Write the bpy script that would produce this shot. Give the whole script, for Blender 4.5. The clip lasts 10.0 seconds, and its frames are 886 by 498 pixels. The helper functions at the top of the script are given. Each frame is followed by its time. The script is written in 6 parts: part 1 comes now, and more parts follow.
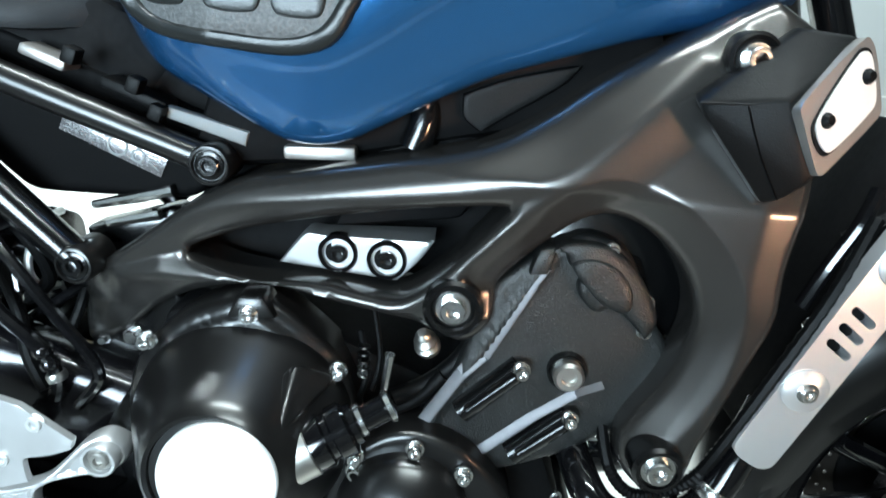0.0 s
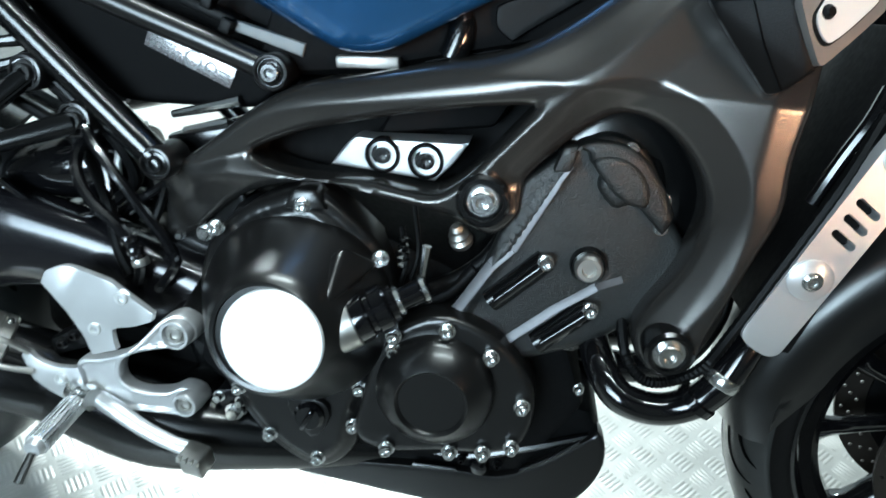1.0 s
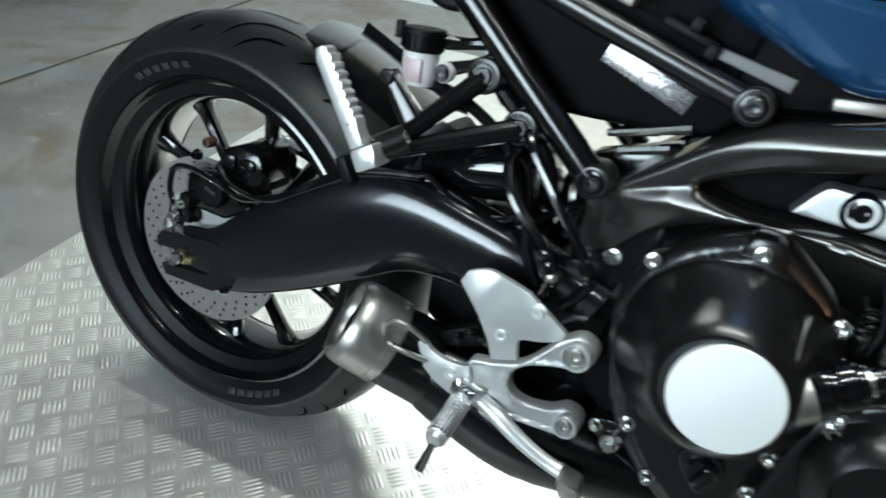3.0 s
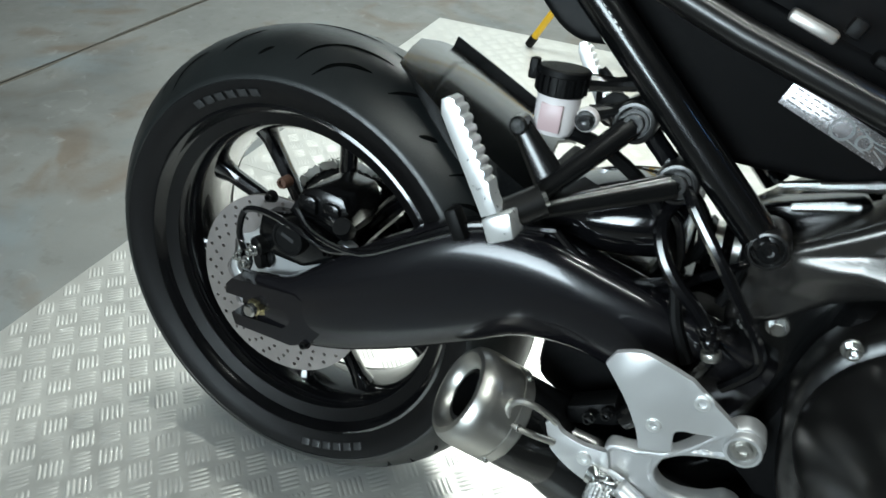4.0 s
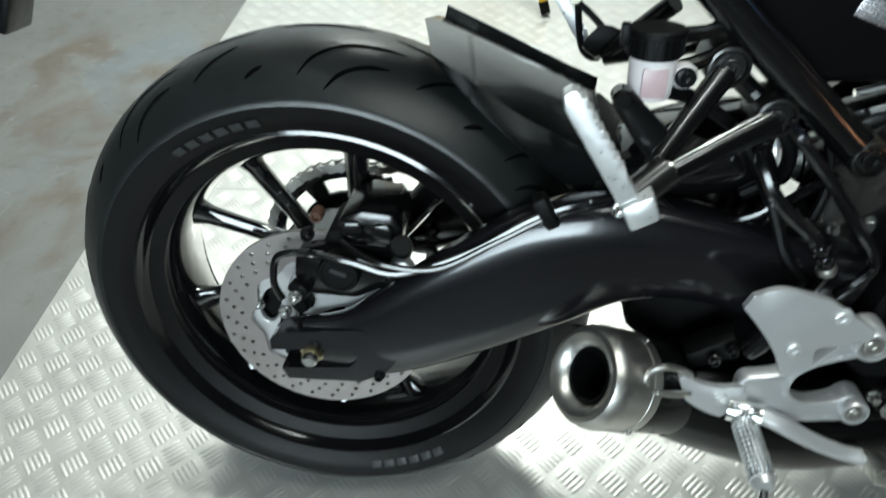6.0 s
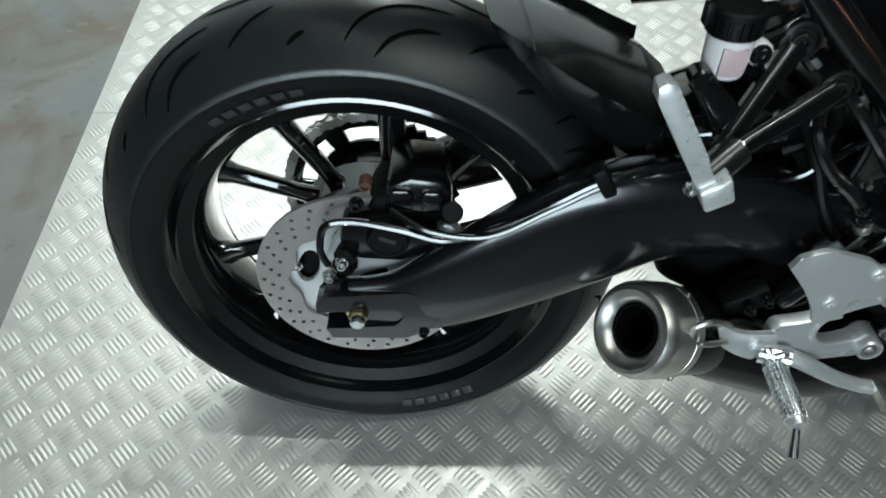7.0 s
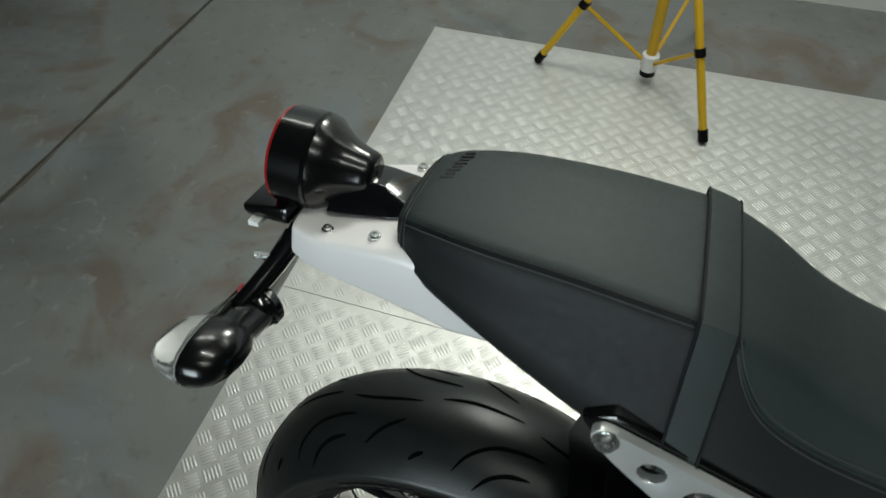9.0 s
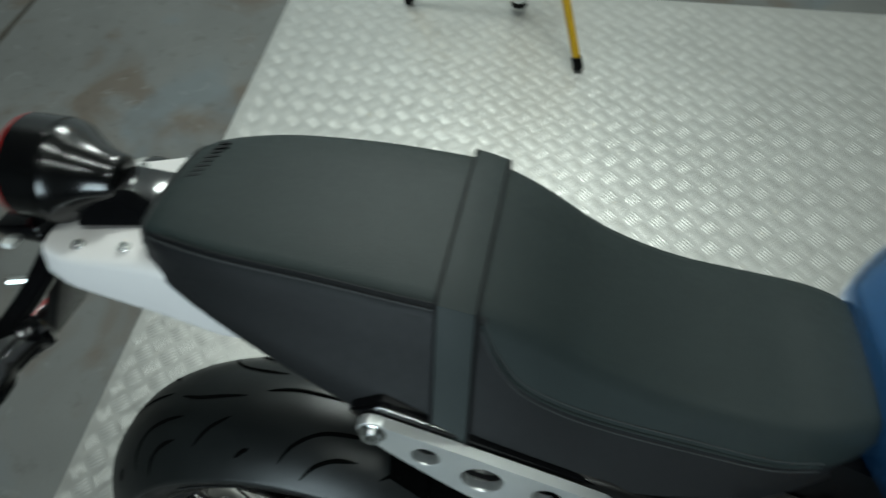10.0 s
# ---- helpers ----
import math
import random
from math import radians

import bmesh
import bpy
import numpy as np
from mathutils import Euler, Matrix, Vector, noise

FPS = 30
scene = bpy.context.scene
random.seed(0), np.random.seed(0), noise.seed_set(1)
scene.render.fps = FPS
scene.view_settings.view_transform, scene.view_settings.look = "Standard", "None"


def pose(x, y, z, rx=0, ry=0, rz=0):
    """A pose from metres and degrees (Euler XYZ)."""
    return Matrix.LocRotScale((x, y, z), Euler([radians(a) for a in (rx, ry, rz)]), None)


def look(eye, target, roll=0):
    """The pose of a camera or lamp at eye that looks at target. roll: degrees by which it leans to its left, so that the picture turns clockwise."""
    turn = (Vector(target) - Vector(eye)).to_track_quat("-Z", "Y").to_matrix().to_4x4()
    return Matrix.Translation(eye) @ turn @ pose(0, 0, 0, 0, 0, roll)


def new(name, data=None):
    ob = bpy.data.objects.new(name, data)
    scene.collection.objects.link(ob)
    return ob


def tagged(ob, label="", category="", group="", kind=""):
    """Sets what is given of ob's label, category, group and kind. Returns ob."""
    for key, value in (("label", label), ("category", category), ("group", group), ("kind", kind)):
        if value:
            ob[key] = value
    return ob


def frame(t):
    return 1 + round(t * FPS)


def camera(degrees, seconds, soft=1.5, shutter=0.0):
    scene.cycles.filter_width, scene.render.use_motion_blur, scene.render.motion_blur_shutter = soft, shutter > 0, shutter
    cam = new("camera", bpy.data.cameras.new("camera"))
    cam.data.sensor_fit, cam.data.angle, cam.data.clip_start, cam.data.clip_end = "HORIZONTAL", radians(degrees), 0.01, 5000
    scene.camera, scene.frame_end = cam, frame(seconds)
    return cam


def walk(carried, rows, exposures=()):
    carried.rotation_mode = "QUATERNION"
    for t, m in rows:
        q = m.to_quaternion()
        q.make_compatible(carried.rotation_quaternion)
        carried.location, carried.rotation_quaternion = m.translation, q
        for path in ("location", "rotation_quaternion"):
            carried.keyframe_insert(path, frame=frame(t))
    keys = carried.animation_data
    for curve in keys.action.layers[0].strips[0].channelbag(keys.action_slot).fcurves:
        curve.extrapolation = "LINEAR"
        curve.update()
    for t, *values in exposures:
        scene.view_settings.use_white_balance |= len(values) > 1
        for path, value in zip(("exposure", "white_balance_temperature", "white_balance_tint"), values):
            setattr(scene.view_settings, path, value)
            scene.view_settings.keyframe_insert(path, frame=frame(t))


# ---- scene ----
cam = camera(65.4, 10.0, shutter=0.4)
PATH = [
    (0, (0.845, -0.493, 0.934), (0.848, 1.207, -0.118), 5.8),
    (0.5, (0.876, -0.535, 0.922), (0.801, 1.142, -0.165), 4.6),
    (1, (0.886, -0.583, 0.905), (0.703, 1.070, -0.206), 3.6),
    (1.5, (0.870, -0.611, 0.900), (0.582, 1.007, -0.239), 3.5),
    (2, (0.822, -0.620, 0.907), (0.367, 0.970, -0.217), 2.5),
    (2.5, (0.753, -0.620, 0.915), (0.175, 0.934, -0.203), 3.0),
    (3, (0.642, -0.605, 0.907), (-0.041, 0.878, -0.247), 3.2),
    (3.2, (0.596, -0.586, 0.901), (-0.100, 0.872, -0.278), 3.0),
    (4.3, (0.44, -0.517, 0.952), (-0.214, 0.878, -0.323), 1.54),
    (4.5, (0.423, -0.515, 0.968), (-0.23, 0.864, -0.325), 1.69),
    (5, (0.354, -0.503, 0.971), (-0.199, 0.916, -0.325), -0.28),
    (5.5, (0.299, -0.5, 0.967), (-0.097, 0.934, -0.37), -1.72),
    (6, (0.213, -0.507, 0.952), (0.02, 0.898, -0.458), -3.03),
    (6.2, (0.177, -0.493, 0.954), (0.01, 0.818, -0.548), -3.94),
    (7.3, (0.069, -0.435, 1.064), (0.132, 0.717, -0.57), 3.48),
    (7.5, (0.051, -0.419, 1.113), (0.136, 0.787, -0.48), 4.05),
    (7.8, (0.043, -0.386, 1.203), (0.097, 0.798, -0.408), 3.75),
    (8, (0.038, -0.361, 1.254), (0.092, 0.841, -0.343), 4.69),
    (8.5, (0.065, -0.276, 1.329), (-0.109, 0.885, -0.291), -0.1),
    (9, (0.115, -0.207, 1.378), (-0.349, 0.961, -0.178), -3.25),
    (9.5, (0.176, -0.166, 1.393), (-0.331, 0.94, -0.194), -4.94),
    (10, (0.268, -0.112, 1.372), (-0.031, 0.956, -0.293), -5.82),
]
EXPOSURES = [(0.0, 1.35, 6300, 11), (0.5, 1.30, 6300, 11), (1.0, 0.93, 6200, 10), (1.5, 0.52, 6200, 10), (2.0, 0.30, 6200, 10), (2.5, 0.25, 6400, 11), (3.0, 0.34, 6700, 12), (4.5, 0.44, 6850, 14), (5.5, 0.44, 6950, 14), (6.2, 0.30, 6850, 13), (7.5, -0.10, 6700, 12), (8.0, -0.32, 6700, 12), (8.5, -0.72, 6900, 13), (9.0, -0.82, 7150, 14), (9.5, -0.90, 6950, 12), (10.0, -0.86, 6700, 9)]
walk(cam, [(t, look(eye, target, roll)) for t, eye, target, roll in PATH], EXPOSURES)

from mathutils.geometry import delaunay_2d_cdt

LEAN_BIKE = -13.28          # the bike leans on its side stand
# ---- world and light ----
world = bpy.data.worlds.new("world")
scene.world = world
world.use_nodes = True
world.node_tree.nodes["Background"].inputs[0].default_value = (0.80, 0.92, 1.0, 1)
world.node_tree.nodes["Background"].inputs[1].default_value = 0.006


def area_light(name, eye, target, sx, sy, watts, colour):
    data = bpy.data.lights.new(name, "AREA")
    data.shape, data.size, data.size_y, data.energy, data.color = "RECTANGLE", sx, sy, watts, colour
    ob = new(name, data)
    ob.matrix_world = look(eye, target)
    return ob


COOL, DAY, WARM = (0.87, 1.0, 0.98), (0.70, 0.90, 1.0), (1.0, 0.58, 0.34)
area_light("work_light_lamp", (0.08, 1.64, 1.95), (0.0, 0.45, 0.0), 0.36, 0.22, 28, COOL)
area_light("open_door_daylight", (-0.30, -2.62, 1.62), (-0.30, 0.0, 1.62), 1.55, 1.35, 40, DAY).data.spread = radians(95)
area_light("halogen_lamp", (1.80, -1.0, 0.92), (1.15, -0.2, 0.78), 0.16, 0.12, 0.20, WARM).data.spread = radians(28)
for lx, ly, watts, wide in ((1.20, -0.80, 20, 0.05), (-1.1, 1.9, 28, 0.05), (0.6, 0.45, 34, 0.05), (1.3, 2.1, 12, 0.05)):
    tube_lamp = area_light("ceiling_tube_lamp", (lx, ly, 3.2), (lx, ly, 0.0), 1.5, wide, watts, COOL)
    tube_lamp.matrix_world = pose(lx, ly, 3.2)


# ---- materials ----
def material(name, colour, rough=0.5, metal=0.0, coat=0.0, vary=0.15, scale=30.0, bump=0.0, bump_scale=300.0, rough_vary=0.1, spec=0.5, coat_rough=0.05):
    m = bpy.data.materials.new(name)
    m.use_nodes = True
    nt = m.node_tree
    b = nt.nodes["Principled BSDF"]
    co = nt.nodes.new("ShaderNodeTexCoord")
    n1 = nt.nodes.new("ShaderNodeTexNoise")
    n1.inputs["Scale"].default_value, n1.inputs["Detail"].default_value = scale, 6.0
    nt.links.new(co.outputs["Object"], n1.inputs["Vector"])
    mix = nt.nodes.new("ShaderNodeMix")
    mix.data_type = "RGBA"
    mix.inputs[6].default_value = (*[c * (1 - vary) for c in colour], 1)
    mix.inputs[7].default_value = (*[min(1, c * (1 + vary)) for c in colour], 1)
    nt.links.new(n1.outputs[0], mix.inputs[0])
    nt.links.new(mix.outputs[2], b.inputs["Base Color"])
    mr = nt.nodes.new("ShaderNodeMapRange")
    mr.inputs[1].default_value, mr.inputs[2].default_value = 0.3, 0.7
    mr.inputs[3].default_value, mr.inputs[4].default_value = max(0.02, rough - rough_vary * rough), min(1, rough + rough_vary * rough)
    n2 = nt.nodes.new("ShaderNodeTexNoise")
    n2.inputs["Scale"].default_value, n2.inputs["Detail"].default_value = scale * 5, 4.0
    nt.links.new(co.outputs["Object"], n2.inputs["Vector"])
    nt.links.new(n2.outputs[0], mr.inputs[0])
    nt.links.new(mr.outputs[0], b.inputs["Roughness"])
    b.inputs["Metallic"].default_value = metal
    b.inputs["Coat Weight"].default_value, b.inputs["Coat Roughness"].default_value = coat, coat_rough
    b.inputs["Specular IOR Level"].default_value = spec
    if bump:
        n3 = nt.nodes.new("ShaderNodeTexNoise")
        n3.inputs["Scale"].default_value, n3.inputs["Detail"].default_value = bump_scale, 3.0
        nt.links.new(co.outputs["Object"], n3.inputs["Vector"])
        bp = nt.nodes.new("ShaderNodeBump")
        bp.inputs["Strength"].default_value, bp.inputs["Distance"].default_value = bump, 0.001
        nt.links.new(n3.outputs[0], bp.inputs["Height"])
        nt.links.new(bp.outputs[0], b.inputs["Normal"])
    return m


RUBBER = material("rubber", (0.0085, 0.0100, 0.0102), 0.36, spec=0.5, vary=0.3, scale=14, bump=0.25, bump_scale=500)
RUBBER_MARK = material("rubber_mark", (0.016, 0.017, 0.018), 0.5)
SIDEWALL = material("sidewall_rubber", (0.0036, 0.0034, 0.0036), 0.46, spec=0.18, vary=0.3, scale=20, bump=0.2, bump_scale=420)
DISCALU = material("bright_satin_aluminium", (0.90, 0.91, 0.90), 0.42, metal=0.55, vary=0.02, scale=12, rough_vary=0.04)
# Near black that stands in for the shade inside grooves, seam and outlet.
RECESS_SHADE = material("recess_shade_black", (0.0015, 0.0015, 0.0015), 0.95, spec=0.05)
GLOSS = material("gloss_black_paint", (0.003, 0.003, 0.0035), 0.13, coat=0.6, vary=0.3, scale=20)
SATIN = material("satin_black_paint", (0.0025, 0.0026, 0.0028), 0.20, metal=0.0, spec=0.5, coat=0.2, vary=0.2, scale=40, rough_vary=0.03)
FRAMEM = material("graphite_cast_aluminium", (0.098, 0.094, 0.090), 0.25, metal=0.88, vary=0.05, scale=25, rough_vary=0.02)
CASTBLK = material("black_textured_cover", (0.0085, 0.0095, 0.0095), 0.33, metal=0.0, spec=0.48, vary=0.35, scale=50, bump=0.9, bump_scale=560)
WORNRIB = material("rubbed_cover_edge", (0.10, 0.099, 0.105), 0.42, metal=0.6, vary=0.25, scale=120)
COVERM = material("satin_black_engine_paint", (0.0045, 0.0043, 0.0043), 0.29, spec=0.55, coat=0.15, coat_rough=0.12, vary=0.2, scale=40, rough_vary=0.03)
ARMM = material("satin_black_metallic_paint", (0.0085, 0.0082, 0.0100), 0.22, metal=0.35, spec=0.55, coat=0.45, vary=0.05, scale=25, rough_vary=0.02, coat_rough=0.07)
MATTE = material("matte_black_plastic", (0.0024, 0.0024, 0.0027), 0.7, spec=0.12, vary=0.3, scale=30)
PLASTIC = material("black_plastic", (0.0024, 0.0025, 0.0027), 0.46, spec=0.13, vary=0.25, scale=40, bump=0.3, bump_scale=800)
HUGGERM = material("sheeny_black_plastic", (0.0040, 0.0044, 0.0046), 0.20, spec=0.6, coat=0.6, coat_rough=0.10, vary=0.25, scale=40, bump=0.10, bump_scale=700)
SILVER = material("silver_painted_alloy", (0.64, 0.645, 0.65), 0.38, metal=0.72, vary=0.06, scale=25, bump=0.06, bump_scale=900)
CASTALU = material("bare_cast_alloy", (0.58, 0.585, 0.58), 0.30, metal=0.95, vary=0.18, scale=60, bump=0.25, bump_scale=420)
BRUSHED = material("brushed_aluminium", (0.88, 0.89, 0.88), 0.38, metal=0.85, vary=0.06, scale=35)
PEGM = material("polished_cast_alloy", (0.86, 0.87, 0.87), 0.33, metal=0.8, vary=0.08, scale=40, rough_vary=0.2)
PANELM = material("dull_black_plastic", (0.0013, 0.0013, 0.0015), 0.55, spec=0.05, vary=0.3, scale=40, bump=0.2, bump_scale=600)
LABELM = material("silver_foil_label", (0.40, 0.385, 0.395), 0.26, metal=0.9, vary=0.15, scale=60)
DIRT = material("packed_dirt", (0.082, 0.074, 0.060), 0.92, vary=0.5, scale=18, bump=0.4, bump_scale=60)
PLATEM = material("satin_alloy_plate", (0.44, 0.45, 0.45), 0.36, metal=0.8, vary=0.08, scale=40, bump=0.05, bump_scale=900)
BRONZE = material("satin_metal_panel", (0.36, 0.34, 0.32), 0.42, metal=0.8, vary=0.1, scale=40)
STEEL = material("stainless_steel", (0.54, 0.53, 0.50), 0.36, metal=1.0, vary=0.08, scale=25, rough_vary=0.12)
DISCM = material("worn_disc_steel", (0.36, 0.33, 0.32), 0.42, metal=0.85, vary=0.15, scale=18)
DARKDISC = material("dark_disc_steel", (0.050, 0.043, 0.038), 0.45, metal=0.8, vary=0.2, scale=18)
RUST = material("rusty_steel", (0.075, 0.035, 0.022), 0.7, metal=0.3, vary=0.5, scale=150)
ZINC = material("zinc_plated_steel", (0.72, 0.73, 0.72), 0.22, metal=1.0, vary=0.12, scale=90)
GOLDZ = material("yellow_zinc", (0.62, 0.55, 0.33), 0.28, metal=1.0, vary=0.2, scale=120)
BLUE = material("blue_metallic_paint", (0.024, 0.135, 0.34), 0.24, metal=0.74, coat=1.0, vary=0.08, scale=200)
SIDEVINYL = material("darker_black_vinyl", (0.0095, 0.0100, 0.0110), 0.55, spec=0.25, vary=0.15, scale=30, bump=0.25, bump_scale=700)
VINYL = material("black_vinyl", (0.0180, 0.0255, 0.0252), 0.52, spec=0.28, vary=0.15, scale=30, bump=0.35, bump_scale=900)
THREAD = material("grey_thread", (0.040, 0.043, 0.044), 0.8)
PADM = material("textured_pad_rubber", (0.075, 0.077, 0.078), 0.55, vary=0.85, scale=330, bump=1.0, bump_scale=330)
WHITEP = material("off_white_sticker", (0.75, 0.76, 0.74), 0.45, vary=0.05)
GREYP = material("grey_print", (0.16, 0.17, 0.17), 0.5)
PALE = material("pale_silver_paint", (0.80, 0.765, 0.755), 0.40, metal=0.12, vary=0.04, scale=12)
YELLOW = material("yellow_paint", (0.62, 0.36, 0.01), 0.42, vary=0.12, scale=20)
REDL = material("red_lens", (0.25, 0.01, 0.01), 0.15, coat=0.5)
CLEARP = material("translucent_plastic", (0.62, 0.58, 0.58), 0.35, vary=0.06)
FLUID = material("pinkish_fluid", (0.42, 0.30, 0.31), 0.35, vary=0.06)
TREADP = material("aluminium_tread_plate", (0.60, 0.59, 0.56), 0.40, metal=0.64, vary=0.16, scale=6, rough_vary=0.25, bump=0.10, bump_scale=240)
RIBM = material("worn_tread_ribs", (0.62, 0.61, 0.58), 0.44, metal=0.62, vary=0.12, scale=9, rough_vary=0.25)
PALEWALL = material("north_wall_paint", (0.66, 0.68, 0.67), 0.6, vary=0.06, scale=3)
# For the unseen walls and ceiling: darkened to cut bounced light and reflections.
WALLM = material("dark_unseen_wall", (0.085, 0.088, 0.085), 0.7, vary=0.06, scale=3)
GLASS = material("clear_lens", (0.9, 0.92, 0.93), 0.08)
GLASS.node_tree.nodes["Principled BSDF"].inputs["Transmission Weight"].default_value = 0.92
GLASS.node_tree.nodes["Principled BSDF"].inputs["IOR"].default_value = 1.3


def concrete_material():
    m = material("painted_concrete", (0.158, 0.160, 0.153), 0.58, vary=0.30, scale=2.2, bump=0.35, bump_scale=90, rough_vary=0.25)
    nt = m.node_tree
    b = nt.nodes["Principled BSDF"]
    co = nt.nodes.new("ShaderNodeTexCoord")
    for scale, lo, hi, colour, amount, twist in ((3.4, 0.50, 0.64, (0.120, 0.088, 0.062), 0.68, 1.2), (2.3, 0.54, 0.66, (0.135, 0.165, 0.180), 0.55, 0.9), (1.1, 0.52, 0.70, (0.050, 0.052, 0.050), 0.55, 0.6), (26.0, 0.60, 0.70, (0.070, 0.062, 0.052), 0.30, 0.0), (11.0, 0.62, 0.72, (0.26, 0.27, 0.265), 0.35, 2.0)):
        old = b.inputs["Base Color"].links[0].from_socket
        n = nt.nodes.new("ShaderNodeTexNoise")
        n.inputs["Scale"].default_value, n.inputs["Detail"].default_value, n.inputs["Distortion"].default_value = scale, 8.0, twist
        nt.links.new(co.outputs["Object"], n.inputs["Vector"])
        r = nt.nodes.new("ShaderNodeMapRange")
        r.inputs[1].default_value, r.inputs[2].default_value, r.inputs[4].default_value = lo, hi, amount
        nt.links.new(n.outputs[0], r.inputs[0])
        mix = nt.nodes.new("ShaderNodeMix")
        mix.data_type = "RGBA"
        mix.inputs[7].default_value = (*colour, 1)
        nt.links.new(r.outputs[0], mix.inputs[0])
        nt.links.new(old, mix.inputs[6])
        nt.links.new(mix.outputs[2], b.inputs["Base Color"])
    return m


CONCRETE = concrete_material()
JOINTM = material("joint_filler", (0.045, 0.040, 0.035), 0.9, vary=0.4, scale=9)


# ---- mesh helpers ----
def finish(bm, smooth=35):
    bmesh.ops.recalc_face_normals(bm, faces=bm.faces)
    if smooth:
        lim = radians(smooth)
        for f in bm.faces:
            f.smooth = True
        for e in bm.edges:
            if len(e.link_faces) == 2 and e.calc_face_angle(0) > lim:
                e.smooth = False
    return bm


def part(name, bm, mat, parent=None, label="", smooth=35):
    finish(bm, smooth)
    me = bpy.data.meshes.new(name)
    bm.to_mesh(me)
    bm.free()
    me.materials.append(mat)
    ob = new(name, me)
    if parent is not None:
        ob.parent = parent
    if label:
        ob["label"] = label
    return ob


def shared_part(name, mesh, m, parent):
    ob = new(name, mesh)
    ob.parent = parent
    ob.matrix_basis = m
    return ob


def spline(pts, n=8, closed=False):
    """Catmull-Rom through the points; a point with a third value of 1 (in 2D) is a sharp corner."""
    P = [Vector((p[0], p[1])) if len(p) == 3 and closed == "2d" or len(p) == 2 else Vector(p) for p in pts]
    sharp = [closed == "2d" and len(p) == 3 and p[2] == 1 for p in pts]
    out, m = [], len(P)
    loop = bool(closed)
    for i in range(m if loop else m - 1):
        p1, p2 = P[i], P[(i + 1) % m]
        p0 = P[i - 1] if (loop or i > 0) else p1
        p3 = P[(i + 2) % m] if (loop or i + 2 < m) else p2
        t1 = Vector([0] * len(p1)) if sharp[i] else (p2 - p0) * 0.5
        t2 = Vector([0] * len(p1)) if sharp[(i + 1) % m] else (p3 - p1) * 0.5
        d = (p2 - p1).length
        for t in (t1, t2):
            if t.length > d * 1.1:
                t *= d * 1.1 / t.length
        for k in range(n):
            s = k / n
            out.append(p1 * (2 * s**3 - 3 * s**2 + 1) + t1 * (s**3 - 2 * s**2 + s) + p2 * (-2 * s**3 + 3 * s**2) + t2 * (s**3 - s**2))
    if not loop:
        out.append(P[-1])
    return out


def rings(bm, loops, closed=False, caps=True):
    vs = [[bm.verts.new(p) for p in ring] for ring in loops]
    m = len(vs[0])
    k = len(vs)
    for a in range(k if closed else k - 1):
        for b in range(m):
            bm.faces.new((vs[a][b], vs[a][(b + 1) % m], vs[(a + 1) % k][(b + 1) % m], vs[(a + 1) % k][b]))
    if caps and not closed:
        bm.faces.new(vs[0][::-1])
        bm.faces.new(vs[-1])
    return bm


def tube(points, radius, n=10, sub=6, bm=None, flat=1.0):
    """A round bar along a smooth path; radius a number or one for each point."""
    bm = bm or bmesh.new()
    path = spline(points, sub) if len(points) > 2 else [Vector(p) for p in points]
    rr = [radius] * len(points) if not hasattr(radius, "__len__") else radius
    loops, up = [], None
    for i, p in enumerate(path):
        d = (path[min(i + 1, len(path) - 1)] - path[max(i - 1, 0)]).normalized()
        if up is None:
            up = d.orthogonal().normalized()
        up = (up - d * up.dot(d)).normalized()
        side = d.cross(up)
        q = i / (len(path) - 1) * (len(points) - 1)
        a = min(int(q), len(points) - 2)
        r = rr[a] + (rr[a + 1] - rr[a]) * (q - a)
        loops.append([p + (up * math.cos(2 * math.pi * k / n) + side * flat * math.sin(2 * math.pi * k / n)) * r for k in range(n)])
    return rings(bm, loops)


def lathe(profile, m=None, n=40, closed=False, bm=None):
    """Turns (radius, along) about the y axis, then moved by m."""
    bm = bm or bmesh.new()
    m = m or Matrix()
    loops = [[m @ Vector((r * math.cos(2 * math.pi * k / n), y, r * math.sin(2 * math.pi * k / n))) for k in range(n)] for r, y in profile]
    return rings(bm, loops, closed, caps=not closed)


def axis_to(a, b):
    """The pose that lays +y along a to b, from a."""
    d = (Vector(b) - Vector(a)).normalized()
    return Matrix.Translation(a) @ d.to_track_quat("Y", "Z").to_matrix().to_4x4()


def box(sx, sy, sz, m=None, bevel=0.0, bm=None, seg=2):
    bm = bm or bmesh.new()
    made = bmesh.ops.create_cube(bm, size=1.0, matrix=Matrix.Diagonal((sx, sy, sz, 1)))
    if bevel:
        es = list({e for v in made["verts"] for e in v.link_edges})
        got = bmesh.ops.bevel(bm, geom=es, offset=bevel, segments=seg, affect="EDGES", profile=0.5)
        vs = list({v for f in got["faces"] for v in f.verts} | {v for v in made["verts"] if v.is_valid})
    else:
        vs = made["verts"]
    if m is not None:
        bmesh.ops.transform(bm, matrix=m, verts=vs)
    return bm


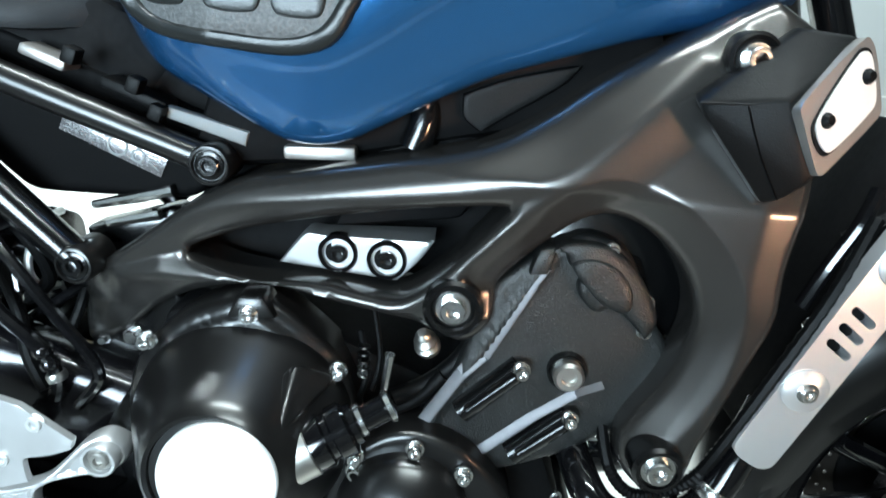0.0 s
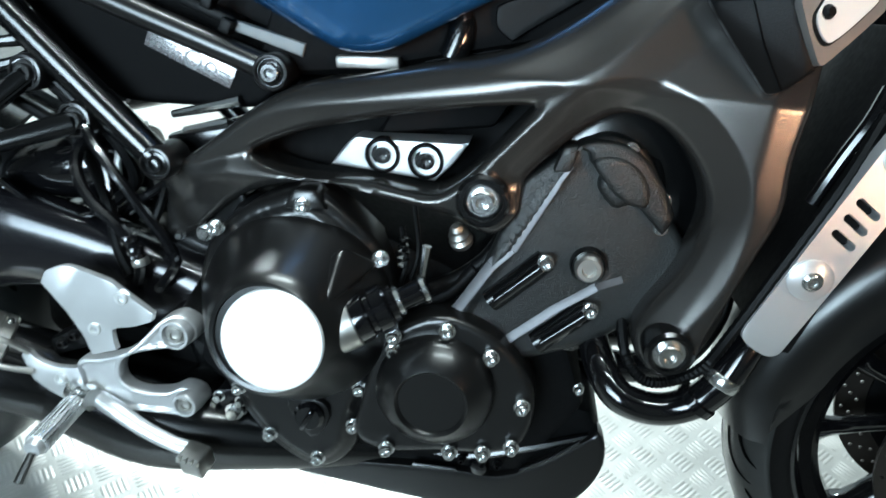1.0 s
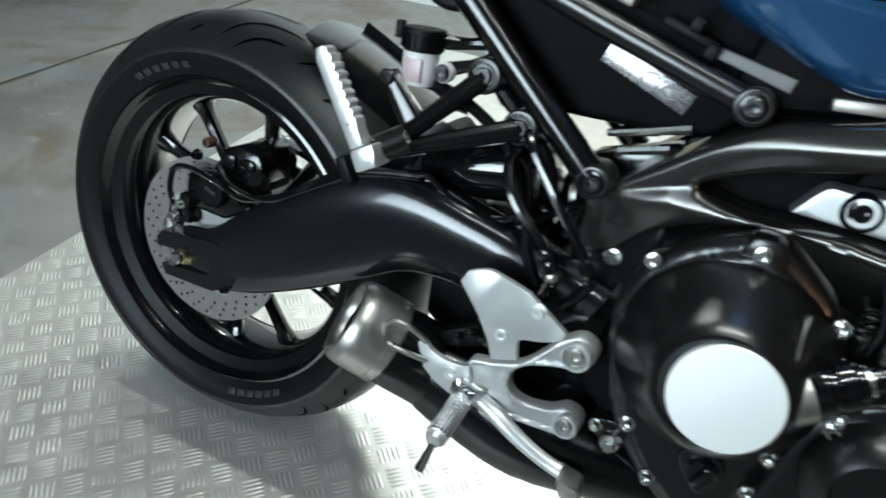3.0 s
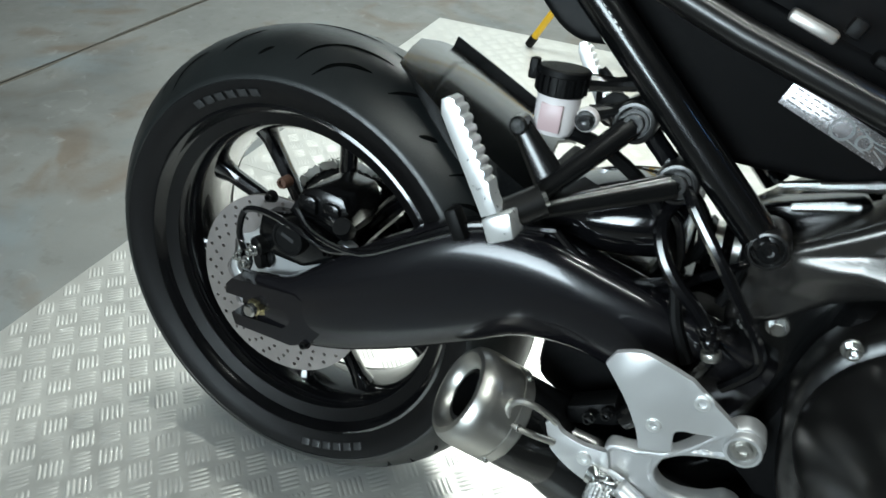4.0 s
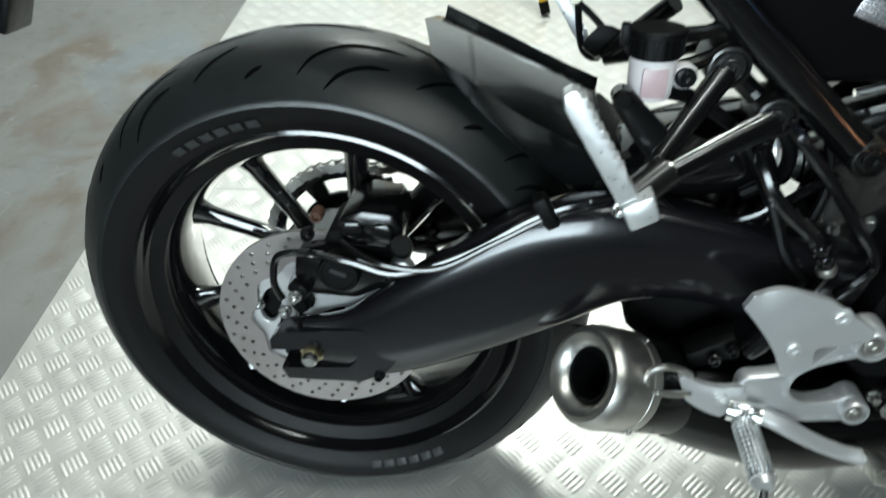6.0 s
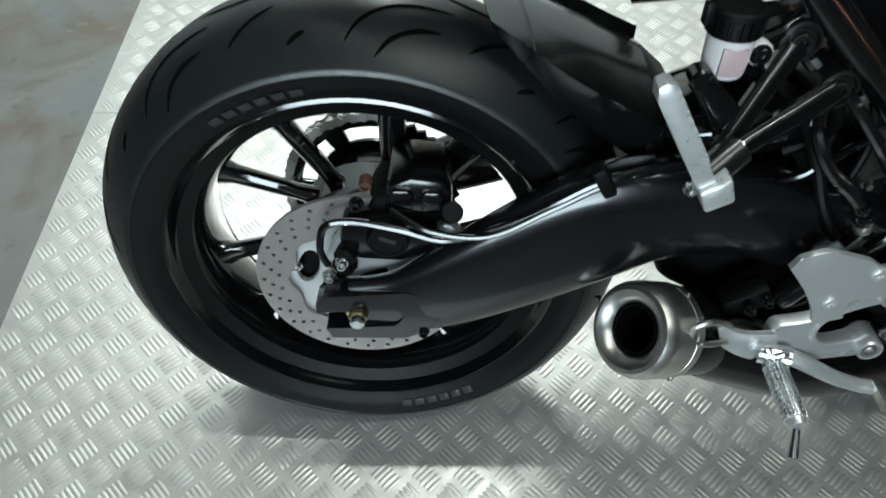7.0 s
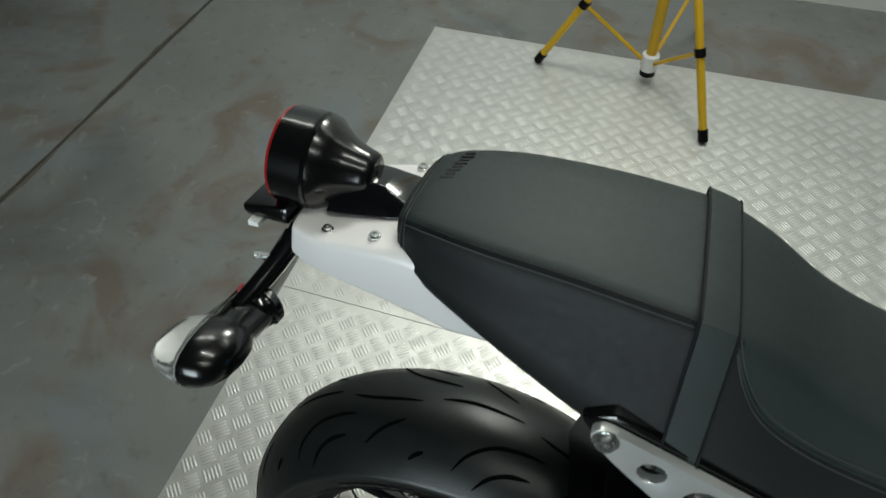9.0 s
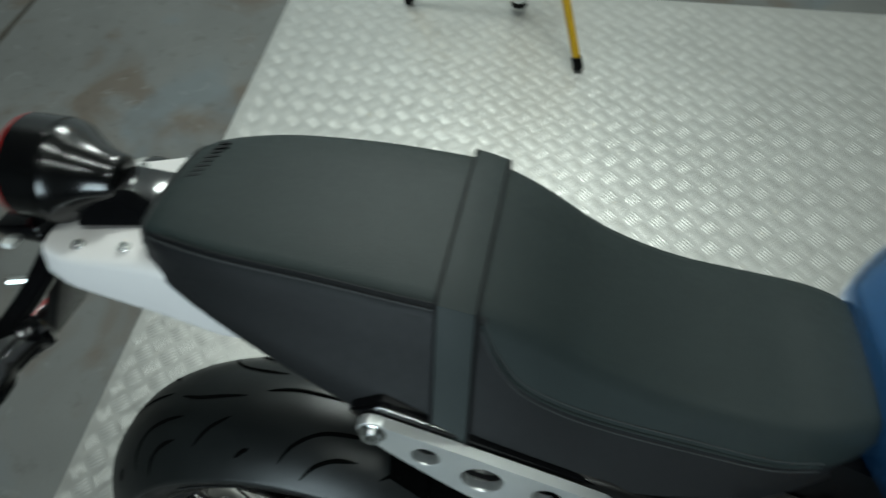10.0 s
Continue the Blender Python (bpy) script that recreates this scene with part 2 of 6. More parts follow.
def plate(outline, y0, y1, holes=(), bevel=0.0, m=None, n=5, seg=2, bm=None):
    """A flat plate with an outline in (x, z) from y0 to y1, round holes (x, z, r)."""
    bm = bm or bmesh.new()
    old = set(bm.verts)
    loops = [[(p[0], p[1]) for p in spline(outline, n, "2d")]]
    for x, z, r in holes:
        loops.append([(x + r * math.cos(2 * math.pi * k / 16), z + r * math.sin(2 * math.pi * k / 16)) for k in range(16)])
    edges = []
    for lp in loops:
        clean = [p for i, p in enumerate(lp) if math.dist(p, lp[i - 1]) > 1e-5]
        vs = [bm.verts.new((x, y0, z)) for x, z in clean]
        edges += [bm.edges.new((vs[i - 1], vs[i])) for i in range(len(vs))]
    fs = [g for g in bmesh.ops.triangle_fill(bm, use_beauty=True, edges=edges)["geom"] if isinstance(g, bmesh.types.BMFace)]
    rim = edges
    ext = bmesh.ops.extrude_face_region(bm, geom=fs, use_keep_orig=True)
    nv = [g for g in ext["geom"] if isinstance(g, bmesh.types.BMVert)]
    for v in nv:
        v.co.y = y1
    if bevel:
        bmesh.ops.bevel(bm, geom=[e for e in rim if e.is_valid], offset=bevel, segments=seg, affect="EDGES", profile=0.5, clamp_overlap=True)
    if m is not None:
        bmesh.ops.transform(bm, matrix=m, verts=[v for v in bm.verts if v not in old])
    return bm


def inside_distance(x, z, loops):
    """Signed distance (inside positive) and nearest border point for arrays x, z."""
    best = np.full(x.shape, 1e9)
    bx, bz = np.zeros(x.shape), np.zeros(x.shape)
    odd = np.zeros(x.shape, bool)
    for lp in loops:
        a = np.array([(p[0], p[1]) for p in lp])
        b = np.roll(a, -1, 0)
        for (ax, az), (cx, cz) in zip(a, b):
            dx, dz = cx - ax, cz - az
            ll = dx * dx + dz * dz
            if ll < 1e-14:
                continue
            s = np.clip(((x - ax) * dx + (z - az) * dz) / ll, 0, 1)
            px, pz = ax + s * dx, az + s * dz
            d = np.hypot(x - px, z - pz)
            near = d < best
            best, bx, bz = np.where(near, d, best), np.where(near, px, bx), np.where(near, pz, bz)
            if az != cz:
                odd ^= ((az > z) != (cz > z)) & (x < (cx - ax) * (z - az) / (cz - az) + ax)
    return np.where(odd, best, -best), bx, bz


def casting(outline, face, back, rounded=0.008, step=0.004, holes=(), relief=None, n=5):
    """A cast piece: an outline in (x, z), an outer face at y = face(x, z) (or a number) with rounded edges, closed at y = back.
    holes: further outlines; relief(x, z, depth): how far the face stands out more."""
    loops = [spline(outline, n, "2d")] + [spline(h, n, "2d") for h in holes]
    pts, edges, rows = [], [], []
    for lp in loops:
        fine = []
        for a, b in zip(lp, lp[1:] + lp[:1]):
            d = (b - a).length
            if d < 1e-5:
                continue
            m = max(1, round(d / (step * 1.2)))
            fine += [a + (b - a) * (k / m) for k in range(m)]
        s = len(pts)
        pts += [(p.x, p.y) for p in fine]
        edges += [(s + k, s + (k + 1) % len(fine)) for k in range(len(fine))]
        rows.append(np.array([(p.x, p.y) for p in fine]))
    border = len(pts)
    near = [0.12, 0.4, 1.0] if rounded > 0.004 else [0.4, 1.0]
    for q in rows:
        tan = np.roll(q, -1, 0) - np.roll(q, 1, 0)
        tan /= np.maximum(np.hypot(tan[:, 0], tan[:, 1]), 1e-9)[:, None]
        nrm = np.stack((-tan[:, 1], tan[:, 0]), 1)
        for f in near:
            for sign in (1, -1):
                c = q + nrm * sign * f * rounded
                sd = inside_distance(c[:, 0], c[:, 1], loops)[0]
                pts += [(float(x), float(z)) for (x, z), v in zip(c, sd) if v > f * rounded * 0.96]
    b0 = rows[0]
    gx, gz = np.meshgrid(np.arange(b0[:, 0].min(), b0[:, 0].max(), step), np.arange(b0[:, 1].min(), b0[:, 1].max(), step), indexing="ij")
    sd = inside_distance(gx, gz, loops)[0]
    ok = sd > rounded + step * 0.45
    pts += list(zip(gx[ok].tolist(), gz[ok].tolist()))
    vco, _, tri, orig, _, _ = delaunay_2d_cdt([Vector(p) for p in pts], edges, [], 0, 1e-6)
    v = np.array([(p.x, p.y) for p in vco])
    t = np.array([f for f in tri if len(f) == 3])
    mid = v[t].mean(1)
    t = t[inside_distance(mid[:, 0], mid[:, 1], loops)[0] > 0]
    dep = np.maximum(inside_distance(v[:, 0], v[:, 1], loops)[0], 0)
    rimv = [any(o < border for o in os) for os in orig]
    dep = np.where(rimv, 0, dep)
    drop = np.where(dep < rounded, rounded - np.sqrt(np.maximum(rounded**2 - (rounded - dep) ** 2, 0)), 0)
    bm = bmesh.new()
    front = {}
    for k in sorted(set(t.ravel().tolist())):
        x, z = float(v[k, 0]), float(v[k, 1])
        y = (face(x, z) if callable(face) else face) + float(drop[k]) - (relief(x, z, float(dep[k])) if relief else 0)
        front[k] = bm.verts.new((x, min(y, back - 0.001) if not callable(back) else y, z))
    for a, b, c in t.tolist():
        bm.faces.new((front[a], front[b], front[c]))
    rim = [e for e in bm.edges if len(e.link_faces) == 1]
    rear = {}
    for e in rim:
        for w in e.verts:
            if w not in rear:
                rear[w] = bm.verts.new((w.co.x, back(w.co.x, w.co.z) if callable(back) else back, w.co.z))
    for e in rim:
        a, b = e.verts
        bm.faces.new((a, b, rear[b], rear[a]))
    return bm


def loft(sections, n=24, power=2.6, sub=4, caps=True):
    """Superellipse sections (x, y, z, half width y, half height z, tilt) joined along a smooth path."""
    S = spline([Vector(s) for s in sections], sub)
    loops = []
    for s in S:
        x, y, z, w, h, tilt = s
        ring = []
        for k in range(n):
            a = 2 * math.pi * k / n
            c, d = math.cos(a), math.sin(a)
            u = math.copysign(abs(c) ** (2 / power), c) * w
            v = math.copysign(abs(d) ** (2 / power), d) * h
            ring.append(Vector((x - v * math.sin(radians(tilt)), y + u, z + v * math.cos(radians(tilt)))))
        loops.append(ring)
    return rings(bmesh.new(), loops, caps=caps)


def bolt_mesh(r, h, socket=True, flange=True):
    """A bolt head that stands out towards -y from y = 0, with a hexagon socket or a hexagon head."""
    bm = bmesh.new()
    base = 0.0
    if flange:
        lathe([(r * 1.02, 0.001), (r * 1.02, -h * 0.18), (r * 0.96, -h * 0.25)], n=20, bm=bm)
        base = -h * 0.24
    k = 0.72 if flange else 1.0
    if socket:
        lathe([(r * k, base), (r * k, -h * 0.9), (r * k * 0.9, -h), (r * k * 0.55, -h), (r * k * 0.5, -h * 0.42), (0.0002, -h * 0.38)], n=18, bm=bm)
    else:
        lathe([(r * k, base), (r * k, -h * 0.88), (r * k * 0.86, -h), (0.0002, -h)], n=6, bm=bm)
    return bm


BOLTS = {}


def bolt(x, y, z, r=0.008, h=0.007, mat=None, parent=None, socket=True, name="bolt", turn=None):
    key = (r, h, socket, (mat or ZINC).name)
    if key not in BOLTS:
        bm = finish(bolt_mesh(r, h, socket), 30)
        me = bpy.data.meshes.new(name)
        bm.to_mesh(me)
        bm.free()
        me.materials.append(mat or ZINC)
        BOLTS[key] = me
    m = Matrix.Translation((x, y, z)) @ (turn or Matrix())
    return shared_part(name, BOLTS[key], m, parent)


def empty(name, label="", category="", group="", kind="", m=None):
    ob = new(name)
    ob.empty_display_size = 0.05
    if m is not None:
        ob.matrix_world = m
    return tagged(ob, label, category, group, kind)


# ---- setting ----
def slab(name, x0, x1, y0, y1, z0, z1, mat, label="", m=None, bevel=0.0):
    bm = box(x1 - x0, y1 - y0, z1 - z0, Matrix.Translation(((x0 + x1) / 2, (y0 + y1) / 2, (z0 + z1) / 2)), bevel)
    ob = part(name, bm, mat, None, label, smooth=0)
    if m is not None:
        ob.matrix_world = m
    return tagged(ob, kind="structure")


CORNER = pose(-0.647, 1.757, 0.0, 0, 0, 0.4)
CRACK = pose(-1.526, 1.20, 0.0, 0, 0, -1.9)
slab("floor", -4.4, -0.007, -4.3, 1.6, -0.16, -0.006, CONCRETE, "grey painted concrete floor with stains", CRACK)
slab("floor", 0.007, 6.9, -4.3, 1.6, -0.16, -0.0062, CONCRETE, "grey painted concrete floor with stains", CRACK)
slab("floor_joint", -0.013, 0.013, -4.3, 1.6, -0.15, -0.0080, JOINTM, "dark filled joint in the concrete floor", CRACK)


def crack_edge(side):
    """Dirt packed along one side of the joint, with a ragged outer edge."""
    rng = random.Random(31 + side)
    bm = bmesh.new()
    wide, rows = 0.010, []
    for k in range(236):
        wide = min(0.019, max(0.006, wide + rng.uniform(-0.0030, 0.0030)))
        y = -4.3 + 0.025 * k
        xs = (0.0025 + rng.uniform(0, 0.0030), wide, wide + 0.002)
        rows.append([bm.verts.new((side * x, y, z)) for x, z in zip(xs, (-0.0050, -0.0052, -0.0070))])
    for a, b in zip(rows, rows[1:]):
        for i in range(2):
            bm.faces.new((a[i], a[i + 1], b[i + 1], b[i]))
    ob = part("floor_dirt", bm, DIRT, None, "brown dirt along a cracked floor joint")
    ob.matrix_world = CRACK
    return tagged(ob, kind="structure")


crack_edge(-1)
crack_edge(1)
slab("baseboard", -5.0, 5.5, 0.505, 0.52, -0.006, 0.14, WHITEP, "white painted baseboard", CORNER)
slab("wall_north", -5.0, 5.5, 0.52, 0.80, -0.1, 3.6, PALEWALL, "plain white painted wall", CORNER)
# Out of view from here on; dark so that little light bounces back.
slab("wall_south", -5.0, -0.62, -4.6, -4.5, -0.1, 3.6, WALLM, "plain dark wall out of view beside an open door", CORNER)
slab("wall_south", 1.80, 5.5, -4.6, -4.5, -0.1, 3.6, WALLM, "plain dark wall out of view beside an open door", CORNER)
slab("wall_south", -0.62, 1.80, -4.6, -4.5, 3.2, 3.6, WALLM, "plain dark wall out of view over an open door", CORNER)
slab("wall_west", -5.1, -5.0, -4.6, 0.8, -0.1, 3.6, WALLM, "plain dark wall out of view", CORNER)
slab("wall_east", 5.5, 5.6, -4.6, 0.8, -0.1, 3.6, WALLM, "plain dark wall out of view", CORNER)
slab("ceiling", -5.1, 5.6, -4.6, 0.8, 3.6, 3.7, WALLM, "plain dark ceiling out of view", CORNER)


def tread_plate(y0, y1, phase):
    """An aluminium sheet with a five-bar tread: groups of five short ribs, turned by a right angle from group to group."""
    root = empty("tread_plate", "worn aluminium five-bar tread plate lying on concrete", "floor plate", "tread plates", "structure", CORNER)
    part("sheet", box(2.44, y1 - y0, 0.005, Matrix.Translation((1.22, (y0 + y1) / 2, -0.0025)), 0.001), TREADP, root, smooth=0)
    verts, faces = [], []
    rng = random.Random(3)
    p = 0.060
    for i in range(int(2.44 / p * 2)):
        for j in range(int((y1 - y0) / p * 2)):
            if (i + j) % 2:
                continue
            cx, cy = 0.02 + i * p / 2, y0 + 0.018 + phase + j * p / 2
            s = 1 if i % 2 else -1
            ux, uy = math.sqrt(0.5), s * math.sqrt(0.5)
            for k in range(-2, 3):
                ox, oy = cx - uy * k * 0.0076, cy + ux * k * 0.0076
                hl = 0.0165 + rng.uniform(-0.0008, 0.0008)
                if not (0.014 < ox < 2.426 and y0 + 0.014 < oy < y1 - 0.014):
                    continue
                b = len(verts)
                for du, dv, z in ((-hl, 0, 0.0), (-hl * 0.7, -0.0030, 0.0), (hl * 0.7, -0.0030, 0.0), (hl, 0, 0.0), (hl * 0.7, 0.0030, 0.0), (-hl * 0.7, 0.0030, 0.0), (-hl * 0.62, 0, 0.0010), (hl * 0.62, 0, 0.0010)):
                    verts.append((ox + ux * du - uy * dv, oy + uy * du + ux * dv, z))
                faces += [(b, b + 1, b + 6), (b + 1, b + 2, b + 7, b + 6), (b + 2, b + 3, b + 7), (b + 3, b + 4, b + 7), (b + 4, b + 5, b + 6, b + 7), (b + 5, b, b + 6)]
    me = bpy.data.meshes.new("tread_ribs")
    me.from_pydata(verts, [], faces)
    me.polygons.foreach_set("use_smooth", [True] * len(faces))
    me.materials.append(RIBM)
    ob = new("tread_ribs", me)
    ob.parent = root
    ob["kind"] = "stuff"


tread_plate(-1.160, 0.0, 0.0)
tread_plate(-2.322, -1.1606, 0.01)


def tripod():
    root = empty("tripod_stand", "yellow painted steel work-light tripod with black rubber feet", "tripod", m=Matrix())
    c = Vector((0.088, 1.664, 0))
    top = c + Vector((0, 0, 0.62))
    for fx, fy in ((0.286, 1.424), (-0.256, 1.659), (0.218, 1.973)):
        f = Vector((fx, fy, 0.012))
        part("leg", tube([f, top + (f - top) * 0.04], 0.0115), YELLOW, root)
        part("rubber_foot", tube([f - (f - top).normalized() * -0.006, f + (top - f).normalized() * 0.03], [0.014, 0.0145]), PLASTIC, root, "black rubber foot")
        mid = f + (top - f) * 0.36
        part("brace", tube([mid, c + Vector((0, 0, 0.055))], 0.006, n=8), YELLOW, root)
        part("clamp", tube([mid - (top - f).normalized() * 0.012, mid + (top - f).normalized() * 0.012], 0.0155), PLASTIC, root)
    part("pole", tube([c + Vector((0, 0, 0.05)), c + Vector((0, 0, 1.75))], 0.016, n=14), YELLOW, root)
    part("collar", lathe([(0.026, 0), (0.026, 0.05), (0.018, 0.055)], Matrix.Translation(c + Vector((0, 0, 0.045))) @ pose(0, 0, 0, 90), 16), WHITEP, root, "pale plastic collar")
    part("lower_collar", lathe([(0.024, -0.02), (0.024, 0.012)], Matrix.Translation(c + Vector((0, 0, 0.045))) @ pose(0, 0, 0, 90), 16), PLASTIC, root)


tripod()

# ---- the motorcycle ----
BIKE = empty("motorcycle", "blue and black motorcycle leaning on its side stand on tread plate", "motorcycle", m=pose(0, 0, 0.0024, LEAN_BIKE))


def side_y(x, z):
    """How far out the right frame spar's face lies."""
    return -(0.112 + 0.19 * (min(x, 1.08) - 0.62)) + max(0, z - 0.68) * 0.35


def crown(rad, half):
    """The tread's cross-section: rows of (y, radius) from the middle to the shoulder's edge."""
    b = 0.2335
    return [(half * t, rad - (rad - b) * 0.60 * t**2.5) for t in (0, 0.12, 0.25, 0.38, 0.5, 0.62, 0.73, 0.83, 0.91, 0.97, 0.995)]


def wheel(cx, cz, rad, half, rim_half, name, spokes, phase):
    hub = empty(name, m=None)
    hub.parent = BIKE
    hub.location = (cx, 0, cz)
    b = 0.2335
    prof = [(b - 0.012, -rim_half + 0.010), (b - 0.001, -rim_half - 0.0005), (b + 0.006, -rim_half - 0.004), (b + (rad - b) * 0.12, -half * 0.925), (b + (rad - b) * 0.25, -half * 0.972), (b + (rad - b) * 0.34, -half * 0.985), (b + (rad - b) * 0.35, -half * 1.0)]
    prof += [(r, -y) for y, r in reversed(crown(rad, half))]
    prof = prof + [(r, -y) for r, y in prof[-2::-1]] + [(b - 0.03, rim_half - 0.02), (b - 0.03, -rim_half + 0.02)]
    tyre = part("tyre", lathe(prof, n=96, closed=True), RUBBER, hub, "black sport tyre with curved tread grooves", 50)
    tyre.data.materials.append(SIDEWALL)
    for face in tyre.data.polygons:
        if math.hypot(face.center.x, face.center.z) < b + (rad - b) * 0.33:
            face.material_index = 1
    w = rim_half
    shell = [(b - 0.002, -w), (b - 0.006, -w - 0.001), (b - 0.012, -w + 0.006), (b - 0.016, -w + 0.014), (b - 0.030, -w + 0.022), (b - 0.040, -w * 0.45), (b - 0.044, 0), (b - 0.040, w * 0.45), (b - 0.030, w - 0.022),
             (b - 0.016, w - 0.014), (b - 0.006, w + 0.001), (b - 0.002, w), (b - 0.012, w - 0.01), (b - 0.035, w * 0.45), (b - 0.038, 0), (b - 0.035, -w * 0.45), (b - 0.012, -w + 0.012)]
    part("rim", lathe(shell, n=96, closed=True), GLOSS, hub, "gloss black cast rim", 40)
    part("hub", lathe([(0.022, -0.075), (0.036, -0.072), (0.044, -0.05), (0.052, -0.03), (0.052, 0.03), (0.044, 0.05), (0.040, 0.072), (0.022, 0.075)], n=36), GLOSS, hub)
    part("hub_flange", lathe([(0.040, -0.040), (0.082, -0.034), (0.088, -0.026), (0.088, 0.026), (0.082, 0.034), (0.040, 0.040)], n=40, closed=False), GLOSS, hub)
    for k in range(5):
        for start, end in ((-24, -16), (-4, 16)):
            a, e = radians(phase + 72 * k + start), radians(phase + 72 * k + end)
            root = Vector((0.066 * math.cos(a), 0, 0.066 * math.sin(a)))
            tip = Vector((0.197 * math.cos(e), 0, 0.197 * math.sin(e)))
            part("spoke", tube([root, root + (tip - root) * 0.3, root + (tip - root) * 0.84, tip], [0.0125, 0.0105, 0.0120, 0.019], n=12, sub=3, flat=1.7), GLOSS, hub)
    return hub, tyre


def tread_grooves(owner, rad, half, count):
    """Curved sipes on the tread: flat strips just on the rubber's skin, the grooves' shade painted as near black."""
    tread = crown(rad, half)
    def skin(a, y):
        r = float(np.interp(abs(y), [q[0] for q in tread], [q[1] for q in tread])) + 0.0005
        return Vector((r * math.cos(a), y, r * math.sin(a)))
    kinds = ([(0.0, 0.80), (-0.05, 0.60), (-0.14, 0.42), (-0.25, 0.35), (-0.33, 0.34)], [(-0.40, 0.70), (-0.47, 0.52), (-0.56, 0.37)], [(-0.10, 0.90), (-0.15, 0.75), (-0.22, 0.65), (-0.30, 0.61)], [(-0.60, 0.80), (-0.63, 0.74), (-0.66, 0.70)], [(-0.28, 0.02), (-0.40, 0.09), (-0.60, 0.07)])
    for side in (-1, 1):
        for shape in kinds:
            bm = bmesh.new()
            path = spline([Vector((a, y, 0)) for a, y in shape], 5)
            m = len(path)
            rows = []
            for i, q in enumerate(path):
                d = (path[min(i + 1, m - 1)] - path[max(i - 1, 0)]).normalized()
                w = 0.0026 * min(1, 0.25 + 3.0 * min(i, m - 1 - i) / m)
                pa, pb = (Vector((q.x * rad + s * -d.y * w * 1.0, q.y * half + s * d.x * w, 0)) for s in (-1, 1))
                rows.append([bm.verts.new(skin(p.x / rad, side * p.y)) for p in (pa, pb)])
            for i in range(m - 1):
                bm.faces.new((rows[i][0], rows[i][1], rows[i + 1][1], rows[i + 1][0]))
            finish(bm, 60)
            me = bpy.data.meshes.new("groove_strip")
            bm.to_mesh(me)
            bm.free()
            me.materials.append(RECESS_SHADE)
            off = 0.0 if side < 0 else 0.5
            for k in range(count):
                shared_part("groove_strip", me, Matrix.Rotation(-2 * math.pi * (k + off) / count, 4, "Y"), owner)


rear, rear_tyre = wheel(0.0, 0.315, 0.315, 0.091, 0.077, "rear_wheel", 10, 136.0)
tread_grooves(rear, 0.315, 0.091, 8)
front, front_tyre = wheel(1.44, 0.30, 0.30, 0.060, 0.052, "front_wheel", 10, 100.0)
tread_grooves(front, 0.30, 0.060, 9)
for a0, count in ((101, 6), (281, 6)):
    for k in range(count):
        a = radians(a0 + 4.2 * k)
        part("sidewall_mark", box(0.013, 0.0012, 0.010, Matrix.Translation((0.2455 * math.cos(a), -0.0862, 0.2455 * math.sin(a))) @ Matrix.Rotation(math.pi / 2 - a, 4, "Y") @ pose(0, 0, 0, 26), 0.0003), RUBBER_MARK, rear, "plain raised mark on the sidewall")


def brake_disc(parent, y0, y1, r_out, r_in, label, mat):
    ring = [(r_out * math.cos(2 * math.pi * k / 64), r_out * math.sin(2 * math.pi * k / 64)) for k in range(64)]
    holes = []
    for k in range(28):
        for row, (r, off) in enumerate(((r_out - 0.008, 0), (r_out - 0.017, 0.33), (r_out - 0.026, 0.66))):
            a = 2 * math.pi * (k + off) / 28
            holes.append((r * math.cos(a), r * math.sin(a), 0.0026))
    bm = bmesh.new()
    loops = [ring, [(r_in * (1 + 0.05 * math.cos(10 * 2 * math.pi * k / 60)) * math.cos(2 * math.pi * k / 60), r_in * (1 + 0.05 * math.cos(10 * 2 * math.pi * k / 60)) * math.sin(2 * math.pi * k / 60)) for k in range(60)]]
    for x, z, r in holes:
        loops.append([(x + r * math.cos(2 * math.pi * q / 8), z + r * math.sin(2 * math.pi * q / 8)) for q in range(8)])
    edges = []
    for lp in loops:
        vs = [bm.verts.new((x, y0, z)) for x, z in lp]
        edges += [bm.edges.new((vs[i - 1], vs[i])) for i in range(len(vs))]
    fs = [g for g in bmesh.ops.triangle_fill(bm, use_beauty=True, edges=edges)["geom"] if isinstance(g, bmesh.types.BMFace)]
    ext = bmesh.ops.extrude_face_region(bm, geom=fs, use_keep_orig=True)
    for g in ext["geom"]:
        if isinstance(g, bmesh.types.BMVert):
            g.co.y = y1
    ob = part("brake_disc", bm, mat, parent, label, 30)
    return ob


disc = brake_disc(rear, -0.091, -0.086, 0.1225, 0.082, "drilled steel brake disc", DISCM)
def ring_points(r, n=40):
    return [(r * math.cos(2 * math.pi * k / n), r * math.sin(2 * math.pi * k / n)) for k in range(n)]


def oval(r, angle, wide, deep, n=12):
    """An oval window at radius r, wide along the circle."""
    c, q = math.cos(angle), math.sin(angle)
    pts = [(deep * math.cos(2 * math.pi * k / n), wide * math.sin(2 * math.pi * k / n)) for k in range(n)]
    return [((r + u) * c - v * q, (r + u) * q + v * c) for u, v in pts]


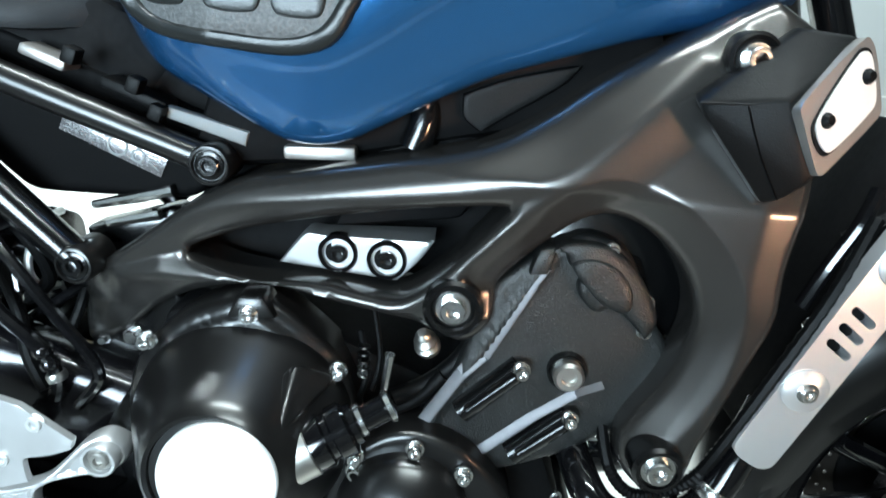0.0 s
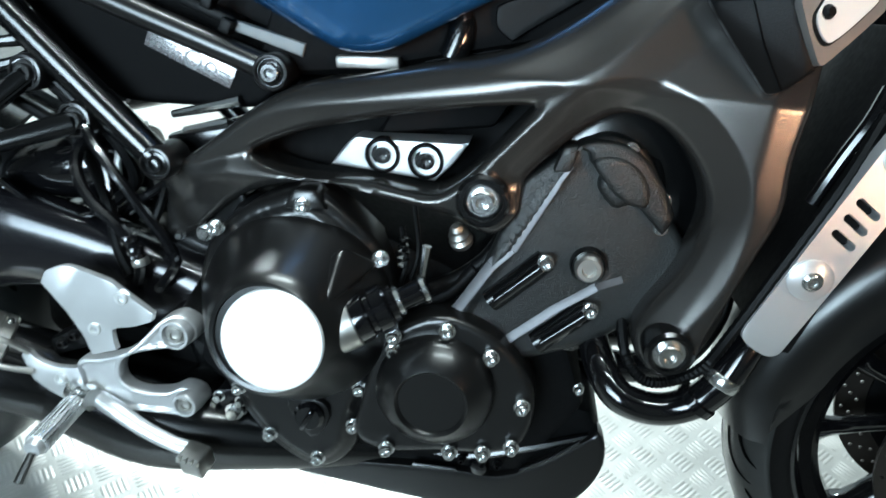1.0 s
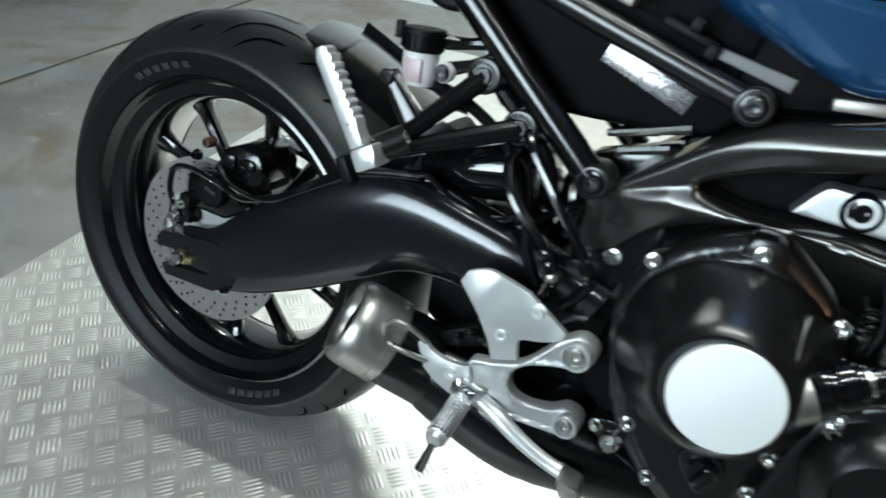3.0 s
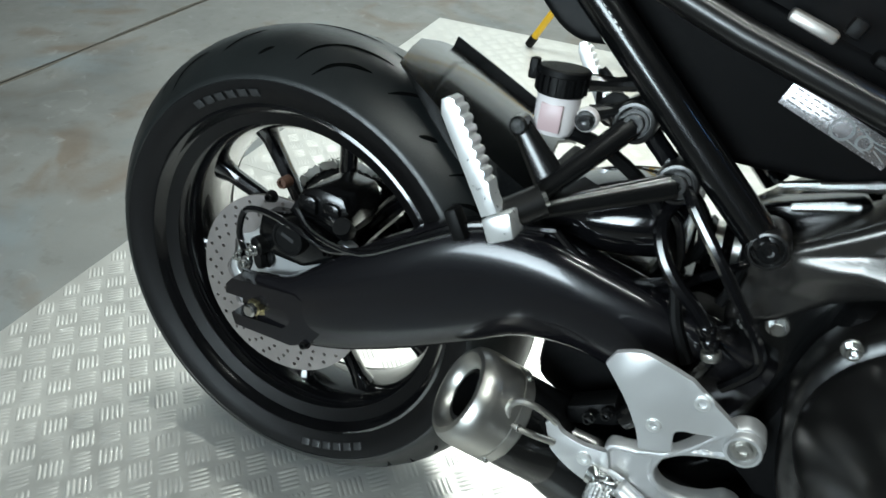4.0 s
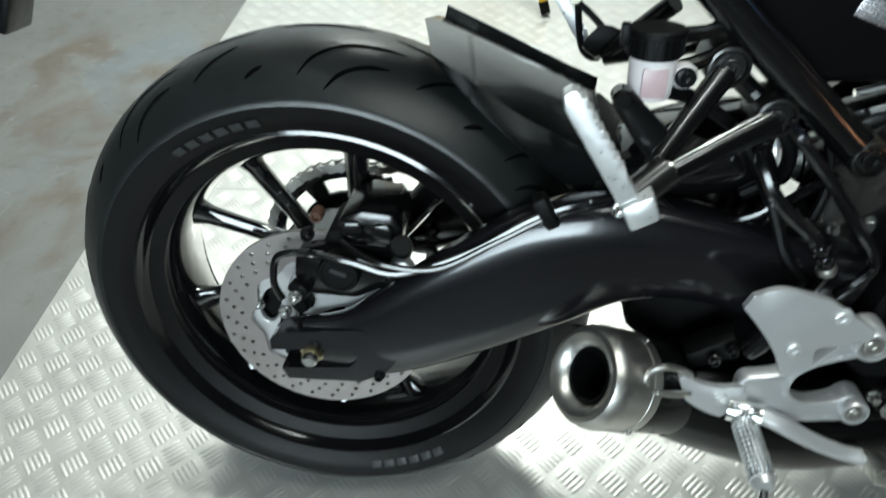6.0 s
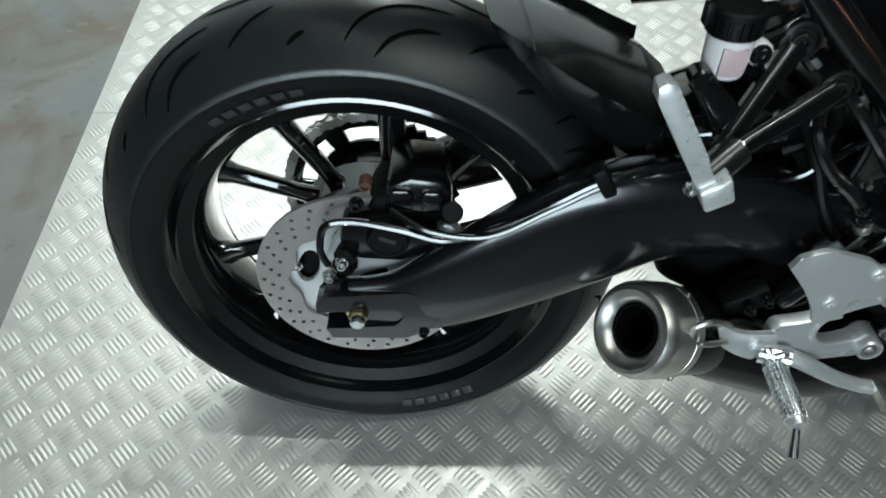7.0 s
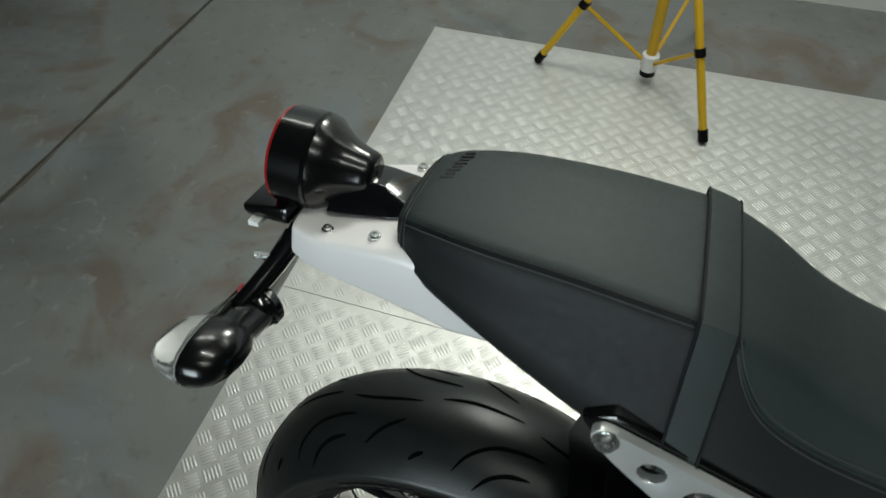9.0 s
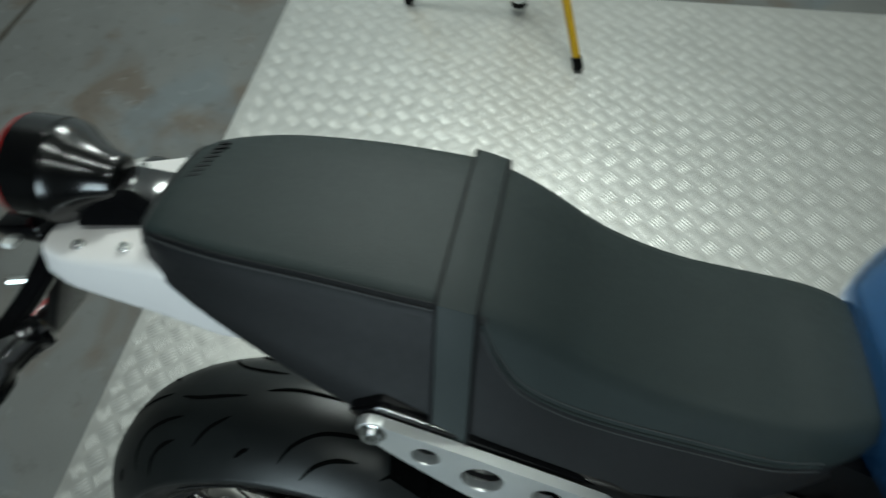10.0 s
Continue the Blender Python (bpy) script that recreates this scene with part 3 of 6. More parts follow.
carrier = casting(ring_points(0.087), -0.085, -0.078, 0.002, 0.005, [ring_points(0.032, 24)] + [oval(0.064, radians(165 + 72 * k), 0.025, 0.012) for k in range(5)], n=2)
part("disc_carrier", carrier, SILVER, rear, "silver disc carrier with oval windows")
part("carrier_backing", lathe([(0.040, -0.070), (0.084, -0.070), (0.084, -0.066), (0.040, -0.066)], n=36, closed=True), MATTE, rear)
for k in range(5):
    a = 2 * math.pi * k / 5 + 0.4
    bolt(0.078 * math.cos(a), -0.0845, 0.078 * math.sin(a), 0.0075, 0.006, ZINC, rear)
brake_disc(front, -0.075, -0.070, 0.149, 0.112, "dark drilled steel front brake disc", DARKDISC)
brake_disc(front, 0.070, 0.075, 0.149, 0.100, "dark drilled steel front brake disc", DARKDISC)
part("disc_carrier", lathe([(0.05, 0.060), (0.112, 0.066), (0.112, 0.070), (0.05, 0.066)], n=40, closed=True), MATTE, front)
part("disc_carrier", lathe([(0.05, -0.066), (0.115, -0.070), (0.115, -0.066), (0.05, -0.055)], n=40, closed=True), GLOSS, front)


# swingarm
def swingarm():
    arm = part("swingarm", loft([(-0.005, -0.122, 0.308, 0.012, 0.038, 8), (0.045, -0.123, 0.314, 0.015, 0.044, 14), (0.10, -0.122, 0.337, 0.020, 0.054, 26), (0.17, -0.118, 0.377, 0.026, 0.064, 30), (0.25, -0.113, 0.423, 0.030, 0.069, 22),
                            (0.32, -0.108, 0.445, 0.033, 0.060, 6), (0.39, -0.103, 0.440, 0.034, 0.050, -14), (0.45, -0.099, 0.425, 0.034, 0.050, -26), (0.54, -0.095, 0.390, 0.034, 0.055, -28)], 56, 2.75), ARMM, BIKE, "satin black curved aluminium swingarm")
    part("left_arm", loft([(-0.03, 0.123, 0.306, 0.014, 0.034, 8), (0.10, 0.122, 0.335, 0.021, 0.042, 22), (0.27, 0.118, 0.40, 0.028, 0.046, 18), (0.52, 0.098, 0.425, 0.034, 0.07, -22)], 20, 2.8), SATIN, arm)
    part("cross_member", loft([(0.34, 0.0, 0.42, 0.12, 0.04, 0), (0.40, 0.0, 0.425, 0.12, 0.05, 0), (0.47, 0.0, 0.42, 0.12, 0.045, 0)], 20, 3), SATIN, arm)
    end = plate([(-0.0464, 0.3245, 1), (-0.037, 0.336, 1), (0.056, 0.345, 1), (0.084, 0.331), (0.096, 0.313), (0.082, 0.289), (0.052, 0.272, 1), (-0.032, 0.271, 1), (-0.038, 0.286, 1), (0.040, 0.292, 1), (0.050, 0.305), (0.044, 0.318, 1), (-0.046, 0.312, 1)], -0.110, -0.140, (), 0.002)
    part("arm_end", end, ARMM, arm)
    part("slot_backing", box(0.09, 0.004, 0.05, Matrix.Translation((0.005, -0.114, 0.312))), GLOSS, arm)
    part("adjuster_plate", box(0.030, 0.006, 0.034, Matrix.Translation((0.006, -0.128, 0.306)), 0.002), GOLDZ, arm, "yellow zinc adjuster plate")
    nut = part("axle_nut", bolt_mesh(0.0155, 0.016, False), GOLDZ, arm, "zinc plated axle nut")
    nut.location = (0, -0.131, 0.309)
    part("axle_end", lathe([(0.0085, -0.130), (0.0085, -0.153), (0.0065, -0.155)], Matrix.Translation((0, 0, 0.309)), 18), ZINC, arm)
    part("adjuster_screw", tube([(0.015, -0.128, 0.314), (0.056, -0.128, 0.318)], 0.0035, n=8), ZINC, arm)
    bolt(0.030, -0.130, 0.316, 0.006, 0.006, ZINC, arm, False, turn=Matrix.Rotation(radians(-90), 4, "Z"))
    bolt(0.073, -0.137, 0.282, 0.007, 0.008, PLASTIC, arm)
    bolt(-0.020, -0.132, 0.275, 0.006, 0.006, PLASTIC, arm)
    return arm


swing = swingarm()

# main frame
outline = [(0.505, 0.530, 1), (0.575, 0.583), (0.628, 0.625), (0.668, 0.647), (0.72, 0.661), (0.80, 0.681), (0.870, 0.700), (0.915, 0.726), (0.958, 0.760), (1.010, 0.793), (1.075, 0.830, 1), (1.125, 0.80, 1), (1.112, 0.70), (1.106, 0.64), (1.108, 0.595), (1.097, 0.555), (1.074, 0.478), (1.066, 0.440),
           (1.042, 0.424), (1.017, 0.440), (1.014, 0.472), (1.040, 0.525), (1.052, 0.577), (1.040, 0.617), (1.006, 0.650), (0.970, 0.658), (0.938, 0.637), (0.896, 0.588), (0.892, 0.556), (0.872, 0.533), (0.845, 0.537), (0.826, 0.545), (0.755, 0.552), (0.692, 0.556), (0.632, 0.540), (0.585, 0.512), (0.545, 0.475), (0.508, 0.462, 1)]
window = [(0.618, 0.572), (0.654, 0.595), (0.700, 0.612), (0.804, 0.641), (0.893, 0.657), (0.886, 0.642), (0.860, 0.608), (0.832, 0.577), (0.808, 0.563), (0.740, 0.566), (0.676, 0.559)]


CREASES = (((0.53, 0.55), (0.574, 0.579), (0.617, 0.610), (0.665, 0.629), (0.736, 0.641), (0.803, 0.653), (0.871, 0.668), (0.934, 0.690), (0.980, 0.733), (1.024, 0.781)),
           ((0.55, 0.545), (0.60, 0.551), (0.69, 0.557), (0.80, 0.556), (0.84, 0.585), (0.87, 0.618), (0.915, 0.668), (0.945, 0.70)),
           ((0.93, 0.655), (0.962, 0.676), (1.001, 0.687), (1.03, 0.678), (1.062, 0.645), (1.081, 0.598), (1.072, 0.553), (1.044, 0.485)))


CREASES = [[(p.x, p.y) for p in spline(line, 6)] for line in CREASES]


def far_from(x, z, line):
    best = 9.0
    for (ax, az), (bx, bz) in zip(line, line[1:]):
        dx, dz = bx - ax, bz - az
        s = max(0, min(1, ((x - ax) * dx + (z - az) * dz) / (dx * dx + dz * dz)))
        best = min(best, math.hypot(x - ax - s * dx, z - az - s * dz))
    return best


ARCH = [(p.x, p.y) for p in spline([(1.005, 0.44), (1.014, 0.472), (1.040, 0.525), (1.052, 0.577), (1.040, 0.617), (1.006, 0.650), (0.970, 0.658), (0.938, 0.637), (0.896, 0.588)], 6)]


def spar_relief(x, z, d):
    a, b, c = (math.hypot(far_from(x, z, line), 0.007) - 0.007 for line in CREASES)
    facet = max(0, 0.033 - far_from(x, z, ARCH))
    ridge = max(0.011 * max(0, 1 - a / 0.036) ** 1.3, 0.0095 * max(0, 1 - b / 0.03) ** 1.2)
    return ridge + 0.003 * min(1, d / 0.03) - 0.42 * facet


frame_main = part("frame_spar", casting(outline, side_y, lambda x, z: side_y(x, z) + 0.052, 0.007, 0.003, [window], spar_relief, 4), FRAMEM, BIKE, "graphite cast aluminium frame spar", 60)
left = frame_main.data.copy()
left.name = "frame_spar_left"
left.transform(Matrix.Diagonal((1, -1, 1, 1)))
left.flip_normals()
lf = new("frame_spar", left)
lf.parent = BIKE
# Added black sheet that paints the dark void behind the window.
part("window_shade_sheet", box(0.30, 0.010, 0.10, Matrix.Translation((0.76, -0.045, 0.60))), MATTE, frame_main)
insert = casting([(0.700, 0.571, 1), (0.722, 0.601), (0.74, 0.603), (0.838, 0.610, 1), (0.826, 0.590), (0.808, 0.569, 1)], lambda x, z: -0.112 - 0.12 * (x - 0.7), -0.085, 0.003, 0.003)
part("footrest_mount_plate", insert, PLATEM, frame_main, "silver mounting plate inside the frame window")
for x in (0.754, 0.798):
    part("bolt_seat", lathe([(0.018, 0.01), (0.018, 0.001), (0.0165, -0.001), (0.0140, -0.001), (0.0130, 0.006), (0.0002, 0.006)], Matrix.Translation((x, -0.121 - 0.12 * (x - 0.75), 0.588)), 28), GLOSS, frame_main)
    bolt(x, -0.1155 - 0.12 * (x - 0.75), 0.588, 0.0115, 0.007, SATIN, frame_main)
for x, y, z, r in ((0.859, -0.166, 0.568, 0.025), (1.041, -0.200, 0.457, 0.022)):
    part("bolt_boss", lathe([(r, 0.03), (r, -0.006), (r - 0.003, -0.009), (r - 0.006, -0.009), (r - 0.008, -0.004), (0.0002, -0.004)], Matrix.Translation((x, y, z)), 32), SATIN, frame_main)
    bolt(x, y - 0.003, z, 0.0150, 0.010, ZINC, frame_main, name="engine_mount_bolt")

# tank
TANK_WIDTH = [(0.548, 0.085), (0.562, 0.122), (0.60, 0.153), (0.66, 0.172), (0.72, 0.177), (0.775, 0.176), (0.85, 0.172), (0.95, 0.164), (1.05, 0.148), (1.12, 0.11)]
TANK_TOP = [(0.548, 0.835), (0.562, 0.86), (0.60, 0.908), (0.66, 0.968), (0.72, 0.99), (0.775, 1.002), (0.85, 1.005), (0.95, 0.992), (1.05, 0.984), (1.12, 0.955)]
TANK_CREASE = [(0.548, 0.796), (0.575, 0.779), (0.61, 0.766), (0.66, 0.753), (0.72, 0.745), (0.75, 0.750), (0.79, 0.775), (0.82, 0.798), (0.87, 0.828), (0.95, 0.850), (1.12, 0.870)]
TANK_BOTTOM = [(0.548, 0.775), (0.575, 0.746), (0.59, 0.731), (0.655, 0.706), (0.707, 0.684), (0.735, 0.683), (0.758, 0.688), (0.80, 0.712), (0.835, 0.733), (0.877, 0.754), (0.975, 0.788), (1.085, 0.818), (1.12, 0.832)]


def along(rows, x):
    """A value along the tank, softened over a few centimetres."""
    xs, vs = [r[0] for r in rows], [r[1] for r in rows]
    return sum(float(np.interp(x + d, xs, vs)) * k for d, k in ((-0.012, 0.25), (0.0, 0.5), (0.012, 0.25)))


def fuel_tank():
    loops = []
    for k in range(61):
        u = k / 60
        x = 0.548 + 0.572 * (0.75 * u + 0.25 * u * u)
        w, zt, zc, zb = along(TANK_WIDTH, x), along(TANK_TOP, x), along(TANK_CREASE, x), along(TANK_BOTTOM, x)
        zc = max(zc, zb + 0.020)
        rise = zt - zc
        half = [(0.0, zt), (w * 0.45, zt - rise * 0.03), (w * 0.78, zt - rise * 0.14), (w * 0.95, zt - rise * 0.36), (w, zt - rise * 0.66), (w - 0.001, zc + rise * 0.14), (w - 0.006, zc + 0.006), (w - 0.012, zc - 0.004),
                (w - 0.022, zb + (zc - zb) * 0.55), (w - 0.034, zb + (zc - zb) * 0.20), (w - 0.042, zb + 0.004), (w - 0.052, zb), (w * 0.4, zb + 0.004)]
        half = [Vector((x, -p[0], p[1])) for p in spline([Vector(h) for h in half], 3)] + [Vector((x, 0.0, zb + 0.004))]
        loops.append(half + [Vector((x, -p.y, p.z)) for p in half[-2:0:-1]])
    return rings(bmesh.new(), loops)


tank = part("fuel_tank", fuel_tank(), BLUE, BIKE, "metallic blue fuel tank", 60)


def tank_side(x, z):
    t = max(0, min(1, (x - 0.60) / 0.06))
    return -(0.154 + 0.020 * t) + max(0, 0.775 - z) * 0.25


PAD = [(0.575, 0.84), (0.583, 0.795), (0.600, 0.770), (0.625, 0.760), (0.67, 0.757), (0.72, 0.756), (0.750, 0.766), (0.766, 0.79), (0.778, 0.83), (0.72, 0.87), (0.64, 0.87)]
pad = part("knee_pad", casting(PAD, lambda x, z: tank_side(x, z) - 0.005, -0.13, 0.003, 0.004), PADM, tank, "black textured rubber knee pad")
inner = [(0.676 + (x - 0.676) * 0.86, 0.812 + (z - 0.812) * 0.78) for x, z in PAD]
part("pad_rim", casting(PAD, lambda x, z: tank_side(x, z) - 0.009, -0.13, 0.005, 0.004, [inner]), RUBBER, tank)
for x, w in ((0.625, 0.020), (0.678, 0.022), (0.726, 0.020)):
    part("pad_island", casting([(x - w, 0.85), (x - w, 0.795), (x - w * 0.7, 0.784), (x + w * 0.7, 0.784), (x + w, 0.795), (x + w, 0.85)], lambda x, z: tank_side(x, z) - 0.0075, -0.14, 0.003, 0.004), RUBBER, tank)


# seat
SEAT = [(-0.090, 0.048, 0.930, 0.892, 0.048), (-0.084, 0.062, 0.940, 0.887, 0.064), (-0.06, 0.078, 0.948, 0.877, 0.084), (0.0, 0.095, 0.951, 0.857, 0.108), (0.08, 0.103, 0.949, 0.827, 0.130), (0.15, 0.107, 0.943, 0.800, 0.142), (0.20, 0.107, 0.936, 0.785, 0.148),
        (0.25, 0.101, 0.917, 0.772, 0.150), (0.31, 0.098, 0.881, 0.762, 0.146), (0.38, 0.099, 0.855, 0.757, 0.138), (0.46, 0.100, 0.843, 0.757, 0.122), (0.50, 0.094, 0.842, 0.761, 0.103), (0.53, 0.083, 0.840, 0.766, 0.082), (0.552, 0.066, 0.835, 0.772, 0.060), (0.566, 0.046, 0.832, 0.780, 0.038), (0.574, 0.020, 0.824, 0.792, 0.015)]
SEATX = [s[0] for s in SEAT]
FRONT_SEAM = [(0.216, 0.915), (0.228, 0.888), (0.250, 0.860), (0.287, 0.838), (0.333, 0.822), (0.40, 0.808), (0.46, 0.798), (0.50, 0.792), (0.58, 0.790)]


SEAT_FINE = np.array([list(p) for p in spline([Vector(s) for s in SEAT], 12)])


def seat_row(x):
    w, top, low, wide = (float(np.interp(x, SEAT_FINE[:, 0], SEAT_FINE[:, k])) for k in (1, 2, 3, 4))
    return w * 0.91, top - 0.004, low, wide * 0.93


def seat_ring(x):
    w, top, bot, wb = seat_row(x)
    half = [(0.0, top), (w * 0.5, top - 0.0005), (w * 0.85, top - 0.003), (w * 0.97, top - 0.0065), (w + 0.003, top - 0.020), (w + (wb - w) * 0.35, top - (top - bot) * 0.40), (w + (wb - w) * 0.7, top - (top - bot) * 0.7), (wb, bot + 0.012), (wb - 0.004, bot + 0.002), (wb - 0.02, bot), (0.0, bot)]
    if 0.2155 < x < 0.54:
        zs = min(float(np.interp(x, [p[0] for p in FRONT_SEAM], [p[1] for p in FRONT_SEAM])), top - 0.023)
        k = (half[4][1] - zs) / (half[4][1] - half[6][1])
        half[5] = (half[4][0] + (half[6][0] - half[4][0]) * k, zs)
        if k > 0.9:
            half[6] = (half[5][0] + (half[7][0] - half[5][0]) * 0.5, (half[5][1] + half[7][1]) * 0.5)
    return half


def seat_mesh(xs, grow=0.0):
    loops = []
    for x in xs:
        half = seat_ring(x)
        ring = [Vector((x, -y, z)) for y, z in half] + [Vector((x, y, z)) for y, z in half[-2:0:-1]]
        if grow:
            c = sum(ring, Vector()) / len(ring)
            ring = [p + Vector((0, math.copysign(grow, p.y) if abs(p.y) > 0.02 else 0, grow if p.z > c.z else 0)) for p in ring]
        loops.append(ring)
    return rings(bmesh.new(), loops)


def seat():
    fine = [p[0] for p in spline([(x, 0) for x in SEATX], 5)]
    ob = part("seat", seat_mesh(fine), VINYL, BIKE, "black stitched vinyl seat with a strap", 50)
    # Faces below the seam get a darker vinyl than the top.
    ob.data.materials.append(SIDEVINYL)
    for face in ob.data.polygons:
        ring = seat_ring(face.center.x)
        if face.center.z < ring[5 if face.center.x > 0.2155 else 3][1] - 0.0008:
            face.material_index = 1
    part("strap", seat_mesh([0.183, 0.185, 0.190, 0.197, 0.204, 0.209, 0.211], 0.0055), VINYL, ob, "black passenger strap across the seat", 40)
    for x in (0.1815, 0.2125):
        part("strap_edge", tube([(x, y + 0.005, z + 0.0055) for y, z in seat_ring(x)[7:1:-1]] + [(x, y, z + 0.0055) for y, z in seat_ring(x)[1::-1]] + [(x, -y, z + 0.0055) for y, z in seat_ring(x)[1:2]] + [(x, -y - 0.005, z + 0.0055) for y, z in seat_ring(x)[2:8]], 0.0013, n=6, sub=3), SIDEVINYL, ob)
    for k in range(8):
        y = 0.004 + 0.0072 * k
        part("plain_mark", box(0.013 - 0.003 * (k % 2), 0.0034, 0.0016, Matrix.Translation((-0.060 + 0.0012 * k, y, seat_row(-0.060 + 0.0012 * k)[1] - 0.0005)) @ pose(0, 0, 0, 0, -6, 12)), SIDEVINYL, ob)
    def line(name, xs, k, lift=0.0004, off=0.0):
        pts = []
        for x in xs:
            y, z = seat_ring(x)[k]
            pts.append((x, -y - lift - off, z + lift - off))
        part(name, tube(pts, 0.0006 if off else 0.0009, n=6, sub=3), THREAD if off else SIDEVINYL, ob)
    rear_xs = [-0.077 + 0.0256 * i for i in range(11)]
    line("seam", rear_xs, 3, 0.0002)
    line("stitching", rear_xs, 3, 0.0002, 0.0035)
    for x, radius, mat in ((-0.0800, 0.0009, SIDEVINYL), (-0.0765, 0.0006, THREAD)):
        half = seat_ring(x)[:8]
        arc = [(x, -y - 0.0003, z + 0.0003) for y, z in half[::-1]] + [(x, y + 0.0003, z + 0.0003) for y, z in half[1:]]
        part("rear_seam" if mat is SIDEVINYL else "stitching", tube(arc, radius, n=6, sub=3), mat, ob)
    front_pts = [(0.216, 0.915), (0.228, 0.888), (0.250, 0.860), (0.287, 0.838), (0.333, 0.822), (0.40, 0.808), (0.46, 0.798), (0.50, 0.792)]
    for name, dz, mat in (("seam", 0.0, VINYL), ("stitching", -0.005, THREAD), ("stitching", 0.005, THREAD)):
        pts = []
        for x, z in front_pts:
            half = seat_ring(x)[::-1]
            y = float(np.interp(z + dz, [h[1] for h in half][1:], [h[0] for h in half][1:]))
            pts.append((x, -y - 0.0004, z + dz))
        part(name, tube(pts, 0.0013 if mat is VINYL else 0.0007, n=6, sub=4), mat, ob)
    return ob


seat_ob = seat()

def hull(points, bevel=0.0, seg=2):
    bm = bmesh.new()
    for p in points:
        bm.verts.new(p)
    got = bmesh.ops.convex_hull(bm, input=bm.verts)
    bmesh.ops.delete(bm, geom=[v for v in bm.verts if not v.link_faces], context="VERTS")
    bmesh.ops.dissolve_limit(bm, angle_limit=radians(4), verts=bm.verts, edges=bm.edges)
    if bevel:
        bmesh.ops.bevel(bm, geom=list(bm.edges), offset=bevel, segments=seg, affect="EDGES", profile=0.5, clamp_overlap=True)
    return bm


# ---- engine ----
engine = part("crankcase", hull([(x, y, z) for y in (-0.125, 0.13) for x, z in ((0.555, 0.33), (0.60, 0.52), (0.70, 0.53), (0.80, 0.47), (0.95, 0.44), (0.99, 0.34), (0.93, 0.24), (0.66, 0.24))], 0.012), MATTE, BIKE, "black engine crankcase")
part("cylinder_block", hull([(x, y, z) for y in (-0.135, 0.135) for x, z in ((0.83, 0.44), (0.875, 0.54), (0.93, 0.63), (1.02, 0.62), (1.045, 0.54), (0.97, 0.40))], 0.015), SATIN, engine)
part("cylinder_head", hull([(x, y, z) for y in (-0.128, 0.128) for x, z in ((0.90, 0.58), (0.935, 0.655), (1.00, 0.675), (1.06, 0.64), (1.07, 0.56), (1.03, 0.50))], 0.012), SATIN, engine)
part("intake_block", hull([(x, y, z) for y in (-0.09, 0.10) for x, z in ((0.74, 0.60), (0.86, 0.62), (0.90, 0.69), (0.80, 0.72))], 0.01), MATTE, engine)
part("airbox", hull([(x, y, z) for y in (-0.105, 0.105) for x, z in ((0.61, 0.645), (0.72, 0.660), (0.92, 0.71), (1.02, 0.78), (0.98, 0.86), (0.66, 0.82))], 0.02), MATTE, BIKE, "black plastic airbox under the tank")

CLX, CLZ = 0.690, 0.437
DOME = Matrix.Translation((CLX, -0.20, CLZ)) @ pose(0, 0, 0, -7, 0, 0) @ Matrix.Translation((0, 0.20, 0))
base = [(0.582, 0.395), (0.576, 0.44), (0.590, 0.492), (0.625, 0.528), (0.668, 0.549), (0.700, 0.552), (0.735, 0.530), (0.768, 0.498), (0.784, 0.455), (0.786, 0.41), (0.778, 0.365), (0.758, 0.318), (0.748, 0.268), (0.722, 0.238), (0.690, 0.236), (0.650, 0.262), (0.615, 0.305), (0.592, 0.35)]
clutch = part("clutch_cover", casting(base, -0.157, -0.11, 0.010, 0.004, relief=lambda x, z, d: 0.006 * max(0, min(1, (d - 0.012) / 0.006))), COVERM, BIKE, "satin black domed clutch cover", 50)
part("dome", lathe([(0.099, -0.150), (0.0985, -0.166), (0.096, -0.174), (0.090, -0.186), (0.074, -0.216), (0.061, -0.242), (0.056, -0.250), (0.0515, -0.254), (0.0480, -0.253), (0.0475, -0.250)], DOME @ Matrix.Translation((-0.006, 0, 0)), 72), COVERM, clutch)
part("cover_disc", lathe([(0.0472, -0.248), (0.0472, -0.2548), (0.0460, -0.2560), (0.0002, -0.2562)], DOME @ Matrix.Translation((0.001, 0, -0.001)), 64), DISCALU, clutch, "bright brushed aluminium cover disc", 25)
part("dome_scoop", hull([(0.727, -0.246, 0.464), (0.733, -0.240, 0.474), (0.733, -0.196, 0.515), (0.741, -0.192, 0.513), (0.766, -0.176, 0.497), (0.762, -0.170, 0.488), (0.70, -0.19, 0.47), (0.75, -0.155, 0.49), (0.735, -0.17, 0.50)], 0.004), COVERM, clutch)
part("top_lug", hull([(x, y, z) for y in (-0.164, -0.13) for x, z in ((0.668, 0.535), (0.678, 0.556), (0.700, 0.557), (0.712, 0.538))], 0.004), COVERM, clutch)
part("oil_window_frame", casting([(0.676, 0.318), (0.690, 0.334), (0.716, 0.328), (0.722, 0.310), (0.712, 0.288), (0.700, 0.284)], -0.170, -0.15, 0.003, 0.003), COVERM, clutch)
part("oil_filler_plug", lathe([(0.0165, -0.16), (0.0165, -0.174), (0.013, -0.178), (0.0002, -0.178)], Matrix.Translation((0.701, 0, 0.312)), 28), GLOSS, clutch, "gloss black round plug")
part("plug_grip", box(0.006, 0.008, 0.026, Matrix.Translation((0.701, -0.180, 0.312)) @ pose(0, 0, 0, 0, 25, 0), 0.002), GLOSS, clutch)
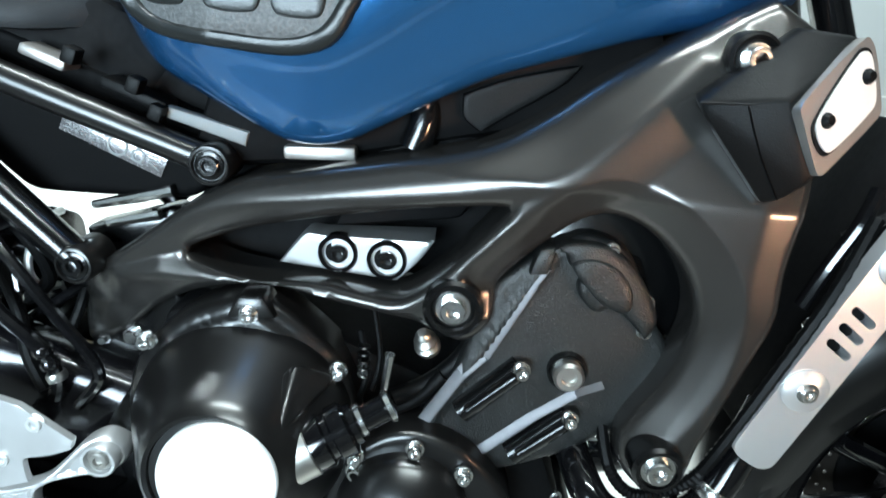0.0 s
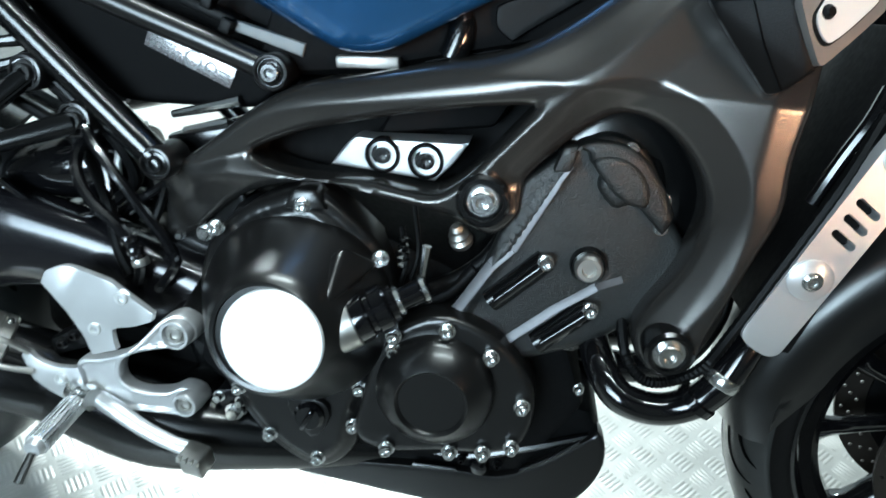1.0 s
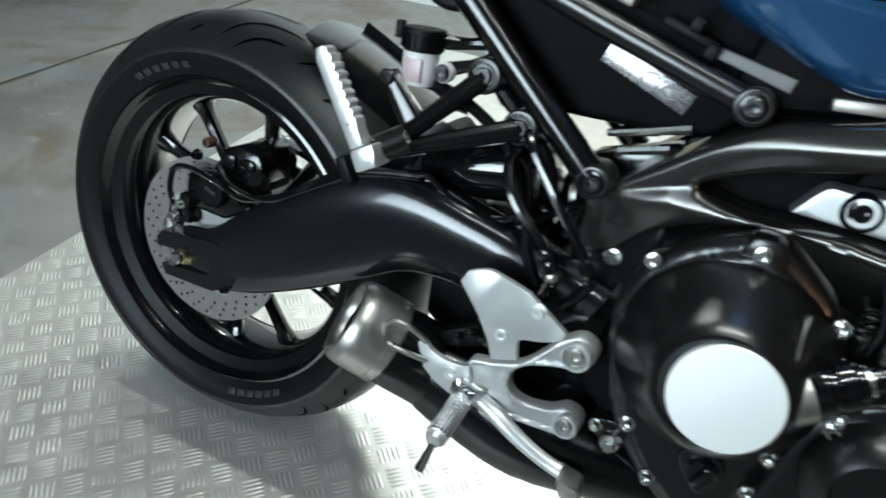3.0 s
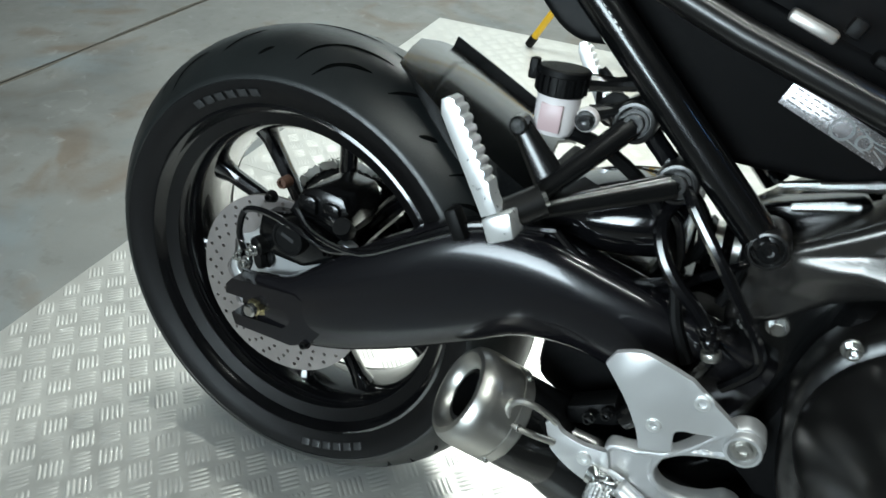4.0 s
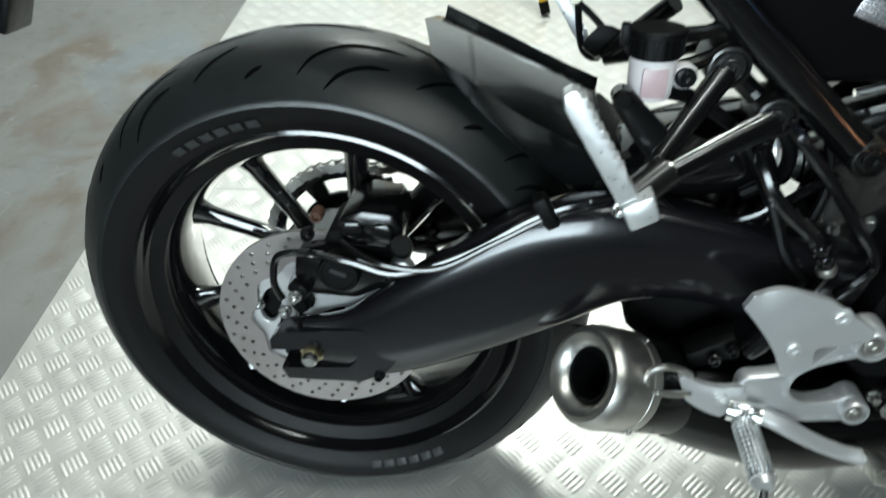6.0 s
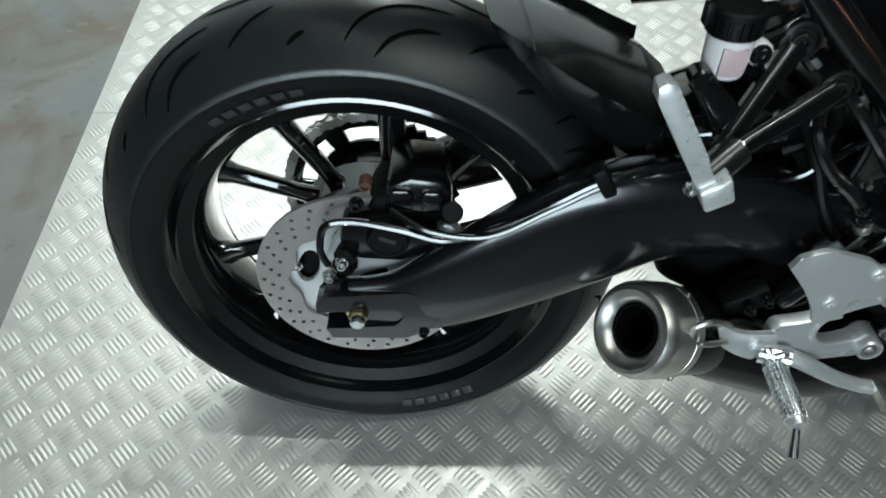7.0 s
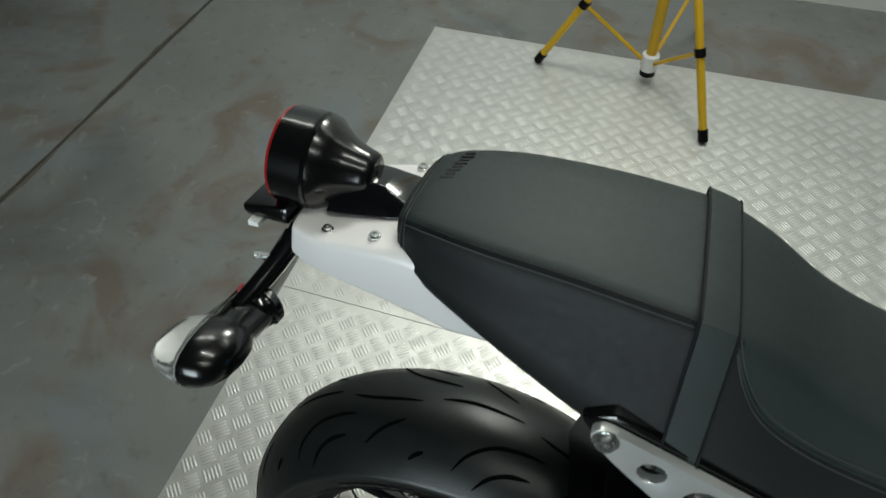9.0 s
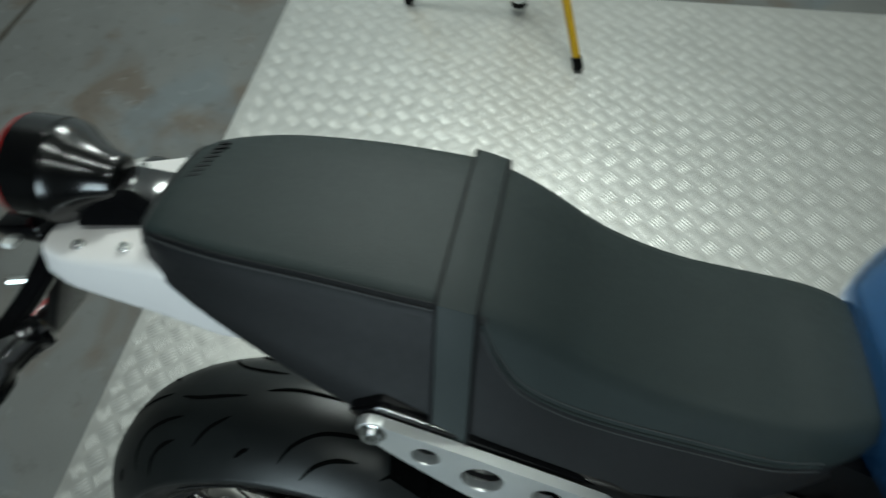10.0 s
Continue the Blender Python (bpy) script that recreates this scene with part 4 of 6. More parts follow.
for x, z in ((0.688, 0.541), (0.766, 0.496), (0.752, 0.349), (0.763, 0.337), (0.747, 0.302), (0.709, 0.254), (0.655, 0.276), (0.621, 0.329), (0.600, 0.507)):
    bolt(x, -0.162, z, 0.0085, 0.010, ZINC, clutch)

base = [(0.757, 0.345), (0.770, 0.400), (0.800, 0.436), (0.838, 0.449), (0.880, 0.436), (0.915, 0.405), (0.932, 0.370), (0.928, 0.325), (0.905, 0.303), (0.84, 0.294), (0.785, 0.285), (0.752, 0.300)]
stator = part("stator_cover", casting(base, -0.176, -0.11, 0.006, 0.004), COVERM, BIKE, "satin black round alternator cover", 50)
part("dome", lathe([(0.060, -0.172), (0.059, -0.186), (0.055, -0.193), (0.040, -0.206), (0.036, -0.2085), (0.034, -0.207), (0.0325, -0.2045), (0.0002, -0.2045)], Matrix.Translation((0.832, 0, 0.370)), 64), COVERM, stator)
for x, z in ((0.787, 0.424), (0.788, 0.409), (0.839, 0.437), (0.884, 0.415), (0.920, 0.365), (0.915, 0.316), (0.853, 0.300), (0.787, 0.292), (0.887, 0.304)):
    bolt(x, -0.179, z, 0.0085, 0.010, ZINC, stator)

base = [(0.838, 0.440, 1), (0.866, 0.500), (0.893, 0.585, 1), (0.922, 0.612), (0.940, 0.625), (0.965, 0.636), (0.995, 0.628), (1.013, 0.605), (1.018, 0.580), (1.036, 0.560), (1.050, 0.535), (1.040, 0.490), (1.02, 0.462), (0.985, 0.432), (0.93, 0.405), (0.888, 0.392, 1), (0.86, 0.41)]


def cam_relief(x, z, d):
    return (0.003 if abs((z - 0.44) - (x - 0.845) * 1.9) < 0.010 and x < 0.94 else 0)


cam_cover = part("cam_chain_cover", casting(base, -0.150, -0.10, 0.008, 0.004, relief=cam_relief), CASTBLK, BIKE, "black textured cam chain cover", 45)
for a, b in (((0.880, 0.466), (0.920, 0.508)), ((0.930, 0.427), (0.968, 0.465))):
    part("pocket", tube([(a[0] - 0.004, -0.151, a[1] - 0.004), (b[0] + 0.004, -0.151, b[1] + 0.004)], 0.012, n=14), SATIN, cam_cover)
    part("long_bolt", tube([(a[0] + 0.002, -0.160, a[1] + 0.002), (b[0], -0.163, b[1])], 0.0065, n=12), GLOSS, cam_cover)
    bolt(b[0] + 0.004, -0.160, b[1] + 0.005, 0.0080, 0.011, ZINC, cam_cover)


def ridge(a, b, w, h):
    """A low ridge on the cover from a to b with a wide upper slope."""
    d = (Vector(b) - Vector(a)).normalized()
    up = Vector((-d.y, d.x)) * w
    pts = []
    for q in (Vector(a), Vector(b)):
        for s, y in ((0.5, -0.149), (-0.5, -0.149), (-0.42, -0.150 - h), (-0.30, -0.150 - h)):
            pts.append((q.x + up.x * s, y, q.y + up.y * s))
    return hull(pts)


for a, b, w in (((0.886, 0.412), (0.941, 0.464), 0.011), ((0.941, 0.464), (0.975, 0.491), 0.010), ((0.975, 0.491), (0.998, 0.502), 0.008), ((0.890, 0.519), (0.923, 0.590), 0.014), ((0.923, 0.590), (0.9325, 0.607), 0.012), ((0.873, 0.499), (0.890, 0.519), 0.012), ((0.842, 0.444), (0.873, 0.499), 0.011)):
    part("rib", ridge(a, b, w, 0.0045), WORNRIB, cam_cover, "rib rubbed to bare grey metal")
part("cover_lobe", casting([(0.9284, 0.616, 1), (0.9448, 0.6215), (0.9505, 0.6118), (0.9607, 0.6052), (0.9607, 0.5893), (0.9773, 0.5725), (0.9933, 0.5772), (1.006, 0.569), (1.0237, 0.551, 1), (1.031, 0.5711), (1.0117, 0.6059), (0.9908, 0.6250), (0.9697, 0.6315), (0.9453, 0.6290)], -0.1625, -0.12, 0.007, 0.0035), CASTBLK, cam_cover)
part("inner_lobe", casting([(0.952, 0.614), (0.972, 0.620), (0.992, 0.612), (1.005, 0.594), (1.004, 0.577), (0.985, 0.580), (0.969, 0.592)], -0.1665, -0.15, 0.005, 0.0035), CASTBLK, cam_cover)
part("bolt_seat", lathe([(0.0175, -0.14), (0.0175, -0.156), (0.0155, -0.159), (0.0002, -0.159)], Matrix.Translation((0.964, 0, 0.513)), 30), SATIN, cam_cover)
part("round_cap", lathe([(0.0135, -0.155), (0.0135, -0.166), (0.011, -0.169), (0.007, -0.169), (0.006, -0.165), (0.0002, -0.165)], Matrix.Translation((0.964, 0, 0.513)), 26), STEEL, cam_cover, "steel round cap")
part("upper_lug", hull([(x, y, z) for y in (-0.158, -0.12) for x, z in ((0.918, 0.598), (0.925, 0.622), (0.940, 0.626), (0.935, 0.60))], 0.004), CASTBLK, cam_cover)
for x, z in ((1.022, 0.582), (1.024, 0.556), (0.985, 0.625)):
    bolt(x, -0.148, z, 0.007, 0.009, ZINC, cam_cover)

# pump neck, sensors and small fittings between the covers
NECK = axis_to((0.740, -0.213, 0.442), (0.807, -0.190, 0.478))
part("water_pump_neck", lathe([(0.0002, 0), (0.017, 0), (0.021, 0.003), (0.0235, 0.008), (0.0235, 0.030), (0.0205, 0.032), (0.0205, 0.036), (0.0235, 0.038), (0.0235, 0.050), (0.018, 0.053), (0.018, 0.058)], NECK, 32), GLOSS, engine, "gloss black water pump neck")
part("neck_sleeve", lathe([(0.0205, -0.012), (0.0245, -0.010), (0.0245, 0.016), (0.0225, 0.018)], NECK, 36), STEEL, engine, "bare metal sleeve")
part("outlet_pipe", lathe([(0.0135, 0.05), (0.0135, 0.060), (0.0115, 0.061), (0.0115, 0.084), (0.014, 0.085), (0.014, 0.090), (0.010, 0.092)], NECK, 24), GLOSS, engine)
part("hose_band", lathe([(0.0145, 0.060), (0.0145, 0.064)], NECK, 24), ZINC, engine, "bright hose band")
part("hose_band", lathe([(0.0145, 0.086), (0.0145, 0.090)], NECK, 24), ZINC, engine, "bright hose band")
part("coolant_hose", tube([(0.815, -0.14, 0.462), (0.845, -0.135, 0.478), (0.872, -0.132, 0.505), (0.885, -0.125, 0.535)], 0.0085, n=12), PLASTIC, engine, "black rubber coolant hose")
part("coolant_hose", tube([(0.800, -0.135, 0.440), (0.835, -0.140, 0.462), (0.858, -0.140, 0.490)], 0.007, n=12), PLASTIC, engine, "black rubber coolant hose")
part("bleed_screw", tube([(0.806, -0.15, 0.472), (0.809, -0.15, 0.510)], [0.0035, 0.005], n=8), ZINC, engine)
part("knock_sensor", lathe([(0.011, 0), (0.012, 0.006), (0.009, 0.009), (0.0105, 0.014), (0.006, 0.017), (0.007, 0.022), (0.004, 0.026)], axis_to((0.842, -0.14, 0.515), (0.832, -0.16, 0.545)), 18), STEEL, engine)
part("cable", tube([(0.78, -0.13, 0.52), (0.79, -0.15, 0.49), (0.785, -0.15, 0.46), (0.80, -0.14, 0.44)], 0.003, n=7), PLASTIC, engine)
part("cable", tube([(0.79, -0.12, 0.54), (0.80, -0.14, 0.50), (0.795, -0.145, 0.47)], 0.0025, n=7), PLASTIC, engine)
for z in (0.515, 0.508, 0.501, 0.494, 0.487):
    part("spring_coil", lathe([(0.005, -0.0012), (0.0062, 0), (0.005, 0.0012)], Matrix.Translation((0.786, -0.15, z)) @ pose(0, 0, 0, 90), 12), SATIN, engine)

# sump and belly
sump = part("oil_pan", hull([(x, y, z) for y in (-0.115, 0.12) for x, z in ((0.60, 0.30), (0.62, 0.205), (0.78, 0.192), (0.92, 0.183), (0.965, 0.196), (1.0, 0.225), (1.016, 0.262), (1.015, 0.300), (1.0, 0.33), (0.92, 0.345))], 0.012), PLASTIC, BIKE, "black oil pan and belly guard")
part("side_rib", tube([(0.80, -0.118, 0.252), (0.87, -0.122, 0.255), (0.93, -0.122, 0.275), (1.0, -0.118, 0.30)], 0.005, n=8), SATIN, sump)
part("belly_side", casting([(0.64, 0.212, 1), (0.72, 0.224), (0.79, 0.232), (0.86, 0.236), (0.905, 0.236), (0.935, 0.250), (0.965, 0.272), (1.008, 0.312, 1), (1.018, 0.296), (1.019, 0.264), (1.002, 0.226), (0.966, 0.196), (0.92, 0.183), (0.79, 0.190), (0.66, 0.202), (0.64, 0.206, 1)], -0.127, -0.10, 0.004, 0.004), COVERM, sump)
part("belly_ledge", tube([(0.93, -0.127, 0.250), (0.962, -0.127, 0.272), (0.99, -0.126, 0.297)], 0.0025, n=8), SATIN, sump)
part("belly_ledge", tube([(0.81, -0.127, 0.236), (0.86, -0.127, 0.238)], 0.0025, n=8), SATIN, sump)
part("drain_fitting", lathe([(0.010, 0.02), (0.012, 0.0), (0.009, -0.006), (0.006, -0.007)], Matrix.Translation((0.885, -0.125, 0.246)), 18), GLOSS, sump)
part("drain_hose", tube([(0.872, -0.12, 0.20), (0.873, -0.125, 0.175)], 0.004, n=8), PLASTIC, sump)
bolt(0.977, -0.138, 0.370, 0.006, 0.008, ZINC, sump)
for x in (0.865, 0.888, 0.905):
    bolt(x, -0.138, 0.262, 0.005, 0.008, PLASTIC, sump)

# ---- exhaust ----
exhaust = part("silencer_body", loft([(0.395, -0.130, 0.280, 0.048, 0.050, -18), (0.43, -0.124, 0.270, 0.056, 0.056, -15), (0.52, -0.105, 0.245, 0.075, 0.058, -10), (0.64, -0.06, 0.238, 0.095, 0.052, -5), (0.78, -0.03, 0.235, 0.09, 0.04, 0)], 28, 2.4), SATIN, BIKE, "satin black underslung silencer")
AX = axis_to((0.288, -0.182, 0.340), (0.335, -0.157, 0.312))
part("end_cap", lathe([(0.0275, 0.020), (0.0285, 0.014), (0.032, 0.0075), (0.037, 0.003), (0.042, 0.0008), (0.0465, 0.002), (0.0505, 0.007), (0.0525, 0.014), (0.0530, 0.022), (0.0530, 0.046), (0.0522, 0.0465), (0.0522, 0.0485), (0.0530, 0.049), (0.0530, 0.060), (0.050, 0.063), (0.028, 0.062), (0.0275, 0.03)], AX, 64, closed=True), STEEL, exhaust, "stainless steel silencer end cap", 30)
part("front_sleeve", lathe([(0.0490, 0.056), (0.0505, 0.060), (0.0505, 0.14), (0.048, 0.16)], AX, 48), SATIN, exhaust)
part("outlet_pipe", lathe([(0.0285, 0.012), (0.0285, 0.07), (0.024, 0.07), (0.024, 0.012)], AX, 40, closed=True), SATIN, exhaust, "dark round exhaust outlet")
part("outlet_floor", lathe([(0.0255, 0.055), (0.0255, 0.06)], AX, 30), RECESS_SHADE, exhaust)
for k in range(6):
    a = 2 * math.pi * k / 6 + 0.6
    ob = bolt(0, 0, 0, 0.004, 0.003, ZINC, exhaust)
    ob.matrix_basis = AX @ Matrix.Rotation(a, 4, "Y") @ Matrix.Translation((0.053, 0.054, 0)) @ Matrix.Rotation(radians(90), 4, "Z")
part("header_pipe", tube([(1.135, -0.165, 0.505), (1.112, -0.184, 0.463), (1.099, -0.190, 0.434), (1.083, -0.189, 0.408), (1.060, -0.187, 0.392), (1.035, -0.186, 0.388), (1.010, -0.182, 0.394), (0.994, -0.168, 0.408), (0.984, -0.135, 0.425), (0.978, -0.09, 0.44)], 0.0158, n=20), GLOSS, exhaust, "gloss black exhaust header pipe")
part("pipe_joint", lathe([(0.016, -0.005), (0.0195, -0.004), (0.0195, 0.004), (0.016, 0.005)], axis_to((1.079, -0.189, 0.405), (1.092, -0.190, 0.424)), 28), GLOSS, exhaust)
part("pipe_clamp", lathe([(0.0165, -0.006), (0.0172, -0.005), (0.0172, 0.005), (0.0165, 0.006)], axis_to((1.097, -0.190, 0.431), (1.108, -0.187, 0.456)), 28), ZINC, exhaust, "bare steel pipe clamp")
for y0 in (0.0, 0.10):
    part("header_pipe", tube([(1.02, y0, 0.55), (1.10, y0 * 1.1, 0.52), (1.135, y0 * 1.15, 0.44), (1.118, y0 * 1.1, 0.372), (1.075, y0, 0.335), (1.02, y0 * 0.9, 0.328), (0.97, y0 * 0.7, 0.335), (0.90, y0 * 0.5, 0.26), (0.80, y0 * 0.3, 0.24)], 0.0195, n=18), GLOSS, exhaust, "gloss black exhaust header pipe")
lead = spline([Vector(p) for p in ((1.003, -0.14, 0.468), (1.012, -0.165, 0.430), (1.030, -0.178, 0.413), (1.055, -0.180, 0.417), (1.078, -0.188, 0.440), (1.093, -0.195, 0.480), (1.118, -0.196, 0.545), (1.150, -0.190, 0.62), (1.175, -0.175, 0.68))], 14)
part("oxygen_sensor_lead", tube(lead, [0.0060 if k % 2 else 0.0050 for k in range(len(lead))], n=8, sub=1), PLASTIC, exhaust, "black ribbed sensor lead")

# ---- radiator side ----
radiator = part("radiator", hull([(1.13, -0.165, 0.46), (1.16, -0.165, 0.45), (1.245, -0.165, 0.74), (1.21, -0.165, 0.75), (1.13, 0.165, 0.46), (1.16, 0.165, 0.45), (1.245, 0.165, 0.74), (1.21, 0.165, 0.75)], 0.006), MATTE, BIKE, "black radiator")
RG = Matrix.Translation((1.1145, -0.2, 0.477)) @ Matrix.Rotation(radians(-67.5), 4, "Y")


def guard_mesh():
    bm = bmesh.new()
    loops = [[(p.x, p.y) for p in spline([(0.002, 0.018), (-0.004, 0.010), (-0.006, -0.010), (0.000, -0.019), (0.012, -0.020), (0.215, -0.020), (0.222, -0.014), (0.222, 0.014), (0.215, 0.020), (0.014, 0.020)], 4, "2d")]]
    for u in (0.112, 0.127, 0.142):
        c, s = math.cos(radians(58)), math.sin(radians(58))
        ring = []
        for k in range(16):
            a = 2 * math.pi * k / 16
            px, pz = 0.0042 * math.cos(a), 0.0042 * math.sin(a) + (0.0090 if math.sin(a) > 0 else -0.0090)
            ring.append((u + px * s + pz * c * 0.4 + 0.0, px * -c * 0.4 + pz * 0.92))
        loops.append(ring)
    edges = []
    for lp in loops:
        vs = [bm.verts.new((x, -0.004, z)) for x, z in lp]
        edges += [bm.edges.new((vs[i - 1], vs[i])) for i in range(len(vs))]
    fs = [g for g in bmesh.ops.triangle_fill(bm, use_beauty=True, edges=edges)["geom"] if isinstance(g, bmesh.types.BMFace)]
    ext = bmesh.ops.extrude_face_region(bm, geom=fs, use_keep_orig=True)
    for g in ext["geom"]:
        if isinstance(g, bmesh.types.BMVert):
            g.co.y = 0.012
    bmesh.ops.bevel(bm, geom=[e for e in edges[: len(loops[0])] if e.is_valid], offset=0.0045, segments=2, affect="EDGES", profile=0.5, clamp_overlap=True)
    bmesh.ops.transform(bm, matrix=RG, verts=bm.verts)
    return bm


guard = part("radiator_guard", guard_mesh(), SILVER, radiator, "silver slotted radiator side guard", 30)
part("guard_backing", box(0.205, 0.004, 0.032, RG @ Matrix.Translation((0.108, 0.014, 0))), PLASTIC, radiator)
for u in (0.071, 0.190):
    p = RG @ Vector((u, -0.006, 0.001))
    part("bolt_washer", lathe([(0.0185, 0.004), (0.0185, 0), (0.014, -0.003), (0.0002, -0.003)], Matrix.Translation(p), 26), SILVER, radiator)
    bolt(p.x, p.y - 0.003, p.z, 0.0085, 0.005, ZINC, radiator)

for pts, r, mat in ((((1.140, -0.168, 0.600), (1.152, -0.172, 0.640), (1.165, -0.172, 0.672), (1.176, -0.165, 0.700)), 0.006, GLOSS), (((1.165, -0.16, 0.655), (1.19, -0.165, 0.675), (1.215, -0.15, 0.69)), 0.008, PLASTIC)):
    part("coolant_hose", tube(pts, r, n=10), mat, radiator, "black hose beside the radiator")
for x, y, z in ((1.168, -0.171, 0.648), (1.186, -0.168, 0.700), (1.150, -0.170, 0.585)):
    bolt(x, y, z, 0.006, 0.006, ZINC, radiator)
shroud = part("radiator_shroud", hull([(1.012, -0.200, 0.7535), (1.058, -0.216, 0.7575), (1.066, -0.221, 0.7640), (1.0685, -0.208, 0.6885), (1.079, -0.213, 0.6925), (1.0915, -0.222, 0.7100), (1.0828, -0.170, 0.8105), (1.1250, -0.190, 0.8075), (1.1440, -0.189, 0.7570), (1.022, -0.150, 0.7600), (1.074, -0.150, 0.6950), (1.090, -0.140, 0.8120), (1.140, -0.140, 0.7500)], 0.0035), PLASTIC, BIKE, "black plastic radiator shroud with a bright inset")
part("shroud_seam", tube([(1.043, -0.2118, 0.7560), (1.058, -0.2120, 0.7250), (1.077, -0.2132, 0.6945)], 0.0007, n=6, sub=2), RECESS_SHADE, shroud)
part("shroud_lip", tube([(1.014, -0.2005, 0.7545), (1.036, -0.2080, 0.7565), (1.058, -0.2160, 0.7585)], 0.0012, n=6, sub=2), PLASTIC, shroud)
A, B, C = Vector((1.066, -0.222, 0.764)), Vector((1.092, -0.222, 0.711)), Vector((1.144, -0.188, 0.757))
fx = (C - B).normalized()
fn = (A - B).cross(fx).normalized()
fn = -fn if fn.y < 0 else fn
fz = fx.cross(fn)
mid = Vector((1.107, -0.2065, 0.765))
FM = Matrix(((fx.x, fn.x, fz.x, mid.x), (fx.y, fn.y, fz.y, mid.y), (fx.z, fn.z, fz.z, mid.z), (0, 0, 0, 1)))


def on_face(x, y, z):
    q = FM.inverted() @ Vector((x, y, z))
    return (q.x, q.z)


def face_plate(pts, y0, y1, mat, name, label=""):
    return part(name, plate([on_face(*p) for p in pts], y0, y1, bevel=0.001, m=FM), mat, shroud, label)


face_plate(((1.070, -0.221, 0.761), (1.073, -0.221, 0.748), (1.091, -0.220, 0.716), (1.097, -0.218, 0.716), (1.139, -0.191, 0.755), (1.141, -0.190, 0.764), (1.129, -0.191, 0.800), (1.118, -0.194, 0.808)), 0.006, -0.002, BRONZE, "face_panel", "satin metal face panel")
inset = ((1.079, -0.216, 0.750), (1.082, -0.216, 0.735), (1.095, -0.214, 0.728), (1.131, -0.195, 0.760), (1.134, -0.195, 0.772), (1.124, -0.195, 0.799), (1.112, -0.197, 0.799))
face_plate(inset, 0.006, -0.0035, PLASTIC, "inset_border")
cx, cy, cz = (sum(p[k] for p in inset) / len(inset) for k in range(3))
face_plate([(cx + (x - cx) * 0.93, cy + (y - cy) * 0.93, cz + (z - cz) * 0.93) for x, y, z in inset], 0.006, -0.0048, DISCALU, "inset", "bright brushed metal inset")
for x, y, z in ((1.089, -0.214, 0.751), (1.121, -0.197, 0.782)):
    u, v = on_face(x, y, z)
    part("stud", lathe([(0.0055, 0.006), (0.0055, -0.006), (0.0035, -0.009), (0.0002, -0.009)], FM @ Matrix.Translation((u, 0, v)), 16), PLASTIC, shroud)
part("bolt_seat", lathe([(0.019, 0.03), (0.019, -0.004), (0.0165, -0.006), (0.0135, -0.002), (0.0002, -0.002)], Matrix.Translation((1.055, -0.172, 0.787)), 28), PLASTIC, shroud)
bolt(1.055, -0.174, 0.787, 0.0120, 0.012, ZINC, shroud)
part("head_stock", lathe([(0.04, 0), (0.04, 0.16)], axis_to((1.14, 0, 0.74), (1.09, 0, 0.90)), 24), FRAMEM, BIKE)

# front fork and mudguard, steered a little
STEER = Matrix.Translation((1.484, 0, 0.30)) @ Matrix.Rotation(radians(-4.5), 4, Vector((-math.sin(radians(25)), 0, math.cos(radians(25))))) @ Matrix.Translation((-1.44, 0, -0.30))
front.matrix_basis = STEER @ Matrix.Translation((1.44, 0, 0.30))
for side in (-1, 1):
    fork = part("fork_leg", tube([(1.425, side * 0.105, 0.315), (1.39, side * 0.105, 0.40), (1.30, side * 0.105, 0.59)], [0.030, 0.031, 0.029], n=18, sub=3), SATIN, BIKE, "satin black fork leg")
    fork.matrix_basis = STEER
    part("stanchion", tube([(1.30, side * 0.105, 0.59), (1.13, side * 0.105, 0.95)], 0.0205, n=18), GLOSS, fork)
    part("axle_clamp", lathe([(0.032, -0.03), (0.032, 0.03)], Matrix.Translation((1.44, side * 0.105, 0.30)), 24), SATIN, fork)


def mudguard():
    loops = []
    for k in range(29):
        a = radians(48 + 134 * k / 28)
        end = max(0.0, (k - 24) / 4)
        low = 0.236 + 0.034 * end**1.5
        top = -0.018 * end**2
        sect = [(low, -0.070), (low + 0.018, -0.076), (0.276 + top * 0.3, -0.085), (0.300 + top * 0.5, -0.080), (0.322 + top, -0.066), (0.334 + top, -0.03), (0.334 + top, 0.03), (0.322 + top, 0.066), (0.300 + top * 0.5, 0.080), (0.276 + top * 0.3, 0.085), (low + 0.018, 0.076), (low, 0.070),
                (low + 0.018, 0.072), (0.290 + top, 0.077), (0.318 + top, 0.06), (0.330 + top, 0.0), (0.318 + top, -0.06), (0.290 + top, -0.077), (low + 0.018, -0.072)]
        loops.append([Vector((1.44 + r * math.cos(a), y, 0.30 + r * math.sin(a))) for r, y in sect])
    return rings(bmesh.new(), loops)


mud = part("front_mudguard", mudguard(), COVERM, BIKE, "satin black front mudguard", 40)
mud.matrix_basis = STEER
part("mount_boss", lathe([(0.016, 0.02), (0.016, -0.006), (0.013, -0.010), (0.009, -0.010), (0.008, -0.006), (0.0002, -0.006)], Matrix.Translation((1.275, -0.082, 0.498)), 24), SATIN, mud)
fcal = part("front_caliper", hull([(1.30, -0.11, 0.36), (1.34, -0.11, 0.42), (1.40, -0.11, 0.44), (1.36, -0.11, 0.34), (1.30, -0.085, 0.36), (1.34, -0.085, 0.42), (1.40, -0.085, 0.44), (1.36, -0.085, 0.34)], 0.008), SATIN, BIKE, "black front brake caliper")
fcal.matrix_basis = STEER
